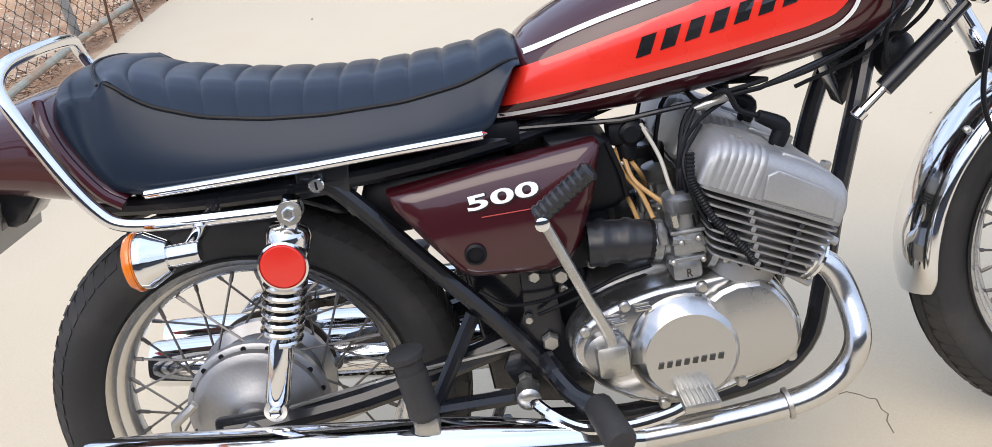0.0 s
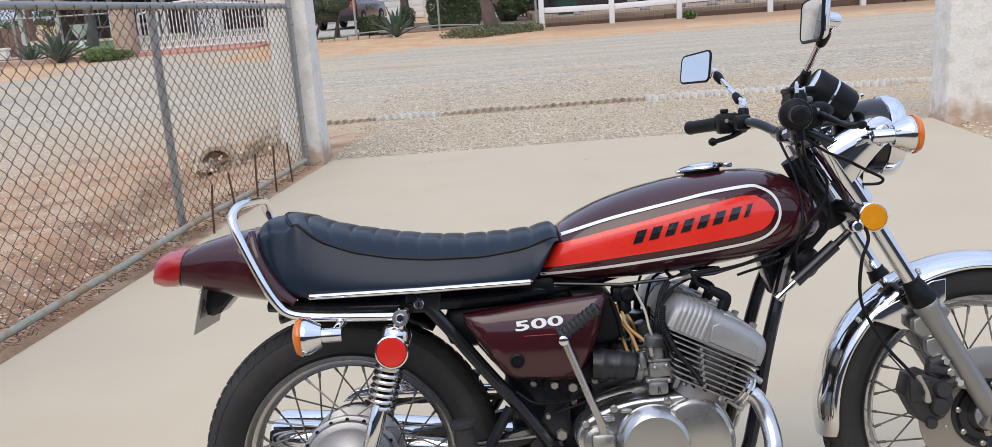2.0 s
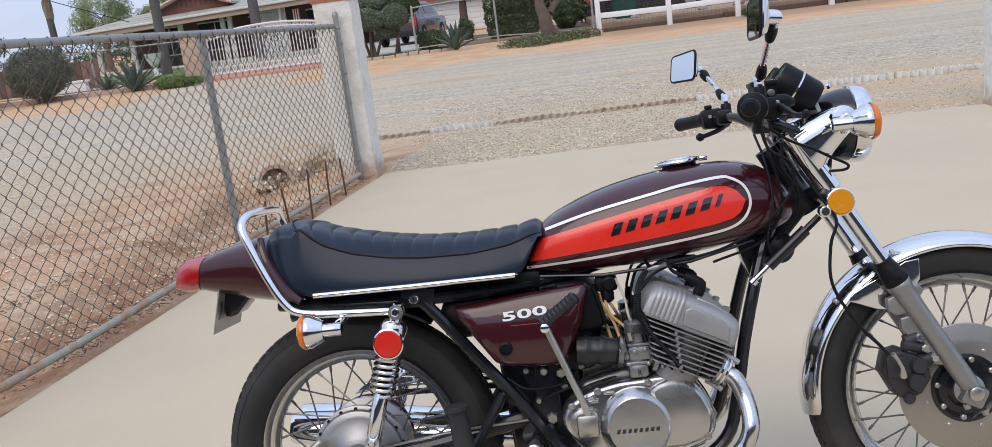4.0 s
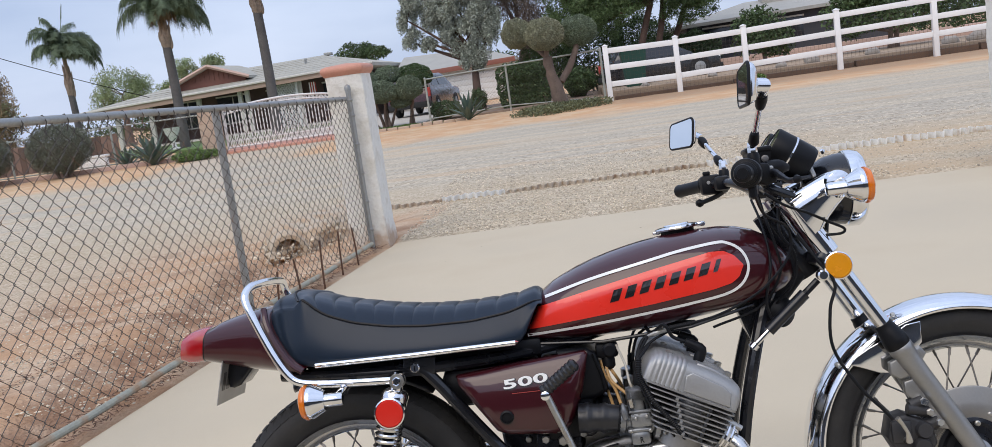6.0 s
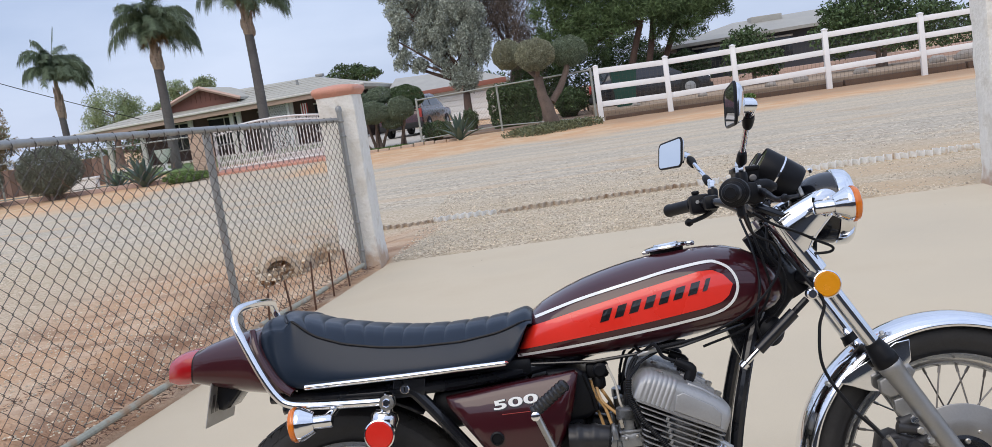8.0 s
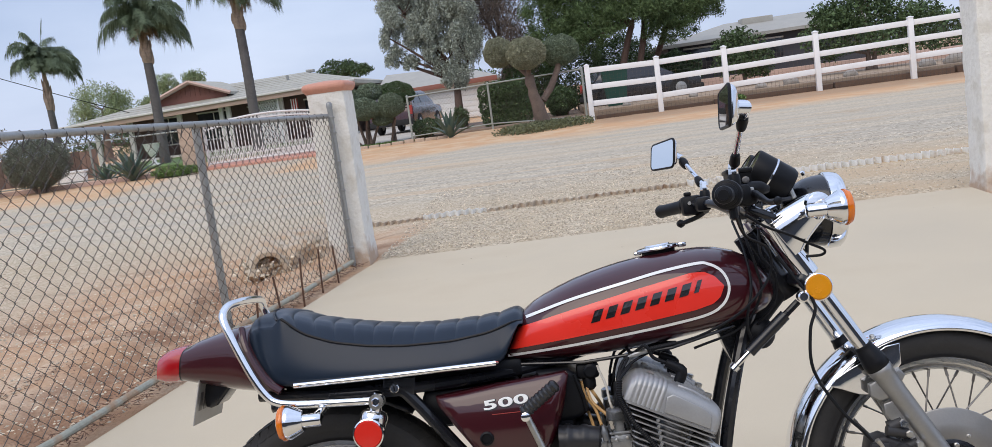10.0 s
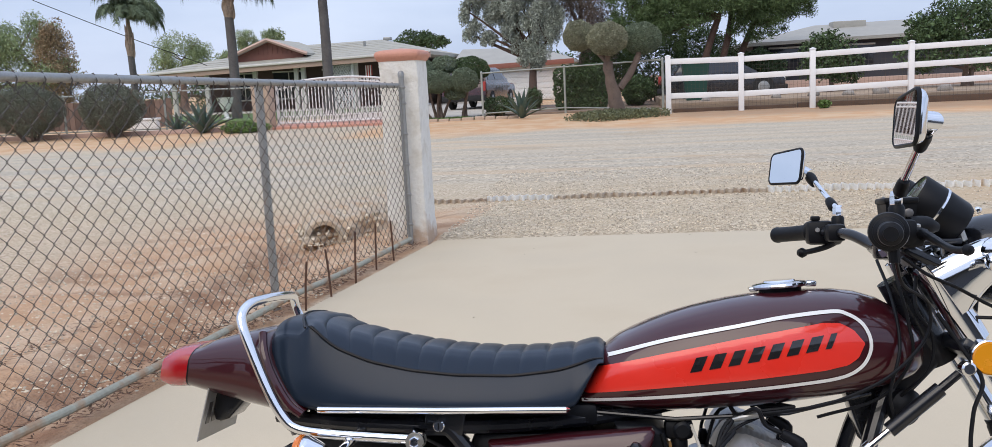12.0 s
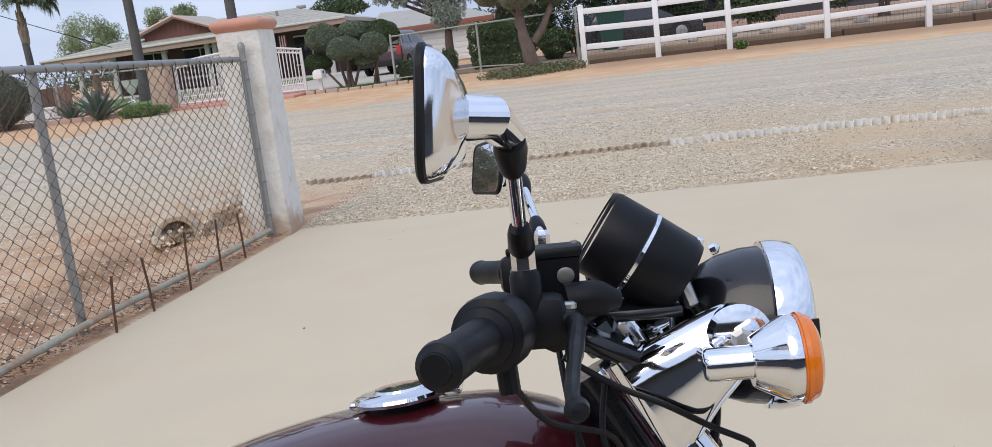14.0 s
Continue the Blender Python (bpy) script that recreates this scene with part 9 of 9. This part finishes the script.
# instruments
for y in (-0.056, 0.056):
    a, b = Vector((1.034, y, 1.108)), Vector((1.115, y, 1.050))
    ax = (b - a)
    L = ax.length
    gg = part("instrument", Geo().lathe([(0.041, 0.004), (0.0435, 0.0), (0.0455, 0.004), (0.0455, L * 0.42), (0.0445, L * 0.9), (0.040, L), (0.001, L * 1.02)], a, ax, 40), BLACK_MATT, BIKE, "round black instrument pod")
    part("band", Geo().lathe([(0.0452, L * 0.44), (0.0468, L * 0.45), (0.0468, L * 0.485), (0.0452, L * 0.495)], a, ax, 40, closed=True), CHROME, gg, "thin chrome band")
    part("dial", Geo().lathe([(0.041, 0.006), (0.001, 0.0062)], a, ax, 32), BLACK_FILM, gg, "black dial face")
    for k in range(11):
        an = radians(-130 + 26 * k)
        u = ax.normalized()
        e1 = Vector((0, 1, 0))
        e2 = u.cross(e1)
        c = a + u * 0.0055 + (e1 * math.sin(an) - e2 * math.cos(an)) * 0.034
        part("dial_tick", Geo().rbox((-0.0012, -0.0012, -0.0004), (0.0012, 0.0012, 0.0004), 0.0002, 1, Matrix.Translation(c)), WHITE_FILM, gg)
    part("glass", Geo().lathe([(0.0425, 0.0015), (0.001, 0.0005)], a, ax, 32), CLEAR, gg)
    part("drive_cable", Geo().tube(curve_pts([b + Vector((0.0, 0, -0.012)), b + Vector((0.02, 0, -0.055)), (1.135, y * 1.3, 0.93), (1.12, y * 1.6, 0.86)], 5), 0.0048, 8), BLACK_MATT, gg)
    part("cable_nut", Geo().lathe([(0.008, 0.0), (0.008, 0.022), (0.006, 0.024)], b + Vector((0.0, 0, -0.004)), Vector((0.3, 0, -0.95)), 10), STEEL, gg)
    part("lamp_nub", Geo().lathe([(0.006, 0.0), (0.006, 0.006), (0.001, 0.010)], b + Vector((0.030, 0, 0.028)), Vector((0.8, -0.2, 0.3)), 10), CHROME, gg)
part("instrument_bracket", Geo().rbox((1.02, -0.09, 1.018), (1.11, 0.09, 1.030), 0.004), BLACK_PAINT, BIKE)
part("warning_lamp_panel", Geo().rbox((1.018, -0.032, 1.050), (1.062, 0.032, 1.085), 0.008), BLACK_MATT, BIKE)
part("ignition_lock", Geo().lathe([(0.018, 0.0), (0.018, 0.03), (0.014, 0.035)], (1.045, -0.005, 1.005), (-0.4, 0, 0.9), 20), CHROME, BIKE)

# handlebar, grips, levers and switches
bar = curve_pts([(0.914, -0.376, 1.042), (0.925, -0.33, 1.043), (0.940, -0.265, 1.045), (0.976, -0.17, 1.040), (1.005, -0.11, 1.018), (1.012, -0.06, 1.008), (1.012, 0.06, 1.008), (1.003, 0.11, 1.018), (0.972, 0.17, 1.040), (0.930, 0.27, 1.046), (0.898, 0.33, 1.044), (0.868, 0.395, 1.040)], 5)
part("handlebar", Geo().tube(bar, 0.0112, 14), BLACK_PAINT, BIKE, "black tubular handlebar")
for s in (-1, 1):
    part("bar_clamp", Geo().rbox((0.992, s * 0.055 - 0.014, 0.99), (1.034, s * 0.055 + 0.014, 1.027), 0.008), BLACK_PAINT, BIKE)


def grip(tip, root, name):
    tip, root = Vector(tip), Vector(root)
    ax = root - tip
    L = ax.length
    gp = part(name, Geo().lathe([(0.001, -0.004), (0.012, -0.003), (0.0175, 0.002), (0.0185, 0.008), (0.0172, 0.014), (0.0168, L * 0.5), (0.0175, L * 0.86), (0.024, L * 0.90), (0.0245, L * 0.95), (0.020, L)], tip, ax, 28), BLACK_MATT, BIKE, "black rubber handlebar grip")
    part("grip_end", Geo().lathe([(0.011, -0.0055), (0.0115, -0.0035), (0.0105, -0.003)], tip, ax, 24), BLACK_MATT, gp)


grip((0.911, -0.388, 1.042), (0.936, -0.278, 1.045), "throttle_grip")
grip((0.862, 0.402, 1.040), (0.926, 0.282, 1.046), "clutch_grip")
part("switch_housing", Geo().lathe([(0.024, -0.024), (0.0305, -0.020), (0.032, -0.012), (0.032, 0.010), (0.0305, 0.018), (0.024, 0.022)], (0.940, -0.262, 1.045), Vector((0.23, 0.97, 0)), 24), BLACK_MATT, BIKE, "black throttle switch housing")
part("cable_exit", Geo().tube([(0.946, -0.264, 1.03), (0.948, -0.264, 0.995)], 0.009, 10), BLACK_MATT, BIKE)
part("brake_master_clamp", Geo().rbox((0.955, -0.225, 1.020), (0.998, -0.175, 1.065), 0.010), BLACK_MATT, BIKE)
rs = part("brake_reservoir", Geo().loft([[(0.966, -0.158, 1.050), (1.010, -0.158, 1.050), (1.010, -0.108, 1.050), (0.966, -0.108, 1.050)], [(0.962, -0.164, 1.092), (1.014, -0.164, 1.092), (1.014, -0.104, 1.092), (0.962, -0.104, 1.092)]]), BLACK_MATT, BIKE, "black brake fluid reservoir")
part("sight_glass", Geo().lathe([(0.0080, -0.003), (0.0080, 0.001), (0.0062, 0.002), (0.001, 0.0015)], (1.000, -0.1615, 1.076), RIGHT, 20), SPOKE_STEEL, rs, "round sight glass")
for lx_ in (0.966, 1.010):
    part("lid_screw", Geo().lathe([(0.003, 0), (0.003, 0.0025), (0.001, 0.003)], (lx_, -0.134, 1.103), (0, 0, 1), 8), STEEL, rs)
part("switch_boot", Geo().tube(curve_pts([(0.998, -0.172, 1.053), (1.020, -0.168, 1.054), (1.046, -0.160, 1.050)], 4), [0.0165] * 6 + [0.0145, 0.011, 0.008], 16), BLACK_MATT, BIKE, "black rubber switch boot")
pp = part("lever_perch", Geo().prism([(0.962, 1.028), (0.972, 1.052), (1.006, 1.050), (1.014, 1.036), (1.006, 1.020), (0.985, 1.016)], -0.222, -0.180, 0.006), BLACK_MATT, BIKE, "black cast lever perch", 35)
part("pivot_bolt", Geo().lathe([(0.0075, 0), (0.0075, 0.004), (0.005, 0.006)], (1.000, -0.202, 1.051), (0, 0, 1), 10), STEEL, pp)
part("damper_knob", Geo().lathe([(0.010, -0.012), (0.019, -0.010), (0.0205, -0.004), (0.0205, 0.004), (0.018, 0.009), (0.008, 0.010), (0.007, 0.016), (0.001, 0.017)], (1.028, -0.060, 0.998), -fa, 14), FORK_GREY, BIKE, "grey fork cap", 20)
pc = part("pinch_clamp", Geo().tube([(1.029, -0.102, 0.972), (1.062, -0.092, 0.998)], 0.0115, 14), BLACK_PAINT, BIKE, "black pinch clamp")
part("pinch_bolt", Geo().tube([(1.024, -0.1035, 0.968), (1.031, -0.1015, 0.9735)], [0.0065, 0.0075], 6), CHROME, pc)
part("reservoir_lid", Geo().rbox((0.959, -0.167, 1.092), (1.017, -0.101, 1.103), 0.004), BLACK_MATT, rs)
part("master_cylinder", Geo().tube([(0.988, -0.215, 1.040), (1.010, -0.13, 1.040), (1.022, -0.09, 1.040)], 0.015, 14), BLACK_MATT, BIKE)
bl_ = part("brake_lever", Geo().tube(curve_pts([(1.000, -0.190, 1.040), (1.006, -0.235, 1.038), (1.003, -0.30, 1.028), (1.000, -0.38, 1.017), (1.002, -0.425, 1.016)], 5), [0.010] * 5 + [0.0072] * 6 + [0.0056] * 10, 10), BLACK_MATT, BIKE, "black brake lever")
part("lever_ball", Geo().lathe([(0.001, -0.0095), (0.006, -0.0075), (0.0088, 0.0), (0.006, 0.0075), (0.001, 0.0095)], (1.003, -0.434, 1.017), (0.3, -0.9, 0), 14), BLACK_MATT, bl_)
cl_ = part("clutch_lever", Geo().tube(curve_pts([(0.962, 0.205, 1.034), (0.962, 0.235, 1.024), (0.944, 0.265, 1.012), (0.918, 0.300, 1.003), (0.908, 0.312, 1.001)], 5), [0.009] * 5 + [0.0062] * 16, 10), BLACK_MATT, BIKE, "black clutch lever")
part("lever_ball", Geo().lathe([(0.001, -0.011), (0.008, -0.0085), (0.0115, 0.0), (0.008, 0.0085), (0.001, 0.011)], (0.905, 0.318, 1.000), (-0.6, 0.7, 0), 14), BLACK_MATT, cl_)
sw = part("light_switch", Geo().rbox((0.905, 0.245, 1.018), (0.962, 0.292, 1.070), 0.011), BLACK_MATT, BIKE, "black light switch block")
part("switch_toggle", Geo().rbox((0.915, 0.255, 1.070), (0.934, 0.270, 1.080), 0.003), BLACK_MATT, sw)
part("switch_screw", Geo().lathe([(0.005, 0), (0.005, 0.003)], (0.925, 0.244, 1.05), RIGHT, 8), STEEL, sw)
part("clutch_perch", Geo().rbox((0.935, 0.19, 1.024), (0.975, 0.235, 1.062), 0.010), BLACK_MATT, BIKE)


# mirrors
def bike_mirror(foot, elbow, head, normal, label, w=0.064, h=0.048):
    foot, elbow, head, n = Vector(foot), Vector(elbow), Vector(head), Vector(normal).normalized()
    mr = part("mirror_stem", Geo().tube([foot + Vector((0, 0, 0.02)), elbow], 0.0062, 12), CHROME, BIKE, label)
    part("stem_nut", Geo().lathe([(0.0105, 0.006), (0.0105, 0.022), (0.0085, 0.030)], foot, (0, 0, 1), 6), CHROME, mr, "", 20)
    part("stem_base", Geo().lathe([(0.012, -0.030), (0.0135, -0.026), (0.0135, 0.002), (0.011, 0.007)], foot, (0, 0, 1), 14), BLACK_MATT, mr)
    d = (elbow - foot).normalized()
    part("stem_sleeve", Geo().lathe([(0.0085, 0.0), (0.0115, 0.006), (0.0105, 0.026), (0.0085, 0.034)], foot + d * 0.020 + Vector((0, 0, 0.012)), d, 16), BLACK_MATT, mr, "black rubber sleeve")
    part("elbow_sleeve", Geo().lathe([(0.0085, -0.030), (0.0105, -0.024), (0.0125, -0.006), (0.0115, 0.004), (0.006, 0.008)], elbow, d, 16), BLACK_MATT, mr)
    side = Vector((0, 0, 1)).cross(n).normalized()
    up = n.cross(side).normalized()

    def ring(k, off):
        pts = []
        for sx, sy, a0 in ((1, 1, 0), (-1, 1, 90), (-1, -1, 180), (1, -1, 270)):
            for q in range(5):
                a = radians(a0 + 22.5 * q)
                r = 0.014 * k
                x, z = sx * (w * k - r) + r * math.cos(a), sy * (h * k - r) + r * math.sin(a)
                z *= 1 + 0.06 * x / w
                pts.append(head + side * x + up * z + n * off)
        return pts

    part("mirror_shell", Geo().loft([ring(1.0, 0.004), ring(1.03, 0.0), ring(1.0, -0.004), ring(0.95, -0.008), ring(0.85, -0.012), ring(0.68, -0.0155), ring(0.50, -0.018), ring(0.33, -0.020), ring(0.26, -0.022)]), CHROME, mr, "chromed mirror shell", 50)
    part("mirror_rim", Geo().tube(ring(1.015, 0.003), 0.0035, 6, closed=True), BLACK_MATT, mr, "black rubber rim")
    part("mirror_glass", Geo().loft([ring(0.985, 0.0042), ring(0.98, 0.0052)]), MIRROR, mr, "mirror glass", 20)
    part("mirror_boss", Geo().tube([head - n * 0.018, head - n * 0.034, elbow + Vector((0, 0, 0.006))], [0.015, 0.0145, 0.012], 16), CHROME, mr)


bike_mirror((0.966, -0.215, 1.082), (0.973, -0.352, 1.190), (0.932, -0.420, 1.208), (-0.990, -0.018, 0.09), "right mirror on a chromed stem", 0.054, 0.037)
bike_mirror((0.967, 0.240, 1.072), (0.940, 0.384, 1.170), (0.892, 0.408, 1.196), (-0.90, -0.40, 0.16), "left mirror on a chromed stem", 0.062, 0.037)

# steering damper, horn, loose cables
part("damper_body", Geo().tube([(0.968, -0.118, 0.695), (1.056, -0.118, 0.768)], 0.0135, 14), BLACK_PAINT, BIKE, "black steering damper")
part("damper_rod", Geo().tube([(0.938, -0.118, 0.670), (0.970, -0.118, 0.697)], 0.006, 10), CHROME, BIKE)
part("damper_end", Geo().lathe([(0.011, 0), (0.011, 0.012), (0.008, 0.014)], (0.937, -0.118, 0.669), Vector((-0.75, 0, -0.66)), 12), CHROME, BIKE)
part("damper_clamp", Geo().tube([(1.056, -0.118, 0.768), (1.088, -0.115, 0.794)], 0.008, 10), BLACK_PAINT, BIKE)
hn = part("horn", Geo().lathe([(0.030, 0.0), (0.034, 0.008), (0.034, 0.018), (0.022, 0.028), (0.010, 0.034)], (1.005, -0.052, 0.728), (0.4, -0.9, -0.1), 24), BLACK_MATT, BIKE, "black horn")
part("horn_bracket", Geo().box((0.985, -0.05, 0.728), (1.0, -0.035, 0.80)), BLACK_PAINT, hn)
BAR_CABLES = (
    [(0.950, -0.262, 1.00), (0.975, -0.21, 0.955), (1.03, -0.15, 0.92), (1.03, -0.135, 0.86), (0.965, -0.142, 0.793), (0.874, -0.146, 0.751), (0.80, -0.144, 0.735), (0.745, -0.138, 0.727), (0.69, -0.12, 0.712)],
    [(0.990, 0.02, 0.99), (0.995, -0.06, 0.92), (0.99, -0.12, 0.84), (0.97, -0.125, 0.76), (0.985, -0.11, 0.70)],
    [(0.990, -0.15, 1.00), (1.035, -0.142, 0.968), (1.078, -0.143, 0.947), (1.12, -0.141, 0.922), (1.154, -0.135, 0.903), (1.150, -0.125, 0.892), (1.115, -0.115, 0.892)],
    [(1.03, -0.09, 0.98), (1.02, -0.115, 0.91), (1.045, -0.12, 0.86), (1.04, -0.11, 0.80), (1.0, -0.08, 0.75)],
)
ENGINE_CABLES = (
    [(0.985, -0.10, 1.0), (0.992, -0.125, 0.94), (1.005, -0.125, 0.88), (1.01, -0.115, 0.82), (0.96, -0.10, 0.75), (0.85, -0.10, 0.715)],
    [(0.70, -0.155, 0.70), (0.665, -0.185, 0.66), (0.675, -0.205, 0.60), (0.70, -0.212, 0.55), (0.735, -0.19, 0.49), (0.76, -0.16, 0.46)],
    [(0.44, -0.12, 0.445), (0.50, -0.14, 0.47), (0.56, -0.16, 0.50), (0.61, -0.15, 0.505)],
    [(0.36, -0.125, 0.50), (0.40, -0.135, 0.475), (0.46, -0.13, 0.472), (0.50, -0.125, 0.48)],
    [(0.70, -0.13, 0.715), (0.675, -0.15, 0.68), (0.66, -0.165, 0.64), (0.657, -0.168, 0.612)],
    [(0.76, -0.12, 0.725), (0.70, -0.14, 0.70), (0.668, -0.16, 0.66), (0.67, -0.18, 0.58), (0.68, -0.17, 0.53)],
)
for pts in BAR_CABLES + ENGINE_CABLES:
    part("cable", Geo().tube(curve_pts(pts, 6), 0.0031, 8), BLACK_MATT, BIKE, "black control cable")
part("cable_adjuster", Geo().tube([(0.700, -0.128, 0.715), (0.716, -0.133, 0.7195), (0.722, -0.1345, 0.721), (0.745, -0.139, 0.727)], [0.004, 0.006, 0.005, 0.0055], 10), STEEL, BIKE, "plated cable adjuster")
sleeve = curve_pts([(0.671, -0.205, 0.678), (0.667, -0.214, 0.645), (0.675, -0.217, 0.620), (0.689, -0.217, 0.589), (0.708, -0.217, 0.562), (0.727, -0.217, 0.536), (0.742, -0.215, 0.512), (0.750, -0.205, 0.499)], 14)
part("tach_drive_sleeve", Geo().tube(sleeve, [0.0068 if k % 2 else 0.0052 for k in range(len(sleeve))], 10), BLACK_MATT, BIKE, "ribbed black cable sleeve", 10)
